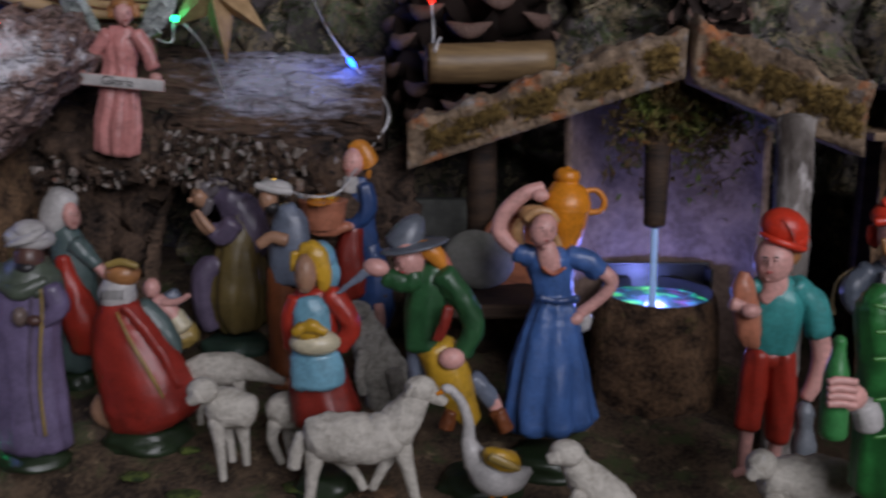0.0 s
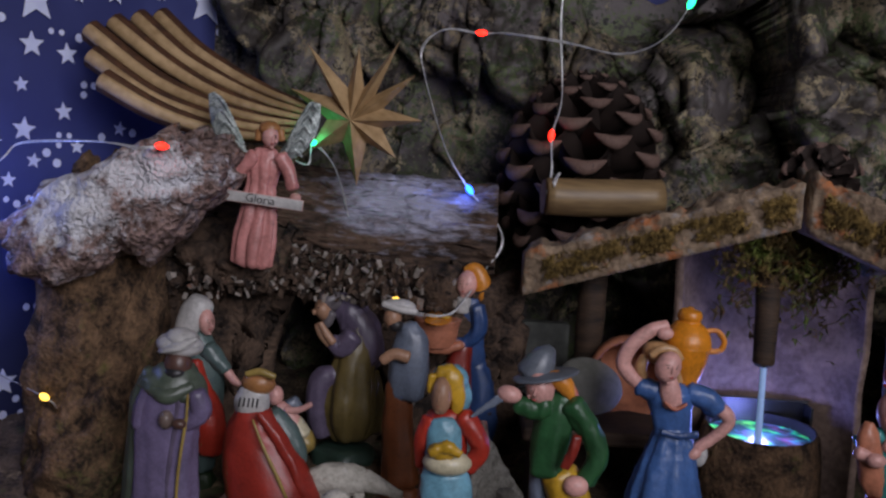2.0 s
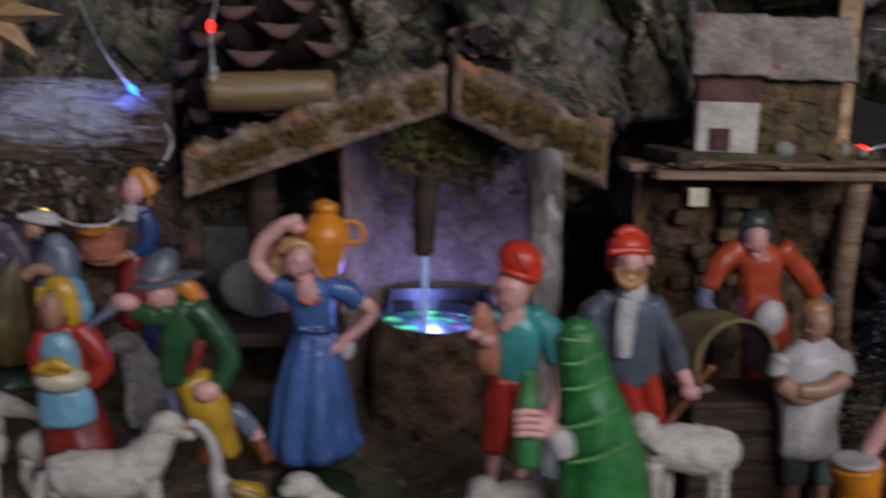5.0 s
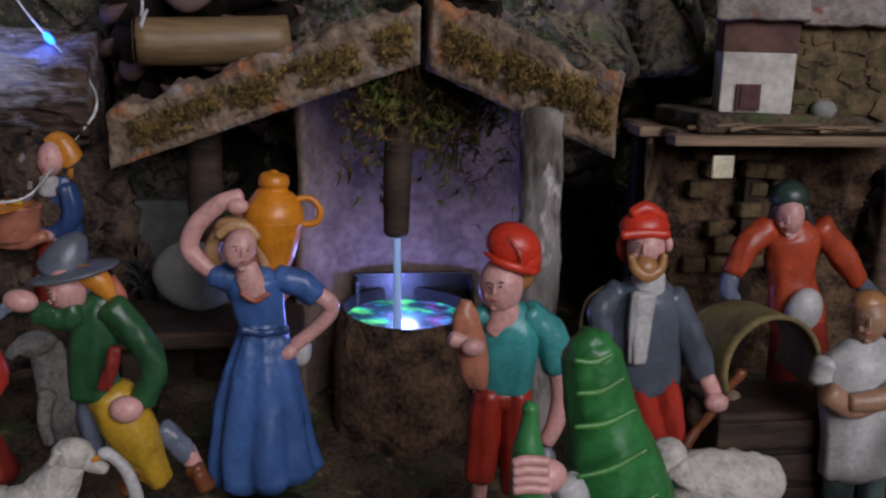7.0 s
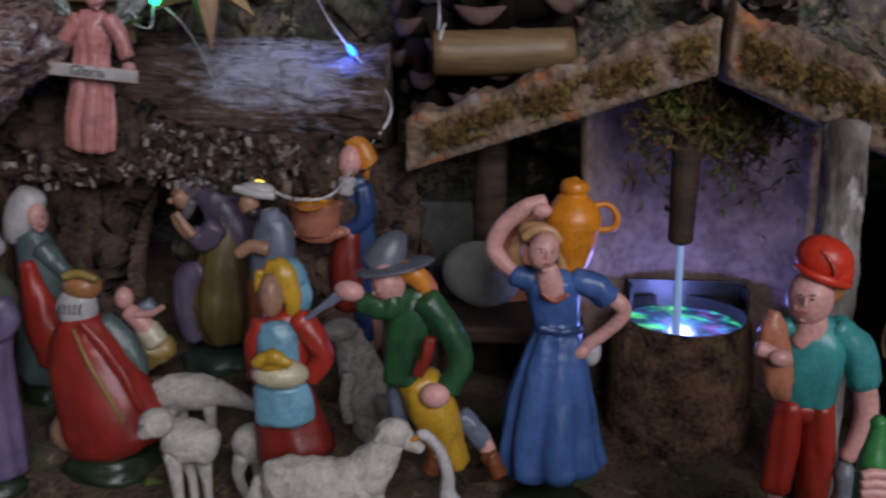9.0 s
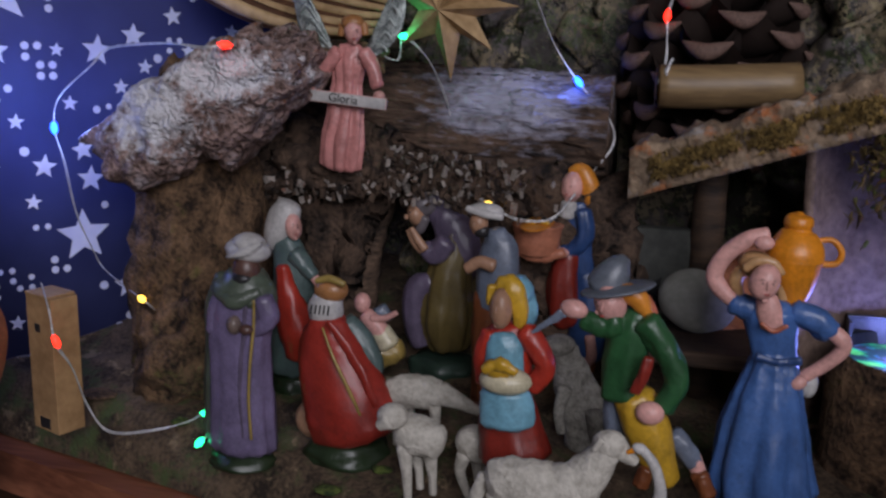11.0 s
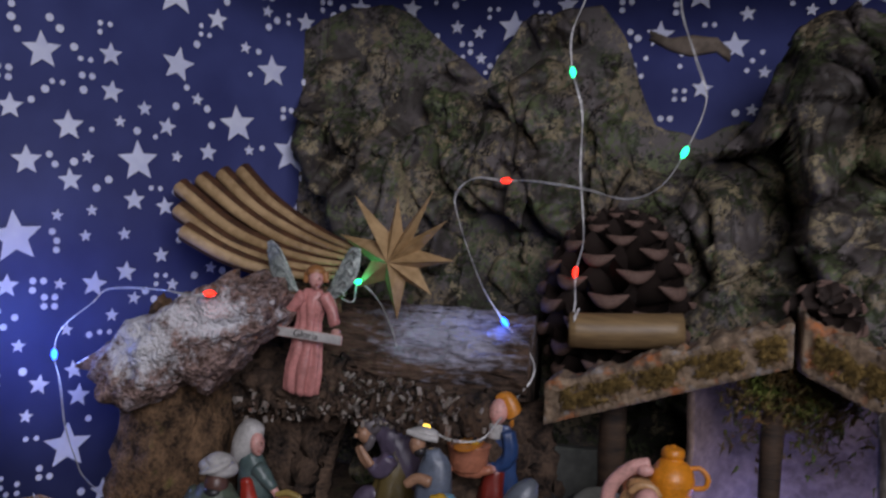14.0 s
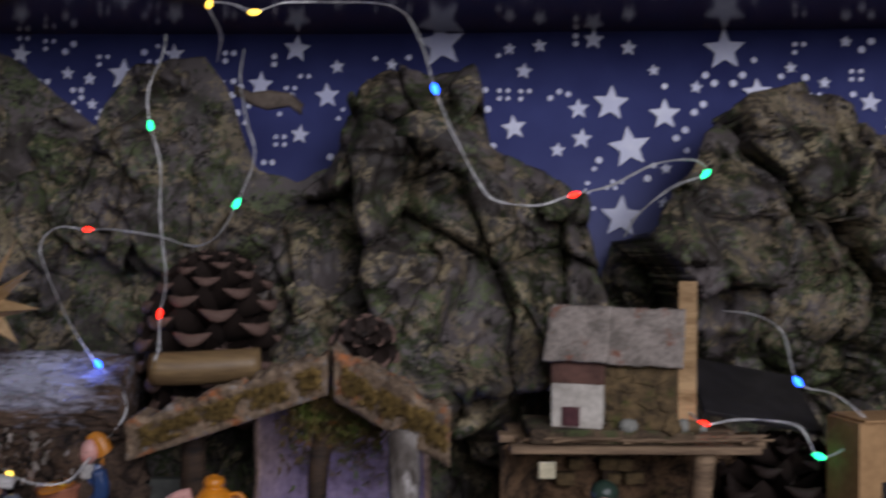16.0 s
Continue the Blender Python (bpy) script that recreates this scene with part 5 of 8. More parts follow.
f.limb("orange", [(0.0518, 0.3850, 0.1597, 0.0015), (0.0517, 0.3850, 0.1586, 0.0045), (0.0517, 0.3850, 0.1559, 0.0053), (0.0517, 0.3850, 0.1540, 0.0047), (0.0516, 0.3850, 0.1525, 0.0065), (0.0516, 0.3850, 0.1490, 0.0091), (0.0515, 0.3850, 0.1451, 0.0103), (0.0514, 0.3850, 0.1408, 0.0098), (0.0519, 0.3850, 0.1349, 0.0081), (0.0518, 0.3850, 0.1290, 0.0058), (0.0502, 0.3850, 0.1234, 0.0035)], 1, seg=28)
f.limb("orange", [(0.0515, 0.3850, 0.1434, 0.0103), (0.0515, 0.3850, 0.1426, 0.0103)], 1, seg=28)
f.limb("orange", [(0.0588, 0.3850, 0.1501, 0.0011), (0.0639, 0.3850, 0.1505, 0.0011), (0.0673, 0.3850, 0.1465, 0.0012), (0.0661, 0.3850, 0.1422, 0.0012), (0.0606, 0.3850, 0.1413, 0.0012)], 1)
f.ball("white", 0.0602, 0.3830, 0.0964, 0.0039, 0.0044, 0.0059)
f.limb("rust", [(0.0393, 0.3710, 0.0555, 0.0019), (0.0377, 0.3710, 0.0531, 0.0023)], 0.8)
f.limb("rust", [(0.0507, 0.3710, 0.0549, 0.0020), (0.0522, 0.3710, 0.0522, 0.0023)], 0.8)
f.done("woman_figurine", "painted figurine in a blue dress shouldering an orange jar", "figurine", "crib figurines")

f = Figure()
f.base("moss", 0.1235, 0.3380, 0.0449, 0.0147)
f.ball("scarlet", 0.1251, 0.3392, 0.1437, 0.0090, 0.0080, 0.0074, turn=24)
f.ball("scarlet", 0.1290, 0.3390, 0.1395, 0.0050, 0.0060, 0.0060, turn=10)
f.limb("scarlet", [(0.1160, 0.3375, 0.1420, 0.0008), (0.1184, 0.3322, 0.1408, 0.0012), (0.1240, 0.3306, 0.1391, 0.0014), (0.1300, 0.3328, 0.1372, 0.0013), (0.1332, 0.3380, 0.1366, 0.0009)], 0.9)
f.limb("red", [(0.1215, 0.3325, 0.1480, 0.0006), (0.1248, 0.3308, 0.1440, 0.0008), (0.1262, 0.3305, 0.1392, 0.0006)], 0.7)
f.ball("skin", 0.1211, 0.3366, 0.1319, 0.0070, 0.0070, 0.0088)
f.ball("lash", 0.1161, 0.3306, 0.1332, 0.00050, 0.00030, 0.00038)
f.limb("lash", [(0.1152, 0.3309, 0.1343, 0.0002), (0.1161, 0.3309, 0.1345, 0.0003), (0.1170, 0.3309, 0.1343, 0.0002)], 0.6)
f.ball("skin", 0.1164, 0.3328, 0.1300, 0.0012, 0.0006, 0.0011)
f.ball("lash", 0.1196, 0.3296, 0.1335, 0.00050, 0.00030, 0.00038)
f.limb("lash", [(0.1188, 0.3298, 0.1345, 0.0002), (0.1197, 0.3298, 0.1347, 0.0003), (0.1206, 0.3298, 0.1345, 0.0002)], 0.6)
f.ball("skin", 0.1205, 0.3315, 0.1303, 0.0012, 0.0006, 0.0011)
f.limb("skin", [(0.1177, 0.3297, 0.1343, 0.0004), (0.1175, 0.3293, 0.1326, 0.0005), (0.1174, 0.3292, 0.1316, 0.0006)], 0.9)
f.limb("lips", [(0.1170, 0.3307, 0.1291, 0.0003), (0.1181, 0.3305, 0.1290, 0.0005), (0.1194, 0.3307, 0.1291, 0.0003)], 0.7)
f.ball("skin", 0.1187, 0.3329, 0.1261, 0.0015, 0.0009, 0.0011)
f.ball("hair", 0.1283, 0.3400, 0.1342, 0.0038, 0.0055, 0.0050, turn=0, rough=0.2)
f.limb("hair", [(0.1268, 0.3400, 0.1371, 0.0017), (0.1281, 0.3400, 0.1317, 0.0019), (0.1272, 0.3400, 0.1281, 0.0012)], 0.9)
f.limb("skin", [(0.1219, 0.3360, 0.1293, 0.0041), (0.1222, 0.3360, 0.1222, 0.0047), (0.1194, 0.3360, 0.1168, 0.0035)], 0.8)
f.limb("teal", [(0.1285, 0.3380, 0.1241, 0.0045), (0.1260, 0.3380, 0.1187, 0.0091), (0.1249, 0.3380, 0.1105, 0.0095), (0.1249, 0.3380, 0.1030, 0.0085), (0.1247, 0.3380, 0.0974, 0.0078)], 0.62, folds=5, amp=0.03)
f.limb("teal", [(0.1303, 0.3380, 0.1228, 0.0049), (0.1374, 0.3380, 0.1153, 0.0053), (0.1412, 0.3380, 0.1043, 0.0053)], 0.9, folds=4, amp=0.05)
f.limb("teal", [(0.1173, 0.3380, 0.1224, 0.0031), (0.1117, 0.3380, 0.1207, 0.0031), (0.1079, 0.3380, 0.1192, 0.0029)], 0.9)
f.limb("skin", [(0.1412, 0.3380, 0.1039, 0.0037), (0.1429, 0.3380, 0.0948, 0.0036), (0.1412, 0.3380, 0.0852, 0.0031), (0.1385, 0.3380, 0.0788, 0.0027)], 0.9)
f.limb("skin", [(0.1051, 0.3300, 0.1174, 0.0025), (0.1095, 0.3300, 0.1159, 0.0024), (0.1135, 0.3300, 0.1143, 0.0022)], 0.9)
f.ball("skin", 0.1111, 0.3270, 0.1155, 0.0037, 0.0026, 0.0028)
f.limb("bread", [(0.1097, 0.3330, 0.1283, 0.0020), (0.1098, 0.3330, 0.1234, 0.0041), (0.1113, 0.3330, 0.1154, 0.0048), (0.1126, 0.3330, 0.1072, 0.0045), (0.1142, 0.3330, 0.1009, 0.0031)], 0.8, folds=5, amp=0.06)
f.ball("red", 0.1230, 0.3380, 0.0952, 0.0096, 0.0050, 0.0046)
f.limb("red", [(0.1190, 0.3380, 0.0967, 0.0049), (0.1182, 0.3380, 0.0872, 0.0053), (0.1177, 0.3380, 0.0767, 0.0050), (0.1171, 0.3380, 0.0677, 0.0047)], 0.95, folds=5, amp=0.05)
f.limb("red", [(0.1277, 0.3380, 0.0963, 0.0053), (0.1286, 0.3380, 0.0849, 0.0057), (0.1289, 0.3380, 0.0722, 0.0054), (0.1284, 0.3380, 0.0631, 0.0049)], 0.95, folds=5, amp=0.05)
f.limb("skin", [(0.1171, 0.3380, 0.0677, 0.0027), (0.1167, 0.3380, 0.0581, 0.0024), (0.1162, 0.3380, 0.0501, 0.0022)], 0.85)
f.limb("skin", [(0.1284, 0.3380, 0.0631, 0.0027), (0.1282, 0.3380, 0.0553, 0.0024), (0.1279, 0.3380, 0.0487, 0.0022)], 0.85)
f.limb("skin", [(0.1161, 0.3340, 0.0513, 0.0020), (0.1117, 0.3340, 0.0496, 0.0016)], 0.8)
f.limb("skin", [(0.1267, 0.3320, 0.0514, 0.0020), (0.1229, 0.3320, 0.0496, 0.0016)], 0.8)
f.limb("tin", [(0.1383, 0.3380, 0.0764, 0.0022), (0.1384, 0.3380, 0.0733, 0.0036), (0.1387, 0.3380, 0.0677, 0.0031), (0.1391, 0.3380, 0.0597, 0.0048), (0.1394, 0.3380, 0.0546, 0.0041)], 1, folds=6, amp=0.04)
f.done("man_figurine", "painted figurine with red cap and teal shirt, holding bread", "figurine", "crib figurines")

f = Figure()
f.base("moss", 0.1878, 0.3570, 0.0412, 0.0161)
f.ball("scarlet", 0.1734, 0.3570, 0.1458, 0.0084, 0.0067, 0.0058, turn=-4, rough=0.08)
f.limb("scarlet", [(0.1684, 0.3550, 0.1504, 0.0022), (0.1733, 0.3550, 0.1522, 0.0026), (0.1794, 0.3550, 0.1488, 0.0019)], 0.9)
f.limb("scarlet", [(0.1686, 0.3630, 0.1403, 0.0019), (0.1694, 0.3630, 0.1354, 0.0023), (0.1708, 0.3630, 0.1321, 0.0011)], 0.9)
f.limb("scarlet", [(0.1640, 0.3510, 0.1442, 0.0016), (0.1712, 0.3510, 0.1448, 0.0018), (0.1797, 0.3510, 0.1444, 0.0017)], 0.9)
f.ball("skin", 0.1740, 0.3550, 0.1390, 0.0063, 0.0064, 0.0078)
f.ball("lash", 0.1690, 0.3496, 0.1405, 0.00050, 0.00030, 0.00038)
f.limb("lash", [(0.1680, 0.3499, 0.1416, 0.0002), (0.1690, 0.3499, 0.1418, 0.0003), (0.1700, 0.3499, 0.1416, 0.0002)], 0.6)
f.ball("skin", 0.1696, 0.3514, 0.1374, 0.0012, 0.0006, 0.0011)
f.ball("lash", 0.1736, 0.3493, 0.1405, 0.00050, 0.00030, 0.00038)
f.limb("lash", [(0.1727, 0.3496, 0.1416, 0.0002), (0.1737, 0.3496, 0.1418, 0.0003), (0.1747, 0.3496, 0.1416, 0.0002)], 0.6)
f.ball("skin", 0.1750, 0.3511, 0.1374, 0.0013, 0.0006, 0.0011)
f.limb("skin", [(0.1711, 0.3490, 0.1415, 0.0004), (0.1709, 0.3485, 0.1398, 0.0005), (0.1709, 0.3484, 0.1387, 0.0006)], 0.9)
f.limb("lips", [(0.1704, 0.3497, 0.1363, 0.0003), (0.1717, 0.3495, 0.1362, 0.0006), (0.1730, 0.3497, 0.1362, 0.0003)], 0.7)
f.ball("skin", 0.1726, 0.3514, 0.1334, 0.0016, 0.0010, 0.0011)
f.ball("skin", 0.1826, 0.3570, 0.1396, 0.0015, 0.0019, 0.0026)
f.ball("beard", 0.1722, 0.3500, 0.1332, 0.0046, 0.0040, 0.0044, turn=0, rough=0.15)
f.limb("beard", [(0.1663, 0.3480, 0.1381, 0.0011), (0.1682, 0.3480, 0.1336, 0.0018), (0.1722, 0.3480, 0.1313, 0.0024), (0.1766, 0.3480, 0.1334, 0.0018), (0.1778, 0.3480, 0.1383, 0.0011)], 0.9)
f.limb("white", [(0.1766, 0.3560, 0.1302, 0.0053), (0.1757, 0.3560, 0.1240, 0.0064), (0.1748, 0.3560, 0.1175, 0.0053)], 0.75, folds=7, amp=0.05)
f.limb("white", [(0.1724, 0.3495, 0.1245, 0.0044), (0.1716, 0.3490, 0.1149, 0.0040), (0.1716, 0.3492, 0.1012, 0.0030)], 0.6, folds=7, amp=0.16)
f.limb("slate", [(0.1765, 0.3570, 0.1265, 0.0083), (0.1762, 0.3570, 0.1202, 0.0125), (0.1763, 0.3570, 0.1082, 0.0130), (0.1783, 0.3570, 0.0980, 0.0124), (0.1819, 0.3570, 0.0885, 0.0097)], 0.55, folds=7, amp=0.04)
f.limb("slate", [(0.1845, 0.3570, 0.1220, 0.0049), (0.1906, 0.3570, 0.1118, 0.0052), (0.1964, 0.3570, 0.0995, 0.0051), (0.2007, 0.3570, 0.0915, 0.0043)], 0.95, folds=5, amp=0.04)
f.limb("slate", [(0.1664, 0.3570, 0.1239, 0.0045), (0.1610, 0.3570, 0.1170, 0.0045), (0.1626, 0.3570, 0.1106, 0.0040), (0.1680, 0.3570, 0.1069, 0.0034)], 0.95)
f.limb("skin", [(0.1992, 0.3540, 0.0927, 0.0029), (0.2035, 0.3540, 0.0859, 0.0035), (0.2052, 0.3540, 0.0812, 0.0027)], 0.8)
f.ball("skin", 0.2022, 0.3510, 0.0847, 0.0043, 0.0031, 0.0035)
f.limb("rust", [(0.2107, 0.3520, 0.0955, 0.0017), (0.2028, 0.3520, 0.0834, 0.0017), (0.1937, 0.3520, 0.0700, 0.0016), (0.1865, 0.3520, 0.0581, 0.0016)], 1)
f.limb("red", [(0.1741, 0.3570, 0.0972, 0.0054), (0.1782, 0.3570, 0.0836, 0.0051), (0.1834, 0.3570, 0.0708, 0.0047), (0.1840, 0.3570, 0.0579, 0.0044)], 0.95, folds=5, amp=0.05)
f.limb("red", [(0.1834, 0.3570, 0.0958, 0.0054), (0.1875, 0.3570, 0.0811, 0.0051), (0.1902, 0.3570, 0.0683, 0.0048), (0.1909, 0.3570, 0.0553, 0.0044)], 0.95, folds=5, amp=0.05)
f.limb("white", [(0.1840, 0.3570, 0.0579, 0.0026), (0.1845, 0.3570, 0.0459, 0.0024)], 0.85)
f.limb("white", [(0.1909, 0.3570, 0.0553, 0.0026), (0.1917, 0.3570, 0.0454, 0.0024)], 0.85)
f.limb("dark", [(0.1828, 0.3530, 0.0474, 0.0028), (0.1792, 0.3530, 0.0459, 0.0024)], 0.8)
f.limb("dark", [(0.1899, 0.3530, 0.0470, 0.0028), (0.1872, 0.3530, 0.0450, 0.0024)], 0.8)
f.limb("cloth", [(0.1634, 0.3630, 0.1237, 0.0006), (0.1577, 0.3630, 0.1189, 0.0006), (0.1558, 0.3630, 0.1109, 0.0006), (0.1570, 0.3630, 0.1048, 0.0006)], 1)
f.done("man_figurine", "painted figurine in grey jacket and red cap with a stick", "figurine", "crib figurines")

f = Figure()
f.base("moss", 0.1396, 0.2680, 0.0765, 0.0134)
f.limb("cloakgreen", [(0.1268, 0.2680, 0.1376, 0.0048), (0.1279, 0.2680, 0.1345, 0.0068), (0.1294, 0.2680, 0.1285, 0.0080), (0.1317, 0.2680, 0.1191, 0.0089), (0.1347, 0.2680, 0.1088, 0.0109), (0.1372, 0.2680, 0.0982, 0.0127), (0.1391, 0.2680, 0.0874, 0.0139), (0.1404, 0.2680, 0.0780, 0.0147)], 0.85, steps=6, seg=36, folds=7, amp=0.055)
f.limb("cloaktrim", [(0.1199, 0.2539, 0.1374, 0.0005), (0.1243, 0.2539, 0.1368, 0.0009), (0.1286, 0.2539, 0.1387, 0.0005)], 0.8)
f.limb("cloaktrim", [(0.1207, 0.2535, 0.1297, 0.0005), (0.1261, 0.2535, 0.1300, 0.0009), (0.1314, 0.2535, 0.1330, 0.0005)], 0.8)
f.limb("cloaktrim", [(0.1206, 0.2529, 0.1220, 0.0005), (0.1275, 0.2529, 0.1225, 0.0009), (0.1344, 0.2529, 0.1257, 0.0005)], 0.8)
f.limb("cloaktrim", [(0.1216, 0.2523, 0.1100, 0.0005), (0.1297, 0.2523, 0.1117, 0.0009), (0.1375, 0.2523, 0.1160, 0.0005)], 0.8)
f.limb("cloaktrim", [(0.1226, 0.2517, 0.0992, 0.0005), (0.1318, 0.2517, 0.1007, 0.0009), (0.1409, 0.2517, 0.1051, 0.0005)], 0.8)
f.limb("white", [(0.1219, 0.2540, 0.1015, 0.0038), (0.1209, 0.2540, 0.1051, 0.0041), (0.1194, 0.2540, 0.1079, 0.0038)], 0.9, folds=5, amp=0.06)
f.ball("skin", 0.1126, 0.2500, 0.1120, 0.0059, 0.0040, 0.0042)
f.limb("skin", [(0.1121, 0.2440, 0.1184, 0.0011), (0.1072, 0.2440, 0.1189, 0.0012), (0.1047, 0.2440, 0.1183, 0.0011)], 1)
f.limb("skin", [(0.1122, 0.2440, 0.1162, 0.0011), (0.1073, 0.2440, 0.1167, 0.0012), (0.1048, 0.2440, 0.1162, 0.0011)], 1)
f.limb("skin", [(0.1124, 0.2440, 0.1140, 0.0011), (0.1074, 0.2440, 0.1145, 0.0012), (0.1049, 0.2440, 0.1142, 0.0011)], 1)
f.limb("skin", [(0.1125, 0.2440, 0.1118, 0.0011), (0.1075, 0.2440, 0.1123, 0.0012), (0.1050, 0.2440, 0.1121, 0.0011)], 1)
f.limb("bottle", [(0.1091, 0.2500, 0.1293, 0.0012), (0.1092, 0.2500, 0.1285, 0.0018), (0.1093, 0.2500, 0.1264, 0.0018), (0.1092, 0.2500, 0.1228, 0.0024), (0.1092, 0.2500, 0.1186, 0.0034), (0.1094, 0.2500, 0.1119, 0.0038), (0.1098, 0.2500, 0.1010, 0.0039)], 1, seg=24)
f.done("cloaked_figurine", "painted figurine in a long green cloak, raising a bottle", "figurine", "crib figurines")

f = Figure()
f.base("rust", 0.2614, 0.4000, 0.0675, 0.0138)
f.ball("skin", 0.2476, 0.3970, 0.1412, 0.0056, 0.0060, 0.0078)
f.ball("lash", 0.2422, 0.3918, 0.1416, 0.00050, 0.00030, 0.00038)
f.limb("lash", [(0.2413, 0.3920, 0.1427, 0.0002), (0.2421, 0.3920, 0.1429, 0.0002), (0.2430, 0.3920, 0.1427, 0.0002)], 0.6)
f.ball("skin", 0.2431, 0.3935, 0.1385, 0.0011, 0.0005, 0.0010)
f.ball("lash", 0.2464, 0.3916, 0.1416, 0.00050, 0.00030, 0.00038)
f.limb("lash", [(0.2455, 0.3918, 0.1427, 0.0002), (0.2464, 0.3918, 0.1429, 0.0002), (0.2473, 0.3918, 0.1427, 0.0002)], 0.6)
f.ball("skin", 0.2480, 0.3932, 0.1386, 0.0011, 0.0005, 0.0010)
f.limb("skin", [(0.2439, 0.3912, 0.1426, 0.0004), (0.2439, 0.3909, 0.1408, 0.0004), (0.2440, 0.3908, 0.1397, 0.0006)], 0.9)
f.limb("lips", [(0.2439, 0.3923, 0.1373, 0.0003), (0.2450, 0.3921, 0.1372, 0.0005), (0.2463, 0.3923, 0.1373, 0.0003)], 0.7)
f.ball("skin", 0.2466, 0.3944, 0.1344, 0.0015, 0.0009, 0.0010)
f.ball("darkgreen", 0.2483, 0.4000, 0.1481, 0.0074, 0.0070, 0.0065)
f.limb("dark", [(0.2433, 0.4000, 0.1446, 0.0022), (0.2431, 0.4000, 0.1379, 0.0026), (0.2446, 0.4000, 0.1326, 0.0018)], 0.9)
f.limb("dark", [(0.2550, 0.4000, 0.1445, 0.0022), (0.2577, 0.4000, 0.1378, 0.0026), (0.2588, 0.4000, 0.1328, 0.0018)], 0.9)
f.limb("skin", [(0.2488, 0.3970, 0.1352, 0.0035), (0.2498, 0.3970, 0.1307, 0.0044)], 0.8)
f.limb("vermilion", [(0.2508, 0.4000, 0.1365, 0.0079), (0.2519, 0.4000, 0.1311, 0.0115), (0.2525, 0.4000, 0.1220, 0.0102), (0.2533, 0.4000, 0.1151, 0.0093), (0.2561, 0.4000, 0.1035, 0.0117), (0.2585, 0.4000, 0.0959, 0.0117)], 0.65, folds=6, amp=0.03)
f.limb("vermilion", [(0.2414, 0.4000, 0.1362, 0.0057), (0.2333, 0.4000, 0.1287, 0.0055), (0.2283, 0.4000, 0.1184, 0.0044)], 0.9)
f.limb("greyblue", [(0.2275, 0.4000, 0.1168, 0.0035), (0.2272, 0.4000, 0.1106, 0.0035), (0.2300, 0.4000, 0.1064, 0.0027)], 0.9)
f.limb("vermilion", [(0.2617, 0.4000, 0.1364, 0.0057), (0.2717, 0.4000, 0.1263, 0.0053), (0.2821, 0.4000, 0.1141, 0.0045)], 0.9)
f.limb("greyblue", [(0.2826, 0.4000, 0.1137, 0.0034), (0.2888, 0.4000, 0.1084, 0.0032)], 0.9)
f.ball("white", 0.2546, 0.3910, 0.1048, 0.0074, 0.0050, 0.0092, turn=16)
f.limb("darkred", [(0.2583, 0.4000, 0.0976, 0.0117), (0.2598, 0.4000, 0.0845, 0.0123), (0.2614, 0.4000, 0.0675, 0.0129)], 0.7, folds=8, amp=0.06)
f.done("woman_figurine", "painted washerwoman figurine in an orange dress, dark headscarf", "figurine", "crib figurines")

f = Figure()
f.base("moss", 0.2567, 0.3450, 0.0258, 0.0145)
f.ball("tan", 0.2501, 0.3430, 0.1162, 0.0060, 0.0064, 0.0083)
f.ball("lash", 0.2445, 0.3375, 0.1175, 0.00050, 0.00030, 0.00038)
f.limb("lash", [(0.2436, 0.3378, 0.1187, 0.0002), (0.2445, 0.3378, 0.1189, 0.0003), (0.2455, 0.3378, 0.1187, 0.0002)], 0.6)
f.ball("tan", 0.2453, 0.3391, 0.1142, 0.0012, 0.0006, 0.0011)
f.ball("lash", 0.2489, 0.3373, 0.1176, 0.00050, 0.00030, 0.00038)
f.limb("lash", [(0.2480, 0.3375, 0.1188, 0.0002), (0.2489, 0.3375, 0.1189, 0.0003), (0.2499, 0.3375, 0.1187, 0.0002)], 0.6)
f.ball("tan", 0.2504, 0.3388, 0.1142, 0.0012, 0.0006, 0.0011)
f.limb("tan", [(0.2464, 0.3369, 0.1186, 0.0004), (0.2463, 0.3365, 0.1168, 0.0005), (0.2464, 0.3364, 0.1156, 0.0006)], 0.9)
f.limb("lips", [(0.2462, 0.3379, 0.1130, 0.0003), (0.2473, 0.3377, 0.1129, 0.0005), (0.2487, 0.3379, 0.1129, 0.0003)], 0.7)
f.ball("tan", 0.2487, 0.3398, 0.1098, 0.0015, 0.0009, 0.0011)
f.ball("hair", 0.2501, 0.3440, 0.1212, 0.0064, 0.0052, 0.0051)
f.limb("tan", [(0.2513, 0.3450, 0.1089, 0.0037), (0.2513, 0.3450, 0.1046, 0.0042)], 0.8)
f.limb("white", [(0.2510, 0.3450, 0.1075, 0.0084), (0.2512, 0.3450, 0.1005, 0.0149), (0.2516, 0.3450, 0.0894, 0.0145), (0.2523, 0.3450, 0.0746, 0.0123), (0.2538, 0.3450, 0.0599, 0.0128)], 0.62, folds=7, amp=0.05)
f.limb("white", [(0.2385, 0.3450, 0.1006, 0.0051), (0.2372, 0.3450, 0.0934, 0.0051)], 0.9)
f.limb("white", [(0.2630, 0.3450, 0.1010, 0.0051), (0.2657, 0.3450, 0.0941, 0.0052)], 0.9)
f.limb("tan", [(0.2340, 0.3360, 0.0929, 0.0043), (0.2436, 0.3360, 0.0875, 0.0041), (0.2530, 0.3360, 0.0902, 0.0037)], 0.9)
f.limb("tan", [(0.2590, 0.3330, 0.0955, 0.0041), (0.2513, 0.3330, 0.0913, 0.0039), (0.2407, 0.3330, 0.0905, 0.0032)], 0.9)
f.limb("teal_grey", [(0.2477, 0.3450, 0.0608, 0.0057), (0.2481, 0.3450, 0.0468, 0.0050)], 0.9)
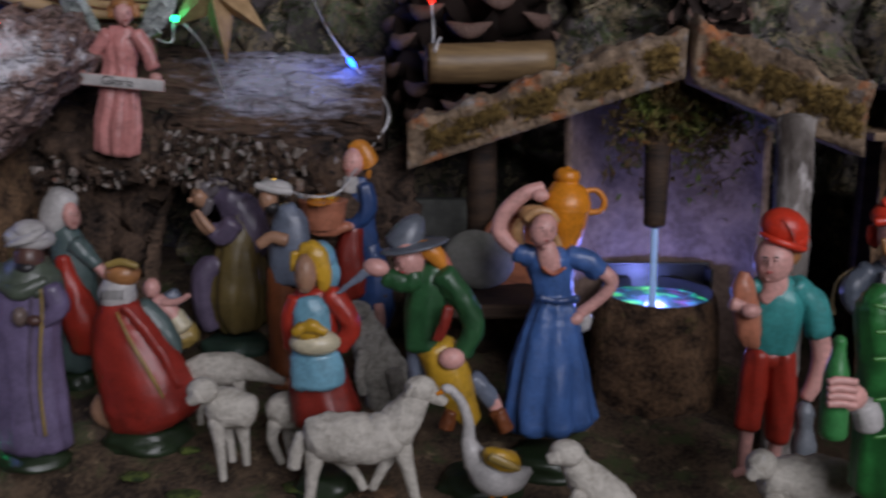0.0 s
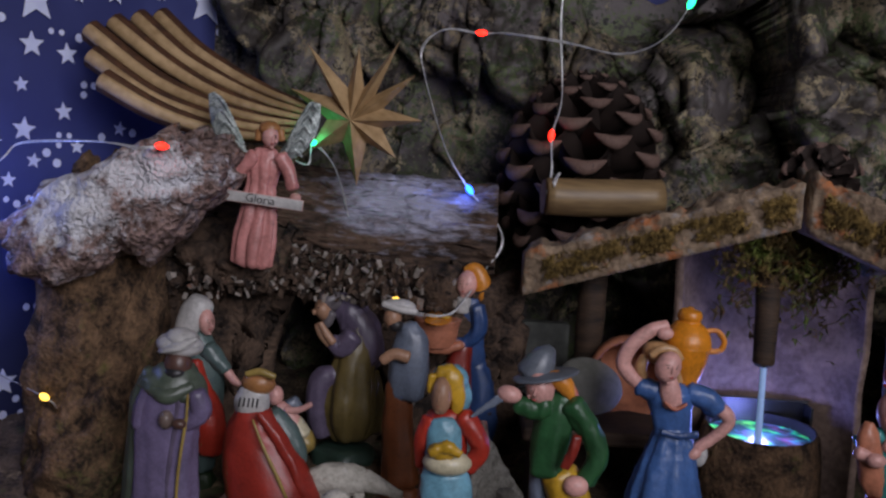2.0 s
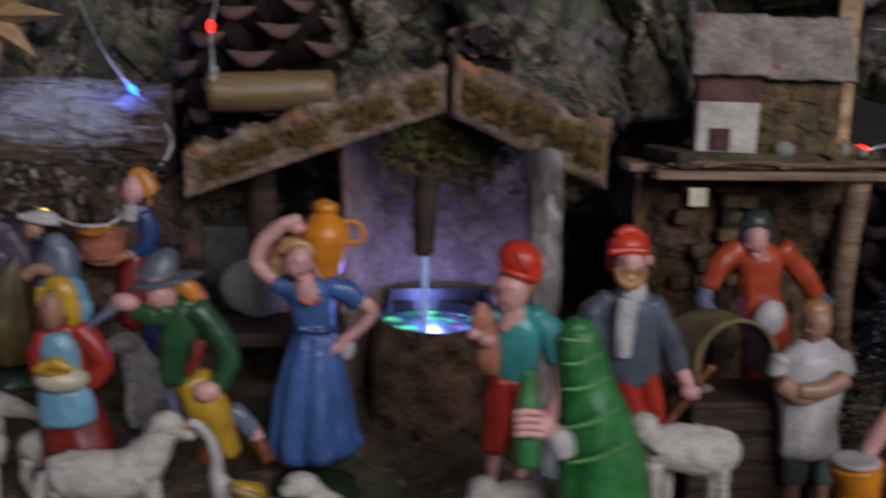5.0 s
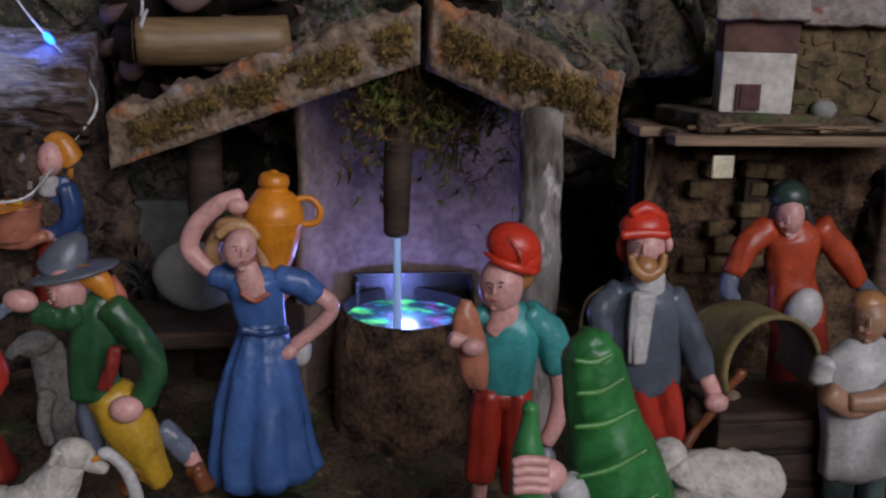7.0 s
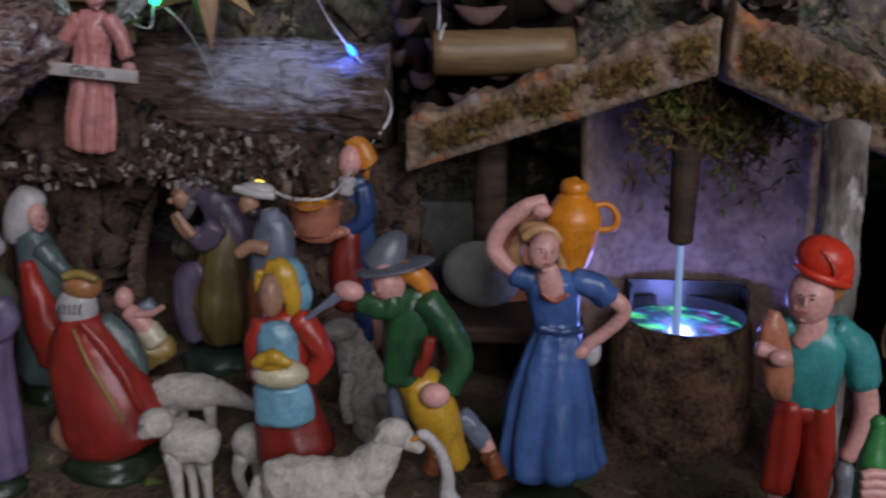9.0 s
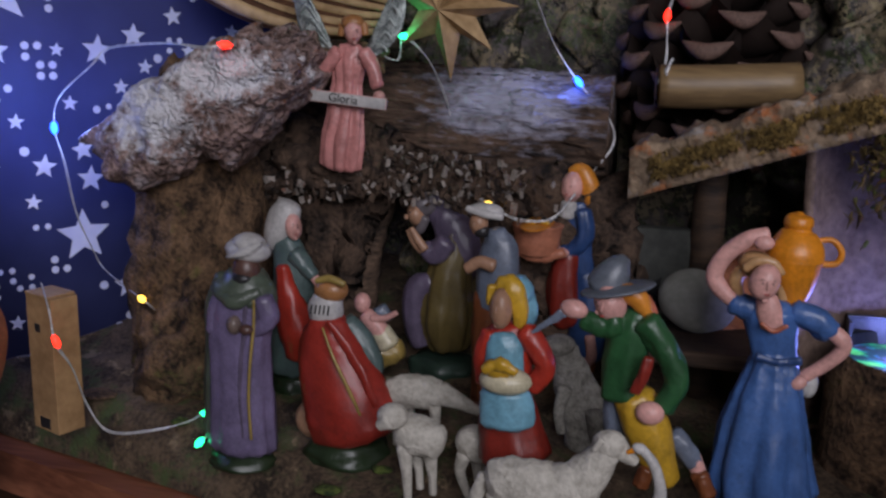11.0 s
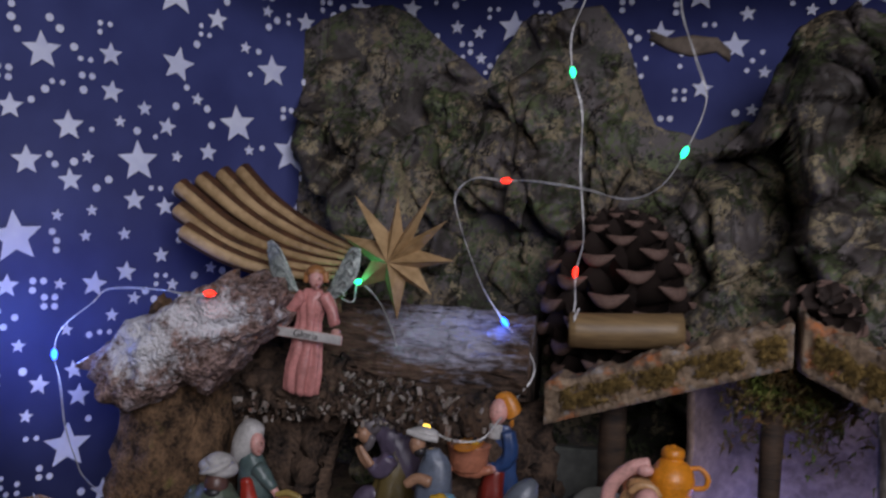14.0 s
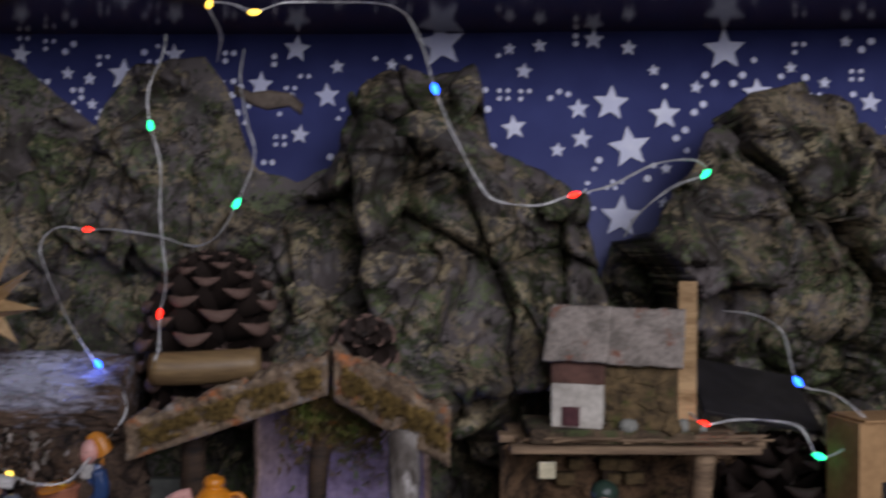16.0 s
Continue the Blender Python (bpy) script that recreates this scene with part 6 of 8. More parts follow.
f.limb("teal_grey", [(0.2602, 0.3450, 0.0605, 0.0057), (0.2612, 0.3450, 0.0464, 0.0050)], 0.9)
f.limb("tan", [(0.2481, 0.3450, 0.0468, 0.0031), (0.2484, 0.3450, 0.0326, 0.0026), (0.2450, 0.3410, 0.0322, 0.0029)], 0.85)
f.limb("tan", [(0.2612, 0.3450, 0.0464, 0.0031), (0.2622, 0.3450, 0.0322, 0.0027), (0.2586, 0.3410, 0.0317, 0.0029)], 0.85)
f.done("man_figurine", "painted figurine in a white smock with folded arms", "figurine", "crib figurines")

f = Figure()
f.base("moss", 0.2918, 0.3180, 0.0312, 0.0182)
f.limb("skin", [(0.2601, 0.3140, 0.0713, 0.0033), (0.2654, 0.3140, 0.0814, 0.0037), (0.2723, 0.3140, 0.0918, 0.0043), (0.2773, 0.3140, 0.0977, 0.0048)], 0.9)
f.limb("rose", [(0.2777, 0.3180, 0.0962, 0.0066), (0.2844, 0.3180, 0.0984, 0.0101), (0.2927, 0.3180, 0.0890, 0.0111), (0.2925, 0.3180, 0.0725, 0.0121)], 0.7)
f.limb("rose", [(0.2898, 0.3180, 0.0749, 0.0107), (0.2895, 0.3180, 0.0582, 0.0148), (0.2915, 0.3180, 0.0337, 0.0178)], 0.7, folds=9, amp=0.06)
f.ball("skin", 0.2820, 0.3160, 0.1110, 0.0061, 0.0062, 0.0078)
f.ball("hair", 0.2866, 0.3200, 0.1133, 0.0075, 0.0067, 0.0075)
f.limb("orange", [(0.2552, 0.3100, 0.0583, 0.0078), (0.2541, 0.3100, 0.0642, 0.0093), (0.2530, 0.3100, 0.0695, 0.0102)], 1, seg=28, cap=0.05)
f.limb("orange", [(0.2571, 0.3100, 0.0405, 0.0062), (0.2552, 0.3100, 0.0583, 0.0081)], 1, seg=28)
f.limb("white", [(0.2529, 0.3100, 0.0702, 0.0089), (0.2528, 0.3100, 0.0714, 0.0089)], 1, seg=28, cap=0.05)
f.done("woman_figurine", "painted figurine bending over an orange bucket", "figurine", "crib figurines")

f = Figure()
f.base("moss", 0.0181, 0.3660, 0.0526, 0.0182)
f.limb("grey", [(-0.0150, 0.3680, 0.1300, 0.0078), (-0.0128, 0.3680, 0.1345, 0.0068), (-0.0105, 0.3685, 0.1385, 0.0050), (-0.0085, 0.3690, 0.1412, 0.0026)], 0.9)
f.ball("grey", -0.0103, 0.3655, 0.1306, 0.0142, 0.0120, 0.0017, turn=-12)
f.ball("skin", -0.0124, 0.3630, 0.1255, 0.0059, 0.0059, 0.0072, turn=-24)
f.ball("lash", -0.0164, 0.3587, 0.1254, 0.00050, 0.00030, 0.00038)
f.limb("lash", [(-0.0173, 0.3588, 0.1264, 0.0002), (-0.0165, 0.3588, 0.1266, 0.0003), (-0.0156, 0.3588, 0.1264, 0.0002)], 0.6)
f.ball("skin", -0.0166, 0.3606, 0.1224, 0.0011, 0.0005, 0.0010)
f.ball("lash", -0.0130, 0.3576, 0.1257, 0.00050, 0.00030, 0.00038)
f.limb("lash", [(-0.0138, 0.3577, 0.1267, 0.0002), (-0.0130, 0.3577, 0.1269, 0.0002), (-0.0122, 0.3577, 0.1267, 0.0002)], 0.6)
f.ball("skin", -0.0126, 0.3592, 0.1228, 0.0011, 0.0005, 0.0010)
f.limb("skin", [(-0.0147, 0.3577, 0.1265, 0.0004), (-0.0150, 0.3574, 0.1248, 0.0004), (-0.0150, 0.3574, 0.1238, 0.0006)], 0.9)
f.limb("lips", [(-0.0157, 0.3591, 0.1214, 0.0003), (-0.0146, 0.3589, 0.1214, 0.0005), (-0.0135, 0.3591, 0.1214, 0.0003)], 0.7)
f.ball("skin", -0.0145, 0.3619, 0.1185, 0.0015, 0.0009, 0.0010)
f.limb("ginger", [(-0.0095, 0.3640, 0.1295, 0.0032), (-0.0041, 0.3640, 0.1290, 0.0041), (-0.0004, 0.3640, 0.1247, 0.0032), (0.0011, 0.3640, 0.1212, 0.0014)], 0.9)
f.limb("terracotta", [(-0.0006, 0.3690, 0.1270, 0.0023), (0.0023, 0.3690, 0.1218, 0.0023), (0.0033, 0.3690, 0.1164, 0.0014)], 0.9)
f.limb("green", [(-0.0025, 0.3660, 0.1225, 0.0045), (-0.0037, 0.3660, 0.1172, 0.0077), (-0.0056, 0.3660, 0.1066, 0.0082), (-0.0065, 0.3660, 0.0971, 0.0078), (-0.0059, 0.3660, 0.0895, 0.0083)], 0.75, folds=5, amp=0.05)
f.limb("green", [(0.0010, 0.3620, 0.1199, 0.0054), (0.0070, 0.3620, 0.1125, 0.0050), (0.0118, 0.3620, 0.1042, 0.0048), (0.0129, 0.3620, 0.0967, 0.0045), (0.0090, 0.3620, 0.0877, 0.0043)], 0.95, folds=5, amp=0.04)
f.ball("skin", 0.0046, 0.3580, 0.0867, 0.0054, 0.0040, 0.0045)
f.limb("green", [(-0.0089, 0.3620, 0.1189, 0.0045), (-0.0152, 0.3620, 0.1165, 0.0043), (-0.0206, 0.3620, 0.1192, 0.0036)], 0.95)
f.ball("skin", -0.0251, 0.3590, 0.1232, 0.0053, 0.0036, 0.0036, turn=10)
f.limb("greyblue", [(-0.0287, 0.3580, 0.1216, 0.0018), (-0.0344, 0.3580, 0.1174, 0.0016), (-0.0401, 0.3580, 0.1128, 0.0007)], 0.5)
f.limb("darkred", [(0.0033, 0.3530, 0.1091, 0.0020), (0.0017, 0.3530, 0.1025, 0.0024), (-0.0008, 0.3530, 0.0958, 0.0018)], 0.8)
f.limb("yellow", [(-0.0018, 0.3660, 0.0895, 0.0078), (0.0021, 0.3660, 0.0814, 0.0088), (0.0060, 0.3660, 0.0718, 0.0083), (0.0099, 0.3660, 0.0636, 0.0060), (0.0133, 0.3660, 0.0575, 0.0042)], 0.9, folds=5, amp=0.05)
f.limb("greyblue", [(-0.0095, 0.3700, 0.0910, 0.0037), (-0.0096, 0.3700, 0.0814, 0.0040), (-0.0087, 0.3700, 0.0692, 0.0037), (-0.0076, 0.3700, 0.0619, 0.0028)], 0.9)
f.limb("greyblue", [(0.0132, 0.3700, 0.0742, 0.0047), (0.0181, 0.3700, 0.0693, 0.0042), (0.0224, 0.3700, 0.0644, 0.0035)], 0.9)
f.limb("skin", [(0.0210, 0.3700, 0.0664, 0.0035), (0.0245, 0.3700, 0.0595, 0.0028)], 0.9)
f.limb("rust", [(0.0242, 0.3680, 0.0609, 0.0035), (0.0277, 0.3680, 0.0530, 0.0035)], 0.9)
f.limb("rust", [(0.0050, 0.3620, 0.0628, 0.0028), (0.0028, 0.3620, 0.0561, 0.0032)], 0.9)
f.done("man_figurine", "painted figurine in grey hat, green jacket, yellow breeches", "figurine", "crib figurines")

f = Figure()
f.base("moss", -0.0459, 0.3660, 0.0585, 0.0144)
f.ball("lightblue", -0.0494, 0.3700, 0.1248, 0.0078, 0.0073, 0.0069)
f.limb("lightblue", [(-0.0458, 0.3700, 0.1239, 0.0037), (-0.0439, 0.3700, 0.1169, 0.0034), (-0.0448, 0.3700, 0.1098, 0.0018)], 0.9)
f.limb("yellow", [(-0.0545, 0.3650, 0.1288, 0.0032), (-0.0500, 0.3650, 0.1270, 0.0050), (-0.0468, 0.3650, 0.1194, 0.0036), (-0.0463, 0.3650, 0.1124, 0.0020)], 0.9)
f.ball("tan", -0.0529, 0.3620, 0.1199, 0.0045, 0.0056, 0.0081)
f.ball("lash", -0.0553, 0.3576, 0.1207, 0.00037, 0.00015, 0.00028)
f.limb("lash", [(-0.0560, 0.3579, 0.1218, 0.0001), (-0.0553, 0.3579, 0.1220, 0.0002), (-0.0547, 0.3579, 0.1219, 0.0001)], 0.6)
f.ball("tan", -0.0556, 0.3589, 0.1177, 0.0009, 0.0004, 0.0008)
f.ball("lash", -0.0523, 0.3569, 0.1209, 0.00037, 0.00015, 0.00028)
f.limb("lash", [(-0.0530, 0.3571, 0.1221, 0.0001), (-0.0523, 0.3571, 0.1222, 0.0002), (-0.0517, 0.3571, 0.1221, 0.0001)], 0.6)
f.ball("tan", -0.0522, 0.3580, 0.1179, 0.0009, 0.0004, 0.0008)
f.limb("tan", [(-0.0538, 0.3569, 0.1218, 0.0003), (-0.0539, 0.3565, 0.1201, 0.0004), (-0.0539, 0.3564, 0.1190, 0.0004)], 0.9)
f.limb("lips", [(-0.0547, 0.3577, 0.1165, 0.0002), (-0.0538, 0.3575, 0.1164, 0.0004), (-0.0529, 0.3577, 0.1165, 0.0002)], 0.7)
f.ball("tan", -0.0540, 0.3595, 0.1136, 0.0012, 0.0007, 0.0008)
f.limb("yellow", [(-0.0572, 0.3630, 0.1279, 0.0018), (-0.0574, 0.3630, 0.1210, 0.0016)], 0.9)
f.limb("red", [(-0.0509, 0.3660, 0.1119, 0.0068), (-0.0509, 0.3660, 0.1062, 0.0096), (-0.0509, 0.3660, 0.0968, 0.0100), (-0.0504, 0.3660, 0.0862, 0.0096)], 0.68, folds=5, amp=0.03)
f.limb("lightblue", [(-0.0514, 0.3600, 0.1099, 0.0049), (-0.0509, 0.3600, 0.1046, 0.0072), (-0.0504, 0.3600, 0.0964, 0.0076), (-0.0500, 0.3600, 0.0871, 0.0090)], 0.55)
f.limb("red", [(-0.0570, 0.3630, 0.1094, 0.0038), (-0.0597, 0.3630, 0.1001, 0.0038), (-0.0588, 0.3630, 0.0902, 0.0034)], 0.95)
f.limb("red", [(-0.0431, 0.3630, 0.1114, 0.0045), (-0.0371, 0.3630, 0.1035, 0.0045), (-0.0353, 0.3630, 0.0974, 0.0041), (-0.0402, 0.3630, 0.0894, 0.0034)], 0.95)
f.ball("cream", -0.0487, 0.3540, 0.0943, 0.0102, 0.0070, 0.0053)
f.ball("yellow", -0.0507, 0.3510, 0.0999, 0.0061, 0.0040, 0.0039)
f.limb("yellow", [(-0.0555, 0.3470, 0.1002, 0.0017), (-0.0495, 0.3470, 0.1030, 0.0022), (-0.0439, 0.3470, 0.1003, 0.0017)], 0.9)
f.limb("lightblue", [(-0.0494, 0.3580, 0.0883, 0.0099), (-0.0487, 0.3580, 0.0813, 0.0108), (-0.0484, 0.3580, 0.0757, 0.0104)], 0.55, folds=5, amp=0.05)
f.limb("darkred", [(-0.0499, 0.3660, 0.0862, 0.0092), (-0.0485, 0.3660, 0.0730, 0.0120), (-0.0462, 0.3660, 0.0598, 0.0143)], 0.75, folds=9, amp=0.06)
f.done("woman_figurine", "painted figurine in light blue scarf and apron with a tray", "figurine", "crib figurines")

f = Figure()
f.base("rust", -0.0382, 0.4870, 0.0563, 0.0122)
f.ball("skin", -0.0445, 0.4840, 0.1501, 0.0056, 0.0053, 0.0077, turn=6)
f.ball("lash", -0.0479, 0.4800, 0.1506, 0.00050, 0.00030, 0.00038)
f.limb("lash", [(-0.0487, 0.4802, 0.1518, 0.0002), (-0.0479, 0.4802, 0.1519, 0.0002), (-0.0471, 0.4802, 0.1518, 0.0002)], 0.6)
f.ball("skin", -0.0482, 0.4812, 0.1478, 0.0011, 0.0005, 0.0010)
f.ball("lash", -0.0444, 0.4790, 0.1508, 0.00050, 0.00030, 0.00038)
f.limb("lash", [(-0.0452, 0.4792, 0.1519, 0.0002), (-0.0444, 0.4792, 0.1521, 0.0002), (-0.0435, 0.4792, 0.1520, 0.0002)], 0.6)
f.ball("skin", -0.0441, 0.4800, 0.1480, 0.0011, 0.0005, 0.0010)
f.limb("skin", [(-0.0461, 0.4791, 0.1517, 0.0004), (-0.0463, 0.4787, 0.1499, 0.0004), (-0.0464, 0.4786, 0.1488, 0.0006)], 0.9)
f.limb("lips", [(-0.0472, 0.4800, 0.1465, 0.0003), (-0.0461, 0.4798, 0.1465, 0.0005), (-0.0450, 0.4800, 0.1465, 0.0003)], 0.7)
f.ball("skin", -0.0462, 0.4817, 0.1439, 0.0014, 0.0009, 0.0010)
f.limb("ginger", [(-0.0458, 0.4860, 0.1567, 0.0027), (-0.0405, 0.4860, 0.1577, 0.0041), (-0.0366, 0.4860, 0.1512, 0.0050), (-0.0345, 0.4860, 0.1434, 0.0041), (-0.0320, 0.4860, 0.1369, 0.0012)], 0.9)
f.limb("white", [(-0.0456, 0.4840, 0.1418, 0.0041), (-0.0461, 0.4840, 0.1352, 0.0044)], 0.8)
f.limb("navy", [(-0.0422, 0.4870, 0.1414, 0.0053), (-0.0415, 0.4870, 0.1318, 0.0074), (-0.0402, 0.4870, 0.1197, 0.0072), (-0.0383, 0.4870, 0.1044, 0.0072)], 0.75)
f.limb("navy", [(-0.0384, 0.4820, 0.1386, 0.0044), (-0.0366, 0.4820, 0.1267, 0.0047), (-0.0430, 0.4820, 0.1182, 0.0038), (-0.0489, 0.4820, 0.1175, 0.0033)], 0.9)
f.ball("skin", -0.0487, 0.4780, 0.1177, 0.0053, 0.0037, 0.0029)
f.limb("bread", [(-0.0588, 0.4730, 0.1175, 0.0093), (-0.0589, 0.4730, 0.1222, 0.0110), (-0.0589, 0.4730, 0.1281, 0.0119), (-0.0589, 0.4730, 0.1322, 0.0130)], 0.9, seg=28, cap=0.05)
f.ball("orange", -0.0589, 0.4730, 0.1325, 0.0078, 0.0217, 0.0009)
f.ball("yellow", -0.0613, 0.4670, 0.1341, 0.0026, 0.0017, 0.0011)
f.ball("yellow", -0.0551, 0.4680, 0.1340, 0.0026, 0.0017, 0.0011)
f.ball("yellow", -0.0582, 0.4720, 0.1335, 0.0026, 0.0017, 0.0012)
f.limb("bread", [(-0.0696, 0.4710, 0.1195, 0.0026), (-0.0584, 0.4710, 0.1161, 0.0029), (-0.0454, 0.4710, 0.1192, 0.0026)], 1)
f.limb("tin", [(-0.0717, 0.4750, 0.1335, 0.0006), (-0.0631, 0.4750, 0.1318, 0.0006), (-0.0530, 0.4750, 0.1337, 0.0006), (-0.0458, 0.4750, 0.1426, 0.0006)], 1)
f.limb("darkred", [(-0.0442, 0.4830, 0.1168, 0.0053), (-0.0465, 0.4830, 0.1022, 0.0077), (-0.0452, 0.4830, 0.0869, 0.0084), (-0.0428, 0.4830, 0.0808, 0.0066)], 0.8, folds=6, amp=0.06)
f.limb("navy", [(-0.0371, 0.4870, 0.1060, 0.0066), (-0.0340, 0.4870, 0.0922, 0.0084), (-0.0326, 0.4870, 0.0767, 0.0103), (-0.0337, 0.4870, 0.0642, 0.0091)], 0.8, folds=7, amp=0.06)
f.limb("skin", [(-0.0313, 0.4790, 0.0759, 0.0027), (-0.0300, 0.4790, 0.0652, 0.0027), (-0.0335, 0.4790, 0.0611, 0.0024)], 0.9)
f.done("woman_figurine", "painted figurine in blue dress with orange hair, carrying a basket", "figurine", "crib figurines")

f = Figure()
f.base("moss", -0.1734, 0.3830, 0.0357, 0.0154)
f.ball("white", -0.1686, 0.3830, 0.1292, 0.0105, 0.0076, 0.0056, turn=4)
f.ball("white", -0.1672, 0.3820, 0.1322, 0.0078, 0.0070, 0.0046, turn=8, rough=0.10)
for k in range(7):
    f.limb("white", [(-0.1770 + 0.0004 * k, 0.3795, 0.1262 + 0.0009 * k, 0.0006), (-0.1730 + 0.0012 * k, 0.3745 + 0.0003 * k, 0.1276 + 0.0008 * k, 0.0009), (-0.1660 + 0.0010 * k, 0.3742 + 0.0003 * k, 0.1292 + 0.0007 * k, 0.0009), (-0.1590 - 0.0002 * k, 0.3795, 0.1302 + 0.0006 * k, 0.0006)], 0.8, seg=10)
f.ball("brown_skin", -0.1686, 0.3810, 0.1206, 0.0061, 0.0061, 0.0075)
f.ball("dark", -0.1690, 0.3780, 0.1175, 0.0051, 0.0040, 0.0037)
f.limb("mosscloth", [(-0.1699, 0.3830, 0.1184, 0.0094), (-0.1701, 0.3830, 0.1136, 0.0136), (-0.1707, 0.3830, 0.1090, 0.0150)], 0.75, folds=7, amp=0.05)
f.limb("purple", [(-0.1706, 0.3830, 0.1112, 0.0136), (-0.1724, 0.3830, 0.1003, 0.0146), (-0.1733, 0.3830, 0.0881, 0.0142), (-0.1734, 0.3830, 0.0733, 0.0138), (-0.1730, 0.3830, 0.0584, 0.0143), (-0.1733, 0.3830, 0.0395, 0.0159)], 0.68, steps=6, seg=40, folds=8, amp=0.06)
f.limb("mosscloth", [(-0.1790, 0.3840, 0.1150, 0.0060), (-0.1838, 0.3850, 0.1020, 0.0062), (-0.1856, 0.3860, 0.0850, 0.0062), (-0.1862, 0.3860, 0.0640, 0.0066), (-0.1860, 0.3860, 0.0420, 0.0072)], 0.9, folds=4, amp=0.08)
f.limb("mosscloth", [(-0.1790, 0.3770, 0.1120, 0.0028), (-0.1706, 0.3728, 0.1085, 0.0034), (-0.1610, 0.3770, 0.1125, 0.0028)], 0.9)
f.limb("gold", [(-0.1617, 0.3735, 0.1098, 0.0005), (-0.1621, 0.3735, 0.0984, 0.0007), (-0.1641, 0.3735, 0.0817, 0.0007), (-0.1652, 0.3735, 0.0647, 0.0007), (-0.1644, 0.3735, 0.0464, 0.0007)], 0.6)
f.limb("mauve", [(-0.1658, 0.3735, 0.1098, 0.0007), (-0.1662, 0.3735, 0.0984, 0.0009), (-0.1682, 0.3735, 0.0817, 0.0009), (-0.1693, 0.3735, 0.0647, 0.0009), (-0.1686, 0.3735, 0.0464, 0.0009)], 0.6)
f.limb("purple", [(-0.1778, 0.3800, 0.1095, 0.0051), (-0.1821, 0.3800, 0.1011, 0.0051), (-0.1831, 0.3800, 0.0926, 0.0047)], 0.9)
f.limb("sashbrown", [(-0.1837, 0.3780, 0.0926, 0.0012), (-0.1787, 0.3780, 0.0916, 0.0012)], 0.9)
f.limb("purple", [(-0.1589, 0.3770, 0.1098, 0.0046), (-0.1569, 0.3770, 0.1010, 0.0046), (-0.1639, 0.3770, 0.0954, 0.0037)], 0.9)
f.ball("brown_skin", -0.1644, 0.3710, 0.0973, 0.0032, 0.0025, 0.0023)
f.ball("sashbrown", -0.1702, 0.3720, 0.0984, 0.0032, 0.0035, 0.0046)
f.done("king_figurine", "painted king figurine in purple robe and white turban", "figurine", "crib figurines")

f = Figure()
f.base("moss", -0.1289, 0.3980, 0.0433, 0.0200)
f.ball("hair", -0.1366, 0.3980, 0.1107, 0.0078, 0.0062, 0.0059)
f.limb("gold", [(-0.1410, 0.3920, 0.1157, 0.0014), (-0.1348, 0.3920, 0.1172, 0.0017), (-0.1282, 0.3920, 0.1153, 0.0014)], 0.9)
f.limb("white", [(-0.1382, 0.3980, 0.1067, 0.0069), (-0.1393, 0.3980, 0.1011, 0.0081), (-0.1404, 0.3980, 0.0961, 0.0064)], 0.8, folds=7, amp=0.04)
f.limb("cloakred", [(-0.1379, 0.3980, 0.0971, 0.0088), (-0.1372, 0.3980, 0.0872, 0.0143), (-0.1343, 0.3980, 0.0744, 0.0178), (-0.1290, 0.3980, 0.0603, 0.0204), (-0.1243, 0.3980, 0.0473, 0.0210)], 0.75, steps=6, seg=32, folds=5, amp=0.04)
f.limb("gold", [(-0.1362, 0.3868, 0.0965, 0.0005), (-0.1300, 0.3835, 0.0850, 0.0007), (-0.1222, 0.3832, 0.0700, 0.0008), (-0.1165, 0.3850, 0.0560, 0.0007)], 0.8, seg=10)
for k in range(5):
    f.limb("dark", [(-0.1432 + 0.0020 * k, 0.3918, 0.1048, 0.0004), (-0.1436 + 0.0020 * k, 0.3912, 0.1010, 0.0004)], 0.8, seg=8)
f.limb("cloakred", [(-0.1342, 0.3880, 0.0991, 0.0012), (-0.1272, 0.3880, 0.0905, 0.0019), (-0.1184, 0.3880, 0.0768, 0.0022), (-0.1120, 0.3880, 0.0630, 0.0019)], 0.6)
f.limb("teal_grey", [(-0.1310, 0.4010, 0.0952, 0.0054), (-0.1233, 0.4010, 0.0863, 0.0060), (-0.1178, 0.4010, 0.0768, 0.0050), (-0.1192, 0.4010, 0.0696, 0.0035)], 0.9)
f.limb("tan", [(-0.1460, 0.4000, 0.0542, 0.0055), (-0.1486, 0.4000, 0.0477, 0.0065), (-0.1448, 0.4000, 0.0424, 0.0050)], 0.9)
f.done("king_figurine", "painted kneeling king figurine in a red cloak, white collar", "figurine", "crib figurines")

f = Figure()
f.base("moss", -0.1758, 0.4400, 0.0538, 0.0109)
f.limb("white", [(-0.1754, 0.4400, 0.1388, 0.0064), (-0.1783, 0.4400, 0.1328, 0.0080), (-0.1817, 0.4400, 0.1252, 0.0070), (-0.1851, 0.4400, 0.1186, 0.0043)], 0.9, folds=5, amp=0.05)
f.ball("skin", -0.1721, 0.4370, 0.1294, 0.0040, 0.0049, 0.0069, turn=-8)
f.ball("lash", -0.1702, 0.4325, 0.1300, 0.00037, 0.00015, 0.00028)
f.limb("lash", [(-0.1708, 0.4327, 0.1310, 0.0001), (-0.1703, 0.4327, 0.1311, 0.0002), (-0.1697, 0.4327, 0.1310, 0.0001)], 0.6)
f.ball("skin", -0.1707, 0.4333, 0.1275, 0.0008, 0.0004, 0.0007)
f.ball("lash", -0.1681, 0.4334, 0.1298, 0.00037, 0.00015, 0.00028)
f.limb("lash", [(-0.1687, 0.4336, 0.1308, 0.0001), (-0.1681, 0.4336, 0.1310, 0.0002), (-0.1675, 0.4336, 0.1308, 0.0001)], 0.6)
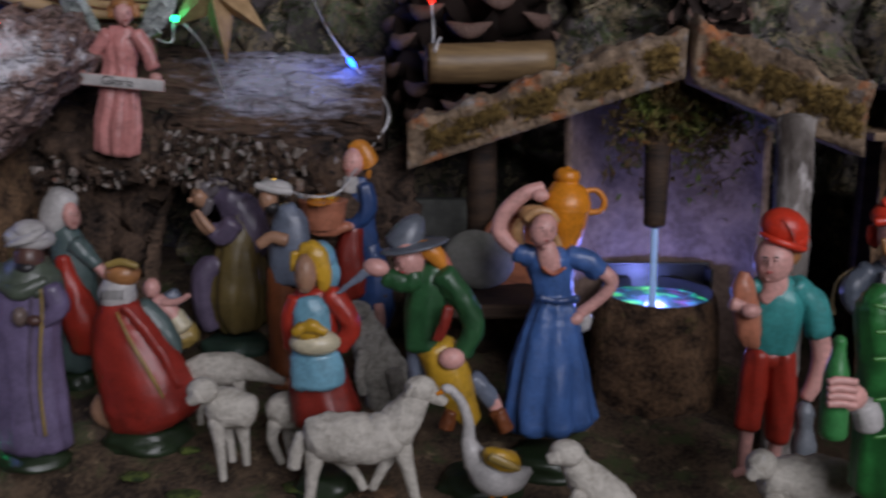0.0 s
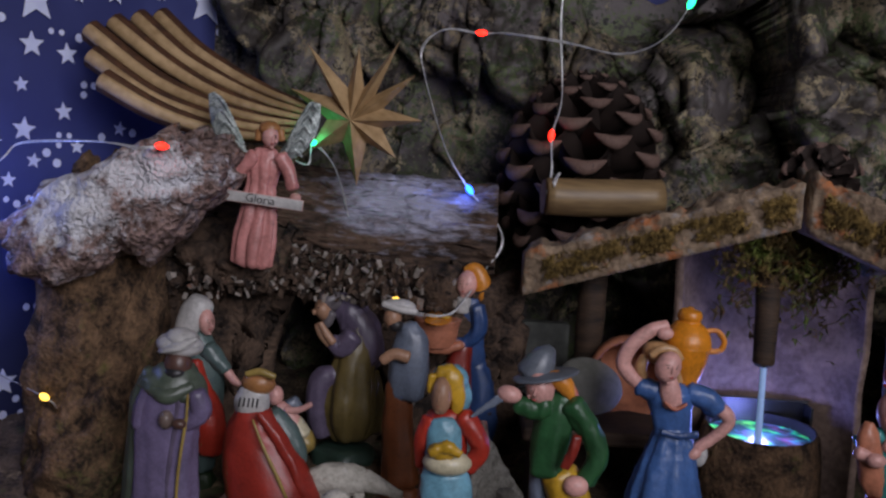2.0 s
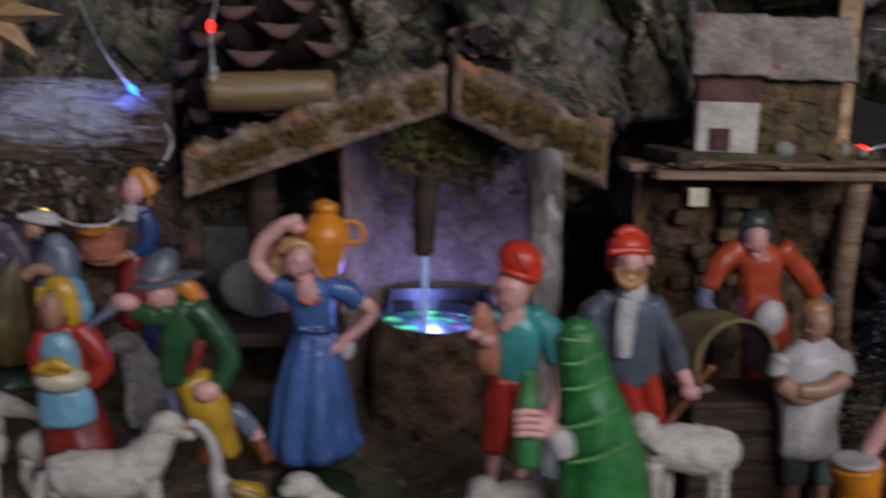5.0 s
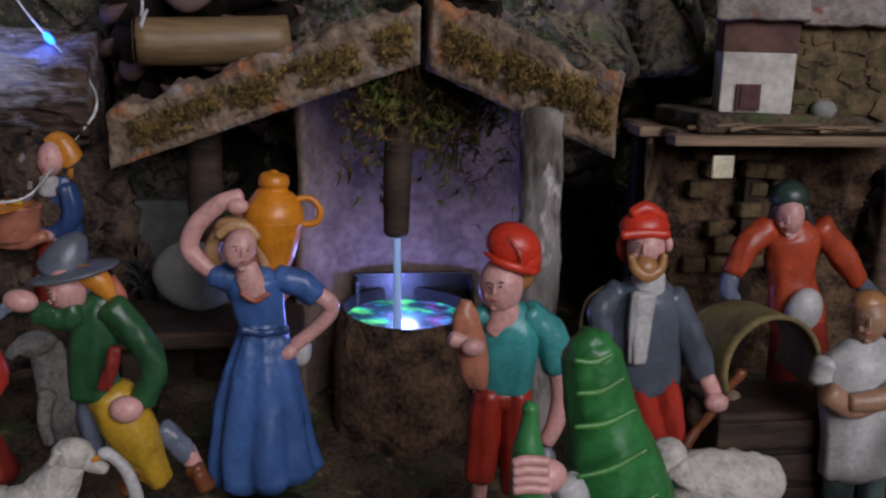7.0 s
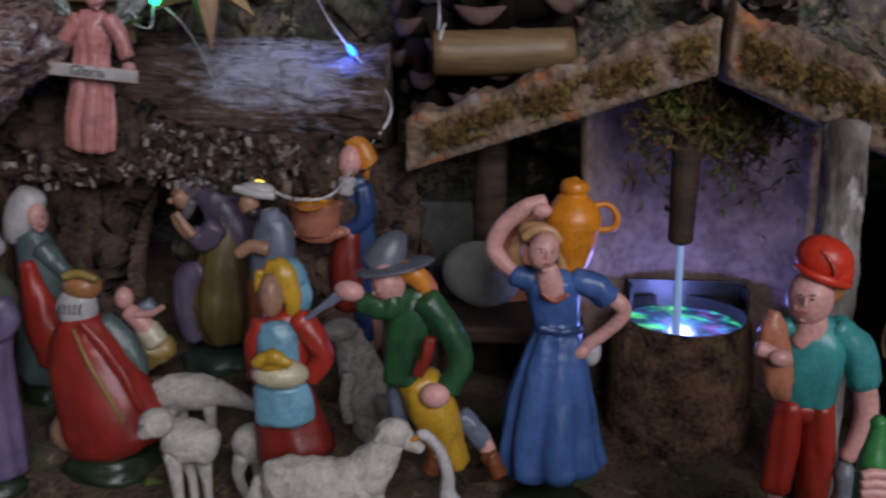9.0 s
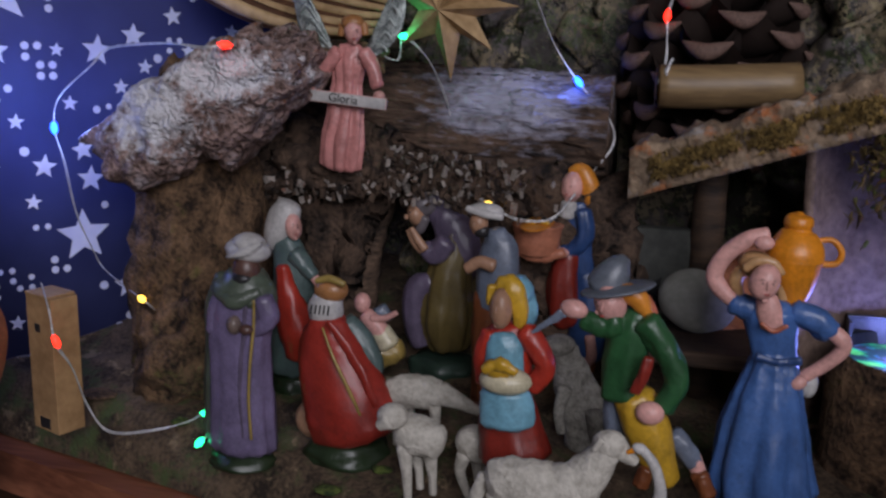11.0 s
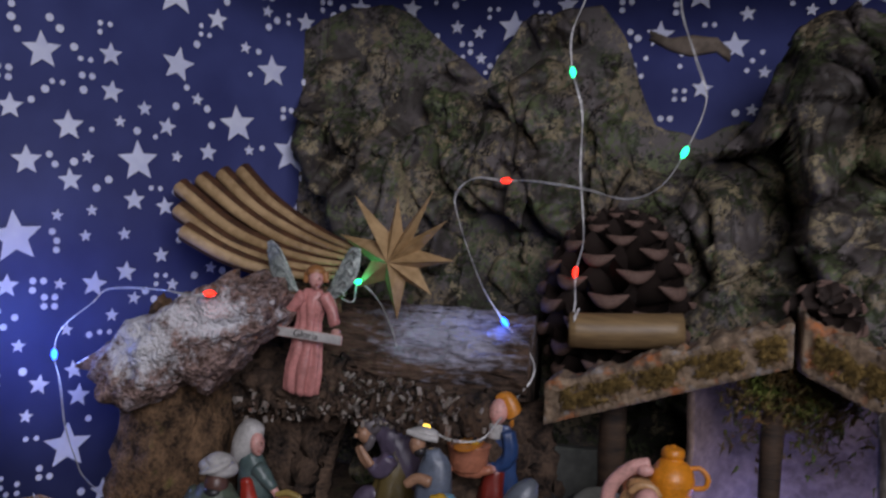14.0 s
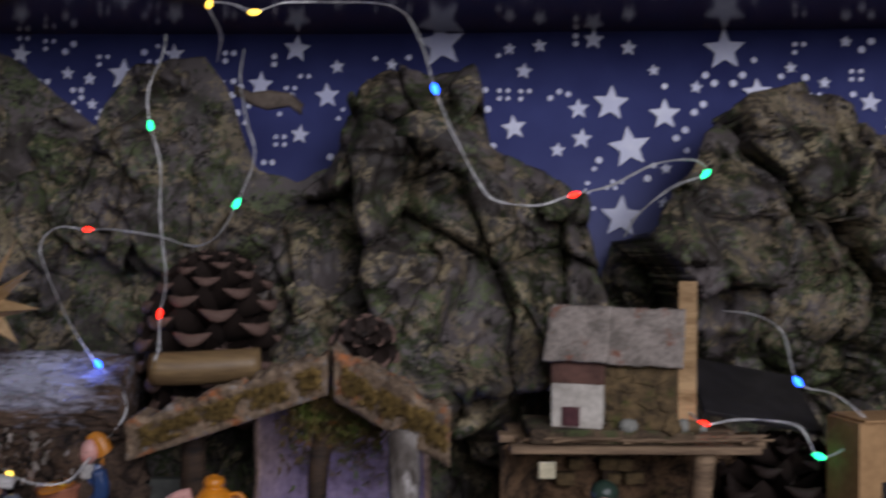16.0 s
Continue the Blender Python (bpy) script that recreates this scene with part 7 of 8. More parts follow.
f.ball("skin", -0.1683, 0.4344, 0.1273, 0.0008, 0.0004, 0.0007)
f.limb("skin", [(-0.1690, 0.4326, 0.1307, 0.0003), (-0.1687, 0.4322, 0.1292, 0.0003), (-0.1687, 0.4321, 0.1283, 0.0004)], 0.9)
f.limb("lips", [(-0.1702, 0.4334, 0.1262, 0.0002), (-0.1694, 0.4332, 0.1262, 0.0004), (-0.1686, 0.4334, 0.1262, 0.0002)], 0.7)
f.ball("skin", -0.1700, 0.4350, 0.1238, 0.0010, 0.0006, 0.0007)
f.limb("teal_grey", [(-0.1781, 0.4400, 0.1219, 0.0070), (-0.1747, 0.4400, 0.1110, 0.0097), (-0.1730, 0.4400, 0.0973, 0.0102), (-0.1750, 0.4400, 0.0777, 0.0103), (-0.1771, 0.4400, 0.0557, 0.0109)], 0.75, folds=7, amp=0.06)
f.limb("red", [(-0.1749, 0.4310, 0.1104, 0.0037), (-0.1738, 0.4310, 0.1023, 0.0048), (-0.1709, 0.4310, 0.0888, 0.0080), (-0.1676, 0.4310, 0.0765, 0.0090), (-0.1669, 0.4310, 0.0654, 0.0064)], 0.75, folds=4, amp=0.06)
f.limb("teal_grey", [(-0.1708, 0.4350, 0.1163, 0.0048), (-0.1647, 0.4350, 0.1101, 0.0043), (-0.1606, 0.4350, 0.1063, 0.0035)], 0.9)
f.limb("skin", [(-0.1608, 0.4340, 0.1066, 0.0024), (-0.1567, 0.4340, 0.1017, 0.0021), (-0.1536, 0.4340, 0.0996, 0.0013)], 0.9)
f.done("veiled_figurine", "painted figurine with a white veil, teal mantle and red gown", "figurine", "crib figurines")

f = Figure()
f.base("cream", -0.1268, 0.4400, 0.0654, 0.0137)
f.limb("gold", [(-0.1388, 0.4400, 0.0729, 0.0054), (-0.1281, 0.4400, 0.0696, 0.0082), (-0.1178, 0.4400, 0.0720, 0.0049)], 0.9, rough=0.4)
f.ball("skin", -0.1360, 0.4360, 0.0948, 0.0040, 0.0041, 0.0051)
f.limb("skin", [(-0.1340, 0.4350, 0.0893, 0.0040), (-0.1280, 0.4350, 0.0838, 0.0046), (-0.1241, 0.4350, 0.0774, 0.0038)], 0.9)
f.limb("skin", [(-0.1299, 0.4320, 0.0888, 0.0019), (-0.1233, 0.4320, 0.0894, 0.0016), (-0.1174, 0.4320, 0.0927, 0.0013)], 0.9)
f.limb("cream", [(-0.1270, 0.4360, 0.0816, 0.0054), (-0.1228, 0.4360, 0.0752, 0.0059)], 0.9)
f.limb("greyblue", [(-0.1295, 0.4420, 0.0909, 0.0044), (-0.1269, 0.4420, 0.0859, 0.0049)], 0.9)
f.done("infant_figurine", "painted infant figurine lying in a straw manger", "figurine", "crib figurines")

f = Figure()
f.base("darkgreen", -0.1052, 0.4700, 0.0619, 0.0190)
f.limb("olive", [(-0.0994, 0.4700, 0.1254, 0.0065), (-0.1011, 0.4700, 0.1100, 0.0100), (-0.1033, 0.4700, 0.0915, 0.0129), (-0.1028, 0.4700, 0.0776, 0.0135), (-0.1017, 0.4700, 0.0662, 0.0094)], 0.8, steps=8, seg=56, folds=7, amp=0.15)
f.limb("olive", [(-0.0944, 0.4760, 0.0998, 0.0059), (-0.0916, 0.4760, 0.0844, 0.0070), (-0.0930, 0.4760, 0.0693, 0.0065)], 0.8, folds=4, amp=0.12)
f.limb("mauve", [(-0.1100, 0.4680, 0.0993, 0.0059), (-0.1174, 0.4680, 0.0957, 0.0070), (-0.1197, 0.4680, 0.0848, 0.0065), (-0.1180, 0.4680, 0.0726, 0.0059), (-0.1160, 0.4680, 0.0659, 0.0047)], 0.85, folds=4, amp=0.08)
f.limb("mauve", [(-0.1136, 0.4740, 0.1384, 0.0053), (-0.1055, 0.4740, 0.1319, 0.0088), (-0.0990, 0.4740, 0.1216, 0.0106), (-0.0976, 0.4740, 0.1094, 0.0100), (-0.1025, 0.4740, 0.1023, 0.0065)], 0.9, steps=8, seg=40, folds=5, amp=0.07)
f.limb("mauve", [(-0.1018, 0.4620, 0.1222, 0.0059), (-0.1081, 0.4620, 0.1153, 0.0053), (-0.1129, 0.4620, 0.1186, 0.0038)], 0.9)
f.ball("hairgrey", -0.1161, 0.4700, 0.1386, 0.0070, 0.0070, 0.0062, turn=-18)
f.ball("tan", -0.1189, 0.4660, 0.1340, 0.0044, 0.0050, 0.0059, turn=-20)
f.ball("tan", -0.1231, 0.4630, 0.1330, 0.0012, 0.0012, 0.0015, turn=-10)
f.ball("lash", -0.1204, 0.4605, 0.1360, 0.0006, 0.0004, 0.0004, turn=0)
f.limb("hairgrey", [(-0.1139, 0.4650, 0.1329, 0.0026), (-0.1161, 0.4650, 0.1277, 0.0026), (-0.1181, 0.4650, 0.1246, 0.0015)], 0.9)
f.limb("tan", [(-0.1209, 0.4600, 0.1272, 0.0015), (-0.1181, 0.4600, 0.1220, 0.0021), (-0.1138, 0.4600, 0.1174, 0.0023)], 0.9)
f.limb("tan", [(-0.1189, 0.4580, 0.1285, 0.0015), (-0.1154, 0.4580, 0.1231, 0.0021), (-0.1118, 0.4580, 0.1186, 0.0023)], 0.9)
f.done("kneeling_figurine", "painted kneeling figurine in purple cloak with praying hands", "figurine", "crib figurines")

f = Figure()
f.base("rust", -0.0738, 0.4400, 0.0514, 0.0110)
f.ball("white", -0.0779, 0.4400, 0.1429, 0.0088, 0.0057, 0.0038)
f.limb("white", [(-0.0850, 0.4340, 0.1446, 0.0016), (-0.0771, 0.4340, 0.1426, 0.0019), (-0.0687, 0.4340, 0.1416, 0.0016)], 0.9)
f.ball("tan", -0.0803, 0.4380, 0.1375, 0.0045, 0.0044, 0.0053)
f.ball("lash", -0.0827, 0.4346, 0.1380, 0.00037, 0.00015, 0.00028)
f.limb("lash", [(-0.0833, 0.4348, 0.1387, 0.0001), (-0.0827, 0.4348, 0.1389, 0.0002), (-0.0821, 0.4348, 0.1388, 0.0001)], 0.6)
f.ball("tan", -0.0831, 0.4357, 0.1359, 0.0009, 0.0004, 0.0008)
f.ball("lash", -0.0799, 0.4340, 0.1381, 0.00037, 0.00015, 0.00028)
f.limb("lash", [(-0.0805, 0.4341, 0.1389, 0.0001), (-0.0799, 0.4341, 0.1390, 0.0002), (-0.0792, 0.4341, 0.1389, 0.0001)], 0.6)
f.ball("tan", -0.0798, 0.4349, 0.1361, 0.0008, 0.0004, 0.0008)
f.limb("tan", [(-0.0812, 0.4339, 0.1387, 0.0003), (-0.0814, 0.4336, 0.1375, 0.0003), (-0.0814, 0.4335, 0.1368, 0.0004)], 0.9)
f.limb("lips", [(-0.0822, 0.4349, 0.1351, 0.0002), (-0.0813, 0.4347, 0.1350, 0.0004), (-0.0805, 0.4349, 0.1351, 0.0002)], 0.7)
f.ball("tan", -0.0816, 0.4365, 0.1331, 0.0011, 0.0007, 0.0008)
f.ball("dark", -0.0786, 0.4370, 0.1339, 0.0037, 0.0031, 0.0032)
f.limb("greyblue", [(-0.0723, 0.4400, 0.1340, 0.0048), (-0.0709, 0.4400, 0.1258, 0.0086), (-0.0710, 0.4400, 0.1120, 0.0097), (-0.0715, 0.4400, 0.0981, 0.0087)], 0.75, folds=6, amp=0.05)
f.limb("tan", [(-0.0713, 0.4310, 0.1195, 0.0032), (-0.0779, 0.4310, 0.1208, 0.0029), (-0.0837, 0.4310, 0.1172, 0.0026)], 0.9)
f.limb("rust", [(-0.0750, 0.4400, 0.1037, 0.0071), (-0.0751, 0.4400, 0.0869, 0.0076), (-0.0737, 0.4400, 0.0700, 0.0082), (-0.0724, 0.4400, 0.0535, 0.0094)], 0.75, folds=7, amp=0.08)
f.done("turbaned_figurine", "painted figurine with white turban and rust robe", "figurine", "crib figurines")

f = Figure()
f.ball("skin", -0.1481, 0.4550, 0.2224, 0.0044, 0.0046, 0.0059)
f.ball("lash", -0.1480, 0.4509, 0.2217, 0.00037, 0.00015, 0.00028)
f.limb("lash", [(-0.1488, 0.4510, 0.2225, 0.0001), (-0.1481, 0.4510, 0.2227, 0.0002), (-0.1474, 0.4510, 0.2226, 0.0001)], 0.6)
f.ball("skin", -0.1485, 0.4518, 0.2197, 0.0009, 0.0004, 0.0008)
f.ball("lash", -0.1447, 0.4511, 0.2219, 0.00037, 0.00015, 0.00028)
f.limb("lash", [(-0.1455, 0.4512, 0.2227, 0.0001), (-0.1448, 0.4512, 0.2228, 0.0002), (-0.1441, 0.4512, 0.2227, 0.0001)], 0.6)
f.ball("skin", -0.1447, 0.4521, 0.2199, 0.0009, 0.0004, 0.0008)
f.limb("skin", [(-0.1462, 0.4506, 0.2225, 0.0003), (-0.1460, 0.4502, 0.2211, 0.0003), (-0.1460, 0.4502, 0.2203, 0.0004)], 0.9)
f.limb("lips", [(-0.1473, 0.4515, 0.2186, 0.0002), (-0.1464, 0.4513, 0.2186, 0.0004), (-0.1455, 0.4515, 0.2187, 0.0002)], 0.7)
f.ball("skin", -0.1469, 0.4532, 0.2168, 0.0011, 0.0007, 0.0008)
f.ball("hair", -0.1489, 0.4560, 0.2261, 0.0056, 0.0048, 0.0041, turn=0, rough=0.1)
f.limb("hair", [(-0.1538, 0.4560, 0.2250, 0.0021), (-0.1545, 0.4560, 0.2203, 0.0018)], 0.9)
f.limb("hair", [(-0.1433, 0.4560, 0.2255, 0.0020), (-0.1425, 0.4560, 0.2208, 0.0018)], 0.9)
f.limb("skin", [(-0.1499, 0.4580, 0.2175, 0.0021), (-0.1503, 0.4580, 0.2130, 0.0024)], 0.9)
f.limb("pink", [(-0.1510, 0.4580, 0.2151, 0.0059), (-0.1511, 0.4580, 0.2086, 0.0083), (-0.1517, 0.4580, 0.2011, 0.0074), (-0.1522, 0.4580, 0.1966, 0.0068), (-0.1530, 0.4580, 0.1847, 0.0083), (-0.1546, 0.4580, 0.1696, 0.0098), (-0.1557, 0.4580, 0.1570, 0.0092)], 0.62, steps=8, seg=64, folds=9, amp=0.20)
f.limb("pink", [(-0.1557, 0.4540, 0.2120, 0.0038), (-0.1623, 0.4540, 0.2052, 0.0038), (-0.1670, 0.4540, 0.1978, 0.0033)], 0.9)
f.limb("pink", [(-0.1427, 0.4540, 0.2127, 0.0038), (-0.1381, 0.4540, 0.2059, 0.0038), (-0.1353, 0.4540, 0.1973, 0.0032)], 0.9)
f.ball("skin", -0.1685, 0.4500, 0.1944, 0.0029, 0.0025, 0.0026)
f.ball("skin", -0.1332, 0.4500, 0.1925, 0.0029, 0.0025, 0.0026)
f.limb("silver", [(-0.1618, 0.4630, 0.2102, 0.0030), (-0.1680, 0.4630, 0.2150, 0.0051), (-0.1728, 0.4630, 0.2238, 0.0063), (-0.1771, 0.4630, 0.2342, 0.0048), (-0.1809, 0.4630, 0.2425, 0.0018)], 0.16, steps=5, seg=24)
f.limb("silver", [(-0.1445, 0.4630, 0.2111, 0.0024), (-0.1384, 0.4630, 0.2165, 0.0047), (-0.1326, 0.4630, 0.2247, 0.0059), (-0.1286, 0.4630, 0.2338, 0.0041), (-0.1264, 0.4630, 0.2406, 0.0015)], 0.16, steps=5, seg=24)
f.limb("silver", [(-0.1601, 0.4610, 0.2110, 0.0009), (-0.1685, 0.4610, 0.2141, 0.0010), (-0.1702, 0.4610, 0.2074, 0.0006)], 0.6)
f.limb("silver", [(-0.1432, 0.4610, 0.2118, 0.0009), (-0.1365, 0.4610, 0.2157, 0.0010), (-0.1327, 0.4610, 0.2130, 0.0006)], 0.6)
f.limb("silver", [(-0.1612, 0.4610, 0.2133, 0.0009), (-0.1703, 0.4610, 0.2206, 0.0010), (-0.1730, 0.4610, 0.2145, 0.0006)], 0.6)
f.limb("silver", [(-0.1423, 0.4610, 0.2142, 0.0009), (-0.1349, 0.4610, 0.2217, 0.0010), (-0.1311, 0.4610, 0.2189, 0.0006)], 0.6)
f.limb("silver", [(-0.1622, 0.4610, 0.2156, 0.0009), (-0.1722, 0.4610, 0.2272, 0.0010), (-0.1758, 0.4610, 0.2216, 0.0006)], 0.6)
f.limb("silver", [(-0.1415, 0.4610, 0.2167, 0.0009), (-0.1333, 0.4610, 0.2277, 0.0010), (-0.1295, 0.4610, 0.2249, 0.0006)], 0.6)
f.limb("silver", [(-0.1632, 0.4610, 0.2180, 0.0009), (-0.1740, 0.4610, 0.2337, 0.0010), (-0.1786, 0.4610, 0.2287, 0.0006)], 0.6)
f.limb("silver", [(-0.1407, 0.4610, 0.2191, 0.0009), (-0.1317, 0.4610, 0.2336, 0.0010), (-0.1279, 0.4610, 0.2308, 0.0006)], 0.6)
f.limb("silver", [(-0.1643, 0.4610, 0.2203, 0.0009), (-0.1759, 0.4610, 0.2402, 0.0010), (-0.1815, 0.4610, 0.2358, 0.0006)], 0.6)
f.limb("silver", [(-0.1398, 0.4610, 0.2215, 0.0009), (-0.1301, 0.4610, 0.2396, 0.0010), (-0.1263, 0.4610, 0.2368, 0.0006)], 0.6)
f.banner((-0.1726, 0.4480, 0.1925), (-0.1288, 0.4480, 0.1888), 0.0056, "Gloria")
f.done("angel_figurine", "pink painted angel figurine with silver wings and a banner", "figurine", "crib figurines")


# sheep and goose

f = Figure()
f.limb("wool", [(-0.0487, 0.3360, 0.0622, 0.0065), (-0.0459, 0.3360, 0.0628, 0.0087), (-0.0367, 0.3360, 0.0626, 0.0100), (-0.0259, 0.3360, 0.0622, 0.0098), (-0.0172, 0.3360, 0.0654, 0.0091)], 0.8, rough=0.13, seg=24)
f.limb("wool", [(-0.0172, 0.3360, 0.0654, 0.0087), (-0.0122, 0.3360, 0.0733, 0.0067), (-0.0079, 0.3360, 0.0798, 0.0051)], 0.8, rough=0.13, seg=24)
f.ball("wool", -0.0073, 0.3360, 0.0821, 0.0064, 0.0046, 0.0051, turn=0, rough=0.1)
f.limb("wool", [(-0.0051, 0.3360, 0.0817, 0.0039), (-0.0012, 0.3360, 0.0788, 0.0030), (0.0019, 0.3360, 0.0769, 0.0019)], 0.9)
f.limb("wool", [(-0.0095, 0.3300, 0.0859, 0.0013), (-0.0122, 0.3300, 0.0819, 0.0011)], 0.7)
f.limb("wool", [(-0.0467, 0.3360, 0.0569, 0.0044), (-0.0484, 0.3360, 0.0464, 0.0026), (-0.0498, 0.3360, 0.0333, 0.0018)], 0.85)
f.limb("wool", [(-0.0145, 0.3360, 0.0590, 0.0043), (-0.0117, 0.3360, 0.0493, 0.0026), (-0.0083, 0.3360, 0.0346, 0.0018)], 0.85)
f.limb("wool", [(-0.0393, 0.3420, 0.0522, 0.0031), (-0.0326, 0.3420, 0.0453, 0.0020), (-0.0292, 0.3420, 0.0389, 0.0018)], 0.85)
f.limb("wool", [(-0.0189, 0.3420, 0.0528, 0.0031), (-0.0232, 0.3420, 0.0448, 0.0020), (-0.0258, 0.3420, 0.0390, 0.0018)], 0.85)
f.limb("wool", [(-0.0515, 0.3360, 0.0637, 0.0026), (-0.0541, 0.3360, 0.0567, 0.0026), (-0.0552, 0.3360, 0.0504, 0.0026)], 0.85, rough=0.13, seg=24)
f.done("sheep_figurine", "white plaster sheep figurine walking, head raised", "sheep figurine", "crib sheep")

f = Figure()
f.limb("wool", [(-0.0909, 0.3610, 0.0659, 0.0070), (-0.0850, 0.3610, 0.0649, 0.0084), (-0.0762, 0.3610, 0.0627, 0.0070)], 0.9, rough=0.13, seg=24)
f.ball("wool", -0.0933, 0.3550, 0.0739, 0.0064, 0.0053, 0.0055, turn=0, rough=0.1)
f.limb("wool", [(-0.0941, 0.3520, 0.0730, 0.0036), (-0.0978, 0.3520, 0.0705, 0.0023)], 0.9)
f.limb("wool", [(-0.0890, 0.3570, 0.0607, 0.0035), (-0.0878, 0.3570, 0.0480, 0.0021), (-0.0871, 0.3570, 0.0350, 0.0016)], 0.85)
f.limb("wool", [(-0.0807, 0.3650, 0.0560, 0.0033), (-0.0795, 0.3650, 0.0460, 0.0019), (-0.0791, 0.3650, 0.0382, 0.0017)], 0.85)
f.limb("wool", [(-0.0879, 0.3690, 0.0555, 0.0031), (-0.0864, 0.3690, 0.0454, 0.0019), (-0.0858, 0.3690, 0.0378, 0.0017)], 0.85)
f.limb("wool", [(-0.0910, 0.3530, 0.0773, 0.0011), (-0.0879, 0.3530, 0.0738, 0.0011)], 0.85)
f.done("sheep_figurine", "white plaster lamb figurine turned to the viewer", "sheep figurine", "crib sheep")

f = Figure()
f.limb("wool", [(-0.0695, 0.3740, 0.0571, 0.0058), (-0.0659, 0.3740, 0.0582, 0.0077), (-0.0575, 0.3740, 0.0579, 0.0079), (-0.0495, 0.3740, 0.0561, 0.0067)], 0.85, rough=0.13, seg=24)
f.limb("wool", [(-0.0679, 0.3710, 0.0540, 0.0033), (-0.0694, 0.3710, 0.0463, 0.0022), (-0.0656, 0.3710, 0.0362, 0.0017)], 0.85)
f.limb("wool", [(-0.0511, 0.3710, 0.0532, 0.0033), (-0.0502, 0.3710, 0.0405, 0.0019)], 0.85)
f.limb("wool", [(-0.0645, 0.3810, 0.0488, 0.0032), (-0.0630, 0.3810, 0.0358, 0.0020)], 0.85)
f.limb("wool", [(-0.0546, 0.3810, 0.0491, 0.0032), (-0.0551, 0.3810, 0.0360, 0.0020)], 0.85)
f.ball("wool", -0.0445, 0.3720, 0.0535, 0.0048, 0.0041, 0.0043, turn=20, rough=0.1)
f.done("sheep_figurine", "white plaster lamb figurine grazing behind the ewe", "sheep figurine", "crib sheep")

f = Figure()
f.limb("wool", [(-0.1109, 0.4020, 0.0631, 0.0051), (-0.1070, 0.4020, 0.0651, 0.0072), (-0.0980, 0.4020, 0.0667, 0.0077), (-0.0877, 0.4020, 0.0664, 0.0069)], 0.85, rough=0.13, seg=24)
f.limb("wool", [(-0.0864, 0.4020, 0.0670, 0.0056), (-0.0787, 0.4020, 0.0645, 0.0038), (-0.0736, 0.4020, 0.0625, 0.0028), (-0.0692, 0.4020, 0.0610, 0.0021)], 0.9)
f.limb("wool", [(-0.1047, 0.3990, 0.0600, 0.0028), (-0.1060, 0.3990, 0.0486, 0.0018), (-0.1061, 0.3990, 0.0418, 0.0015)], 0.85)
f.limb("wool", [(-0.0885, 0.3990, 0.0615, 0.0028), (-0.0879, 0.3990, 0.0505, 0.0018), (-0.0880, 0.3990, 0.0423, 0.0015)], 0.85)
f.limb("wool", [(-0.1035, 0.4090, 0.0565, 0.0029), (-0.1031, 0.4090, 0.0394, 0.0016)], 0.85)
f.done("sheep_figurine", "white plaster sheep figurine with lowered head", "sheep figurine", "crib sheep")

f = Figure()
f.ball("greywool", -0.0390, 0.4210, 0.0886, 0.0080, 0.0059, 0.0051, turn=-10, rough=0.08)
f.limb("greywool", [(-0.0421, 0.4190, 0.0893, 0.0034), (-0.0462, 0.4190, 0.0866, 0.0025), (-0.0480, 0.4190, 0.0845, 0.0019)], 0.9)
f.limb("greywool", [(-0.0368, 0.4250, 0.0853, 0.0064), (-0.0333, 0.4250, 0.0761, 0.0082), (-0.0290, 0.4250, 0.0644, 0.0104), (-0.0234, 0.4250, 0.0525, 0.0127), (-0.0230, 0.4250, 0.0429, 0.0119)], 0.9, rough=0.13, seg=24)
f.limb("greywool", [(-0.0340, 0.4150, 0.0710, 0.0034), (-0.0362, 0.4150, 0.0598, 0.0025), (-0.0348, 0.4150, 0.0506, 0.0021)], 0.9)
f.limb("greywool", [(-0.0205, 0.4130, 0.0622, 0.0042), (-0.0187, 0.4130, 0.0507, 0.0034)], 0.9)
f.done("sheep_figurine", "grey weathered plaster sheep figurine sitting up", "sheep figurine", "crib sheep")

f = Figure()
f.ball("wool", 0.0431, 0.3010, 0.0723, 0.0062, 0.0049, 0.0047, turn=0, rough=0.1)
f.limb("wool", [(0.0397, 0.2990, 0.0719, 0.0031), (0.0367, 0.2990, 0.0709, 0.0021)], 0.9)
f.limb("wool", [(0.0456, 0.3050, 0.0673, 0.0051), (0.0506, 0.3050, 0.0611, 0.0067), (0.0580, 0.3050, 0.0532, 0.0083), (0.0632, 0.3050, 0.0491, 0.0076)], 0.9, rough=0.13, seg=24)
f.limb("wool", [(0.0478, 0.2990, 0.0584, 0.0027), (0.0434, 0.2990, 0.0504, 0.0018), (0.0422, 0.2990, 0.0477, 0.0014)], 0.85)
f.limb("wool", [(0.0594, 0.2970, 0.0520, 0.0031), (0.0538, 0.2970, 0.0482, 0.0017)], 0.85)
f.done("sheep_figurine", "small grey-white plaster sheep figurine lying down", "sheep figurine", "crib sheep")

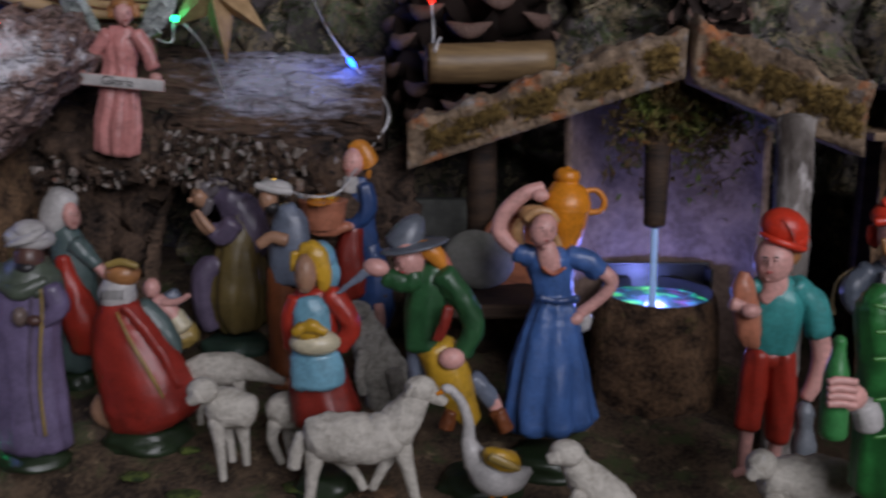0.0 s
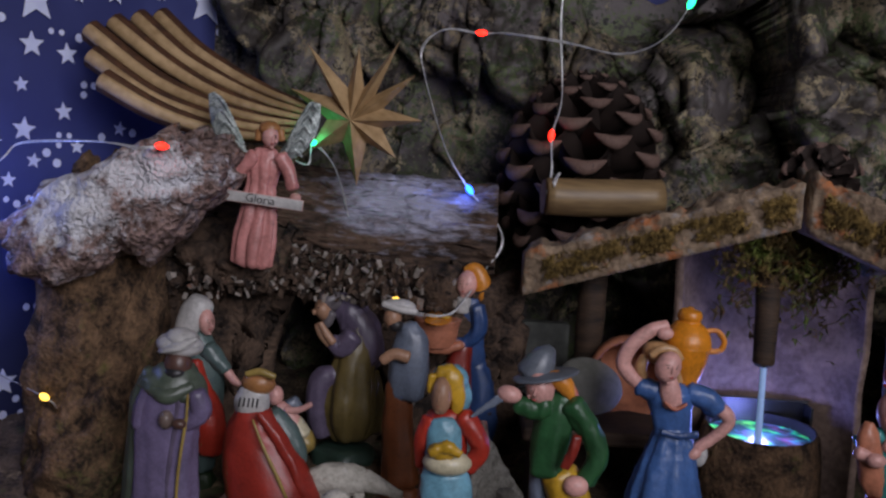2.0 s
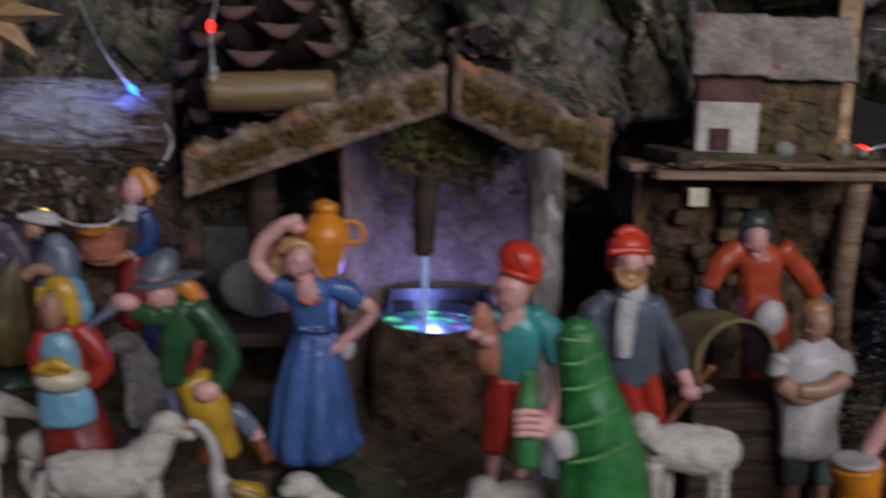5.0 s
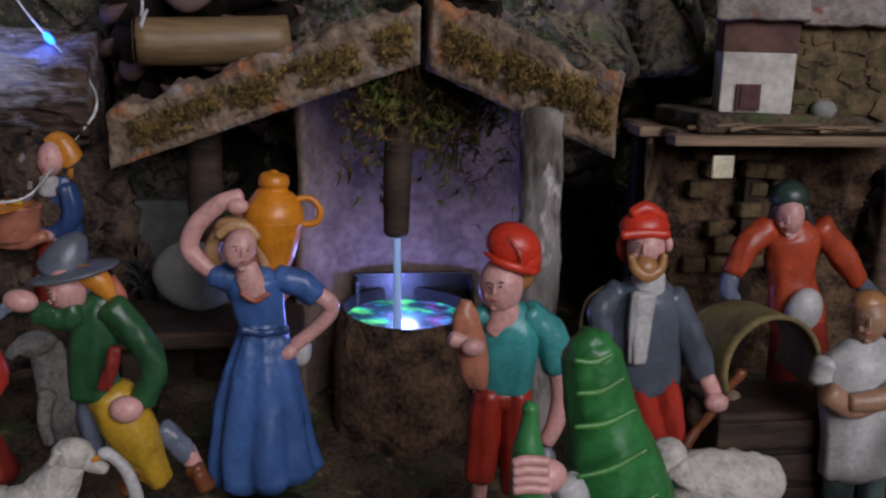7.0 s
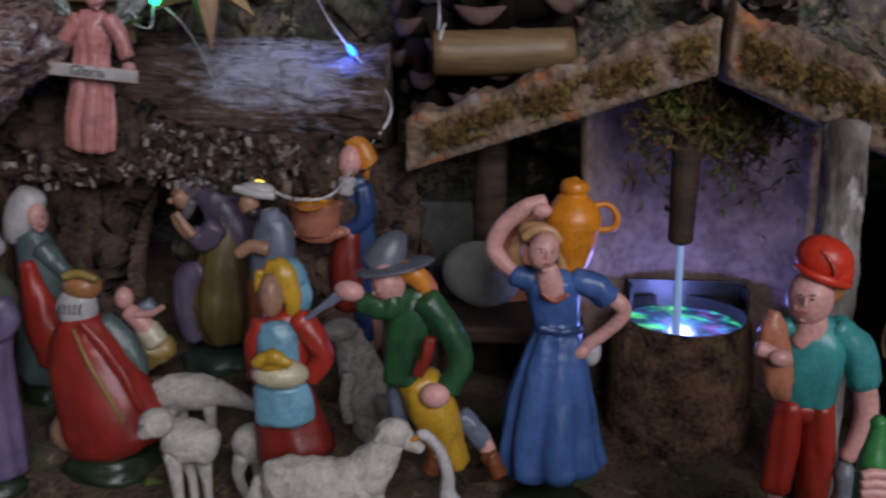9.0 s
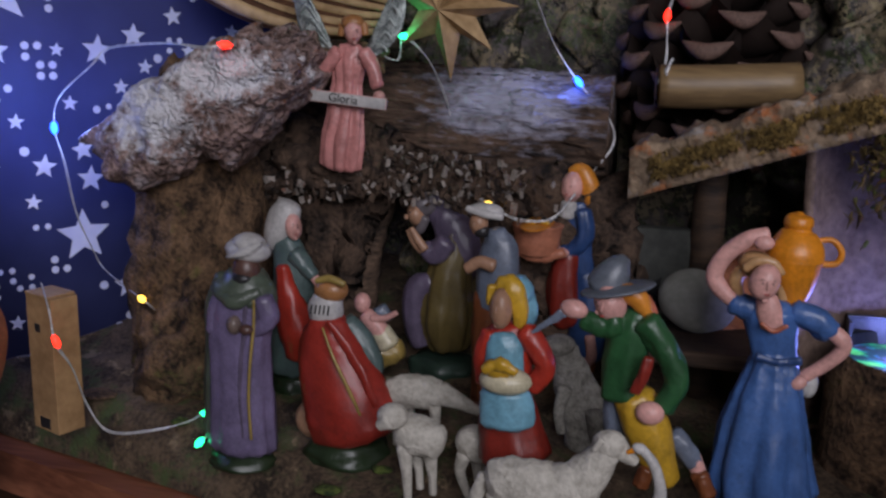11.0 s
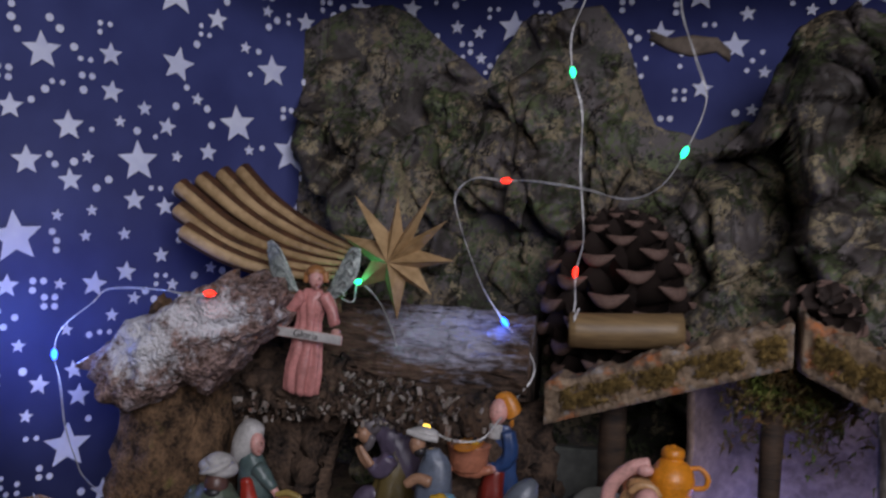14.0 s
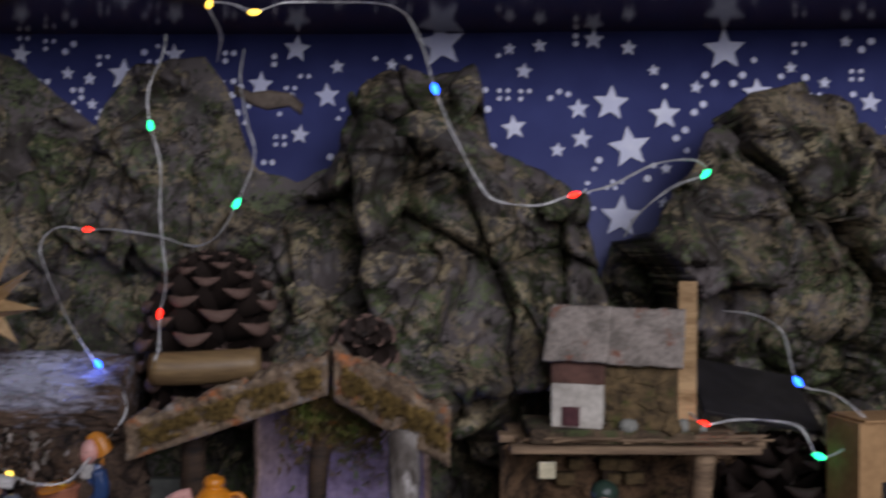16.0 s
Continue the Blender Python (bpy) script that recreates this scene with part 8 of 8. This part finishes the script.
f = Figure()
f.ball("wool", 0.1637, 0.3000, 0.0895, 0.0057, 0.0055, 0.0065, turn=0, rough=0.1)
f.limb("wool", [(0.1646, 0.2960, 0.0890, 0.0040), (0.1677, 0.2960, 0.0851, 0.0028), (0.1700, 0.2960, 0.0822, 0.0016)], 0.9)
f.limb("wool", [(0.1687, 0.3060, 0.0808, 0.0074), (0.1772, 0.3060, 0.0801, 0.0087), (0.1881, 0.3060, 0.0785, 0.0096), (0.1973, 0.3060, 0.0774, 0.0084), (0.2009, 0.3060, 0.0764, 0.0059)], 0.85, rough=0.13, seg=24)
f.limb("wool", [(0.1695, 0.3020, 0.0748, 0.0035), (0.1707, 0.3020, 0.0648, 0.0021), (0.1713, 0.3020, 0.0525, 0.0017)], 0.85)
f.limb("wool", [(0.1785, 0.3140, 0.0692, 0.0036), (0.1799, 0.3140, 0.0588, 0.0021), (0.1805, 0.3140, 0.0460, 0.0017)], 0.85)
f.limb("wool", [(0.1951, 0.3020, 0.0741, 0.0035), (0.1966, 0.3020, 0.0640, 0.0021), (0.1973, 0.3020, 0.0516, 0.0017)], 0.85)
f.limb("wool", [(0.1958, 0.3140, 0.0687, 0.0037), (0.1973, 0.3140, 0.0582, 0.0022), (0.1981, 0.3140, 0.0453, 0.0017)], 0.85)
f.done("sheep_figurine", "white plaster sheep figurine standing before the grey-jacketed man", "sheep figurine", "crib sheep")

f = Figure()
f.ball("wool", 0.1037, 0.2850, 0.0758, 0.0051, 0.0046, 0.0051, turn=0, rough=0.1)
f.limb("wool", [(0.1009, 0.2810, 0.0757, 0.0029), (0.0986, 0.2810, 0.0732, 0.0018)], 0.9)
f.limb("wool", [(0.1078, 0.2900, 0.0690, 0.0067), (0.1177, 0.2900, 0.0676, 0.0086), (0.1279, 0.2900, 0.0681, 0.0086), (0.1354, 0.2900, 0.0681, 0.0060)], 0.9, rough=0.13, seg=24)
f.limb("wool", [(0.1083, 0.2840, 0.0649, 0.0031), (0.1088, 0.2840, 0.0580, 0.0018), (0.1094, 0.2840, 0.0509, 0.0015)], 0.85)
f.limb("wool", [(0.1186, 0.2980, 0.0580, 0.0033), (0.1192, 0.2980, 0.0507, 0.0019), (0.1199, 0.2980, 0.0434, 0.0016)], 0.85)
f.limb("wool", [(0.1303, 0.2840, 0.0650, 0.0031), (0.1310, 0.2840, 0.0581, 0.0018), (0.1317, 0.2840, 0.0511, 0.0015)], 0.85)
f.limb("wool", [(0.1331, 0.2980, 0.0581, 0.0033), (0.1338, 0.2980, 0.0508, 0.0019), (0.1345, 0.2980, 0.0435, 0.0016)], 0.85)
f.done("sheep_figurine", "grey-white plaster sheep figurine resting at the man's feet", "sheep figurine", "crib sheep")

f = Figure()
f.ball("white", 0.0031, 0.3330, 0.0832, 0.0028, 0.0021, 0.0019, turn=15)
f.limb("orange", [(0.0012, 0.3330, 0.0825, 0.0011), (-0.0011, 0.3330, 0.0811, 0.0006)], 0.8)
f.limb("white", [(0.0044, 0.3330, 0.0826, 0.0017), (0.0081, 0.3330, 0.0780, 0.0019), (0.0107, 0.3330, 0.0701, 0.0021), (0.0110, 0.3330, 0.0622, 0.0030), (0.0143, 0.3330, 0.0547, 0.0056)], 0.95)
f.limb("white", [(0.0142, 0.3330, 0.0554, 0.0058), (0.0203, 0.3330, 0.0493, 0.0080), (0.0281, 0.3330, 0.0482, 0.0058), (0.0344, 0.3330, 0.0511, 0.0015)], 0.9)
f.ball("yellow", 0.0227, 0.3260, 0.0588, 0.0076, 0.0043, 0.0046, turn=24)
f.limb("gold", [(0.0183, 0.3200, 0.0624, 0.0017), (0.0246, 0.3200, 0.0593, 0.0017), (0.0292, 0.3200, 0.0574, 0.0008)], 0.6)
f.limb("orange", [(0.0201, 0.3330, 0.0428, 0.0011), (0.0199, 0.3330, 0.0370, 0.0009)], 0.85)
f.limb("orange", [(0.0244, 0.3330, 0.0430, 0.0011), (0.0251, 0.3330, 0.0371, 0.0009)], 0.85)
f.done("goose_figurine", "white painted goose figurine with yellow wings", "goose figurine", "crib geese")


# ---- light strings ----
def light_string(label, pts, bulbs):
    ls = thing("light_string", *pts[0], label, "light string", "light strings")
    bm = bmesh.new()
    tube(bm, [(*p, 0.00034) for p in pts], seg=6, steps=5)
    tube(bm, [(p[0] + 0.0007 * math.sin(i * 2.1), p[1] - 0.0004, p[2] + 0.0008 * math.cos(i * 1.7), 0.00027) for i, p in enumerate(pts)], seg=6, steps=5)
    part("wire", bm, WIRE, ls, "twisted silver wire")
    for i, colour in bulbs:
        p = Vector(pts[i])
        way = (Vector(pts[min(i + 1, len(pts) - 1)]) - Vector(pts[i - 1])).normalized()
        bm = bmesh.new()
        a, b = p - way * 0.0030, p + way * 0.0030
        tube(bm, [(*a, 0.0007), (*p.lerp(a, 0.5), 0.0015), (*p, 0.0017), (*p.lerp(b, 0.5), 0.0015), (*b, 0.0007)], seg=12, steps=3)
        part("bulb", bm, LED[colour], ls, "glowing %s bulb" % colour)


light_string("silver wire of tiny bulbs hanging down over the pine cone", [(-0.0057, 0.5000, 0.4030), (-0.0070, 0.4950, 0.3887), (-0.0125, 0.4880, 0.3678), (-0.0111, 0.4870, 0.3458), (-0.0049, 0.4860, 0.3227), (-0.0040, 0.4860, 0.2907), (-0.0008, 0.4870, 0.2525), (-0.0047, 0.4880, 0.2323), (-0.0034, 0.4830, 0.2124), (-0.0064, 0.4760, 0.2023), (-0.0005, 0.4740, 0.2132), (-0.0027, 0.4720, 0.2054)], [(3, "green"), (7, "red")])
light_string("silver wire of tiny bulbs looping across the rocks", [(0.0462, 0.4800, 0.3904), (0.0476, 0.4600, 0.3703), (0.0559, 0.4400, 0.3428), (0.0608, 0.4360, 0.3223), (0.0515, 0.4350, 0.2967), (0.0407, 0.4400, 0.2797), (0.0236, 0.4550, 0.2735), (-0.0016, 0.4700, 0.2787), (-0.0309, 0.4780, 0.2827), (-0.0456, 0.4810, 0.2828), (-0.0649, 0.4850, 0.2841), (-0.0758, 0.4880, 0.2741), (-0.0742, 0.4900, 0.2593), (-0.0616, 0.5000, 0.2230), (-0.0464, 0.5030, 0.2001), (-0.0300, 0.5000, 0.1821), (-0.0271, 0.4950, 0.1706), (-0.0351, 0.4900, 0.1576)], [(4, "green"), (9, "red"), (14, "blue")])
light_string("silver wire with a yellow bulb above the cave", [(-0.0419, 0.4780, 0.1473), (-0.0520, 0.4700, 0.1361), (-0.0654, 0.4620, 0.1361), (-0.0765, 0.4580, 0.1406), (-0.0797, 0.4560, 0.1430), (-0.0925, 0.4700, 0.1459)], [(4, "yellow")])
light_string("silver wire of tiny bulbs along the wallpaper", [(-0.1830, 0.4000, 0.2130), (-0.1833, 0.3947, 0.2148), (-0.1920, 0.3910, 0.2139), (-0.2142, 0.3990, 0.2148), (-0.2574, 0.4200, 0.2117), (-0.2657, 0.4180, 0.2041), (-0.2843, 0.4170, 0.1886), (-0.2900, 0.4190, 0.1731), (-0.2856, 0.4200, 0.1558), (-0.2886, 0.4300, 0.1300), (-0.2881, 0.4400, 0.1096), (-0.2841, 0.4450, 0.0963), (-0.2411, 0.4120, 0.0930), (-0.2370, 0.4160, 0.0877)], [(1, "red"), (7, "blue"), (12, "yellow")])
light_string("silver wire with a blue bulb at the side of the wallpaper", [(-0.3520, 0.3700, 0.1950), (-0.3380, 0.3860, 0.1840), (-0.3236, 0.4000, 0.1776), (-0.3300, 0.4060, 0.1640), (-0.3420, 0.4000, 0.1480)], [(2, "blue")])
light_string("silver wire with a green bulb by the angel", [(-0.1437, 0.4700, 0.2130), (-0.1316, 0.4720, 0.2090), (-0.1301, 0.4780, 0.2205), (-0.1203, 0.4880, 0.2090), (-0.1154, 0.5030, 0.1896), (-0.1122, 0.5070, 0.1766)], [(2, "green")])
light_string("silver wire of tiny bulbs over the mountains", [(0.0900, 0.4700, 0.4168), (0.1342, 0.4400, 0.4079), (0.1503, 0.4200, 0.3877), (0.1594, 0.4030, 0.3553), (0.1685, 0.4080, 0.3335), (0.1837, 0.4120, 0.3074), (0.1927, 0.4120, 0.2986), (0.2134, 0.4100, 0.2957), (0.2331, 0.4110, 0.3019), (0.2540, 0.4200, 0.3078), (0.2819, 0.4350, 0.3210), (0.3068, 0.4450, 0.3238), (0.3129, 0.4450, 0.3165), (0.2954, 0.4500, 0.3097), (0.2784, 0.4600, 0.2939), (0.2724, 0.4700, 0.2809)], [(3, "blue"), (8, "red"), (12, "green")])
light_string("silver wire with yellow bulbs under the shelf", [(0.0348, 0.4600, 0.3792), (0.0406, 0.4400, 0.3909), (0.0389, 0.4200, 0.4019), (0.0513, 0.4180, 0.4016), (0.0636, 0.4160, 0.3970), (0.0778, 0.4200, 0.4033), (0.0953, 0.4250, 0.4055)], [(2, "yellow"), (4, "yellow")])
light_string("silver wire with bulbs lying on the board", [(-0.2655, 0.3720, 0.1078), (-0.2578, 0.3660, 0.0971), (-0.2537, 0.3640, 0.0846), (-0.2506, 0.3700, 0.0704), (-0.2497, 0.3780, 0.0488), (-0.2377, 0.3770, 0.0390), (-0.2185, 0.3820, 0.0404), (-0.2062, 0.3920, 0.0419), (-0.2005, 0.3990, 0.0443), (-0.1911, 0.3970, 0.0437), (-0.1930, 0.3790, 0.0389)], [(2, "red"), (8, "green"), (10, "green")])
light_string("silver wire of bulbs beside the hut", [(0.2959, 0.4250, 0.1885), (0.3020, 0.4090, 0.1822), (0.3187, 0.4100, 0.1845), (0.3374, 0.4120, 0.1834), (0.3540, 0.4120, 0.1796), (0.3617, 0.4050, 0.1662), (0.3743, 0.4000, 0.1726), (0.3836, 0.3950, 0.1832), (0.3682, 0.4000, 0.1988), (0.3521, 0.4100, 0.2044), (0.3515, 0.4300, 0.2282), (0.3409, 0.4400, 0.2368), (0.3250, 0.4500, 0.2392)], [(1, "red"), (5, "green"), (7, "blue"), (9, "blue")])
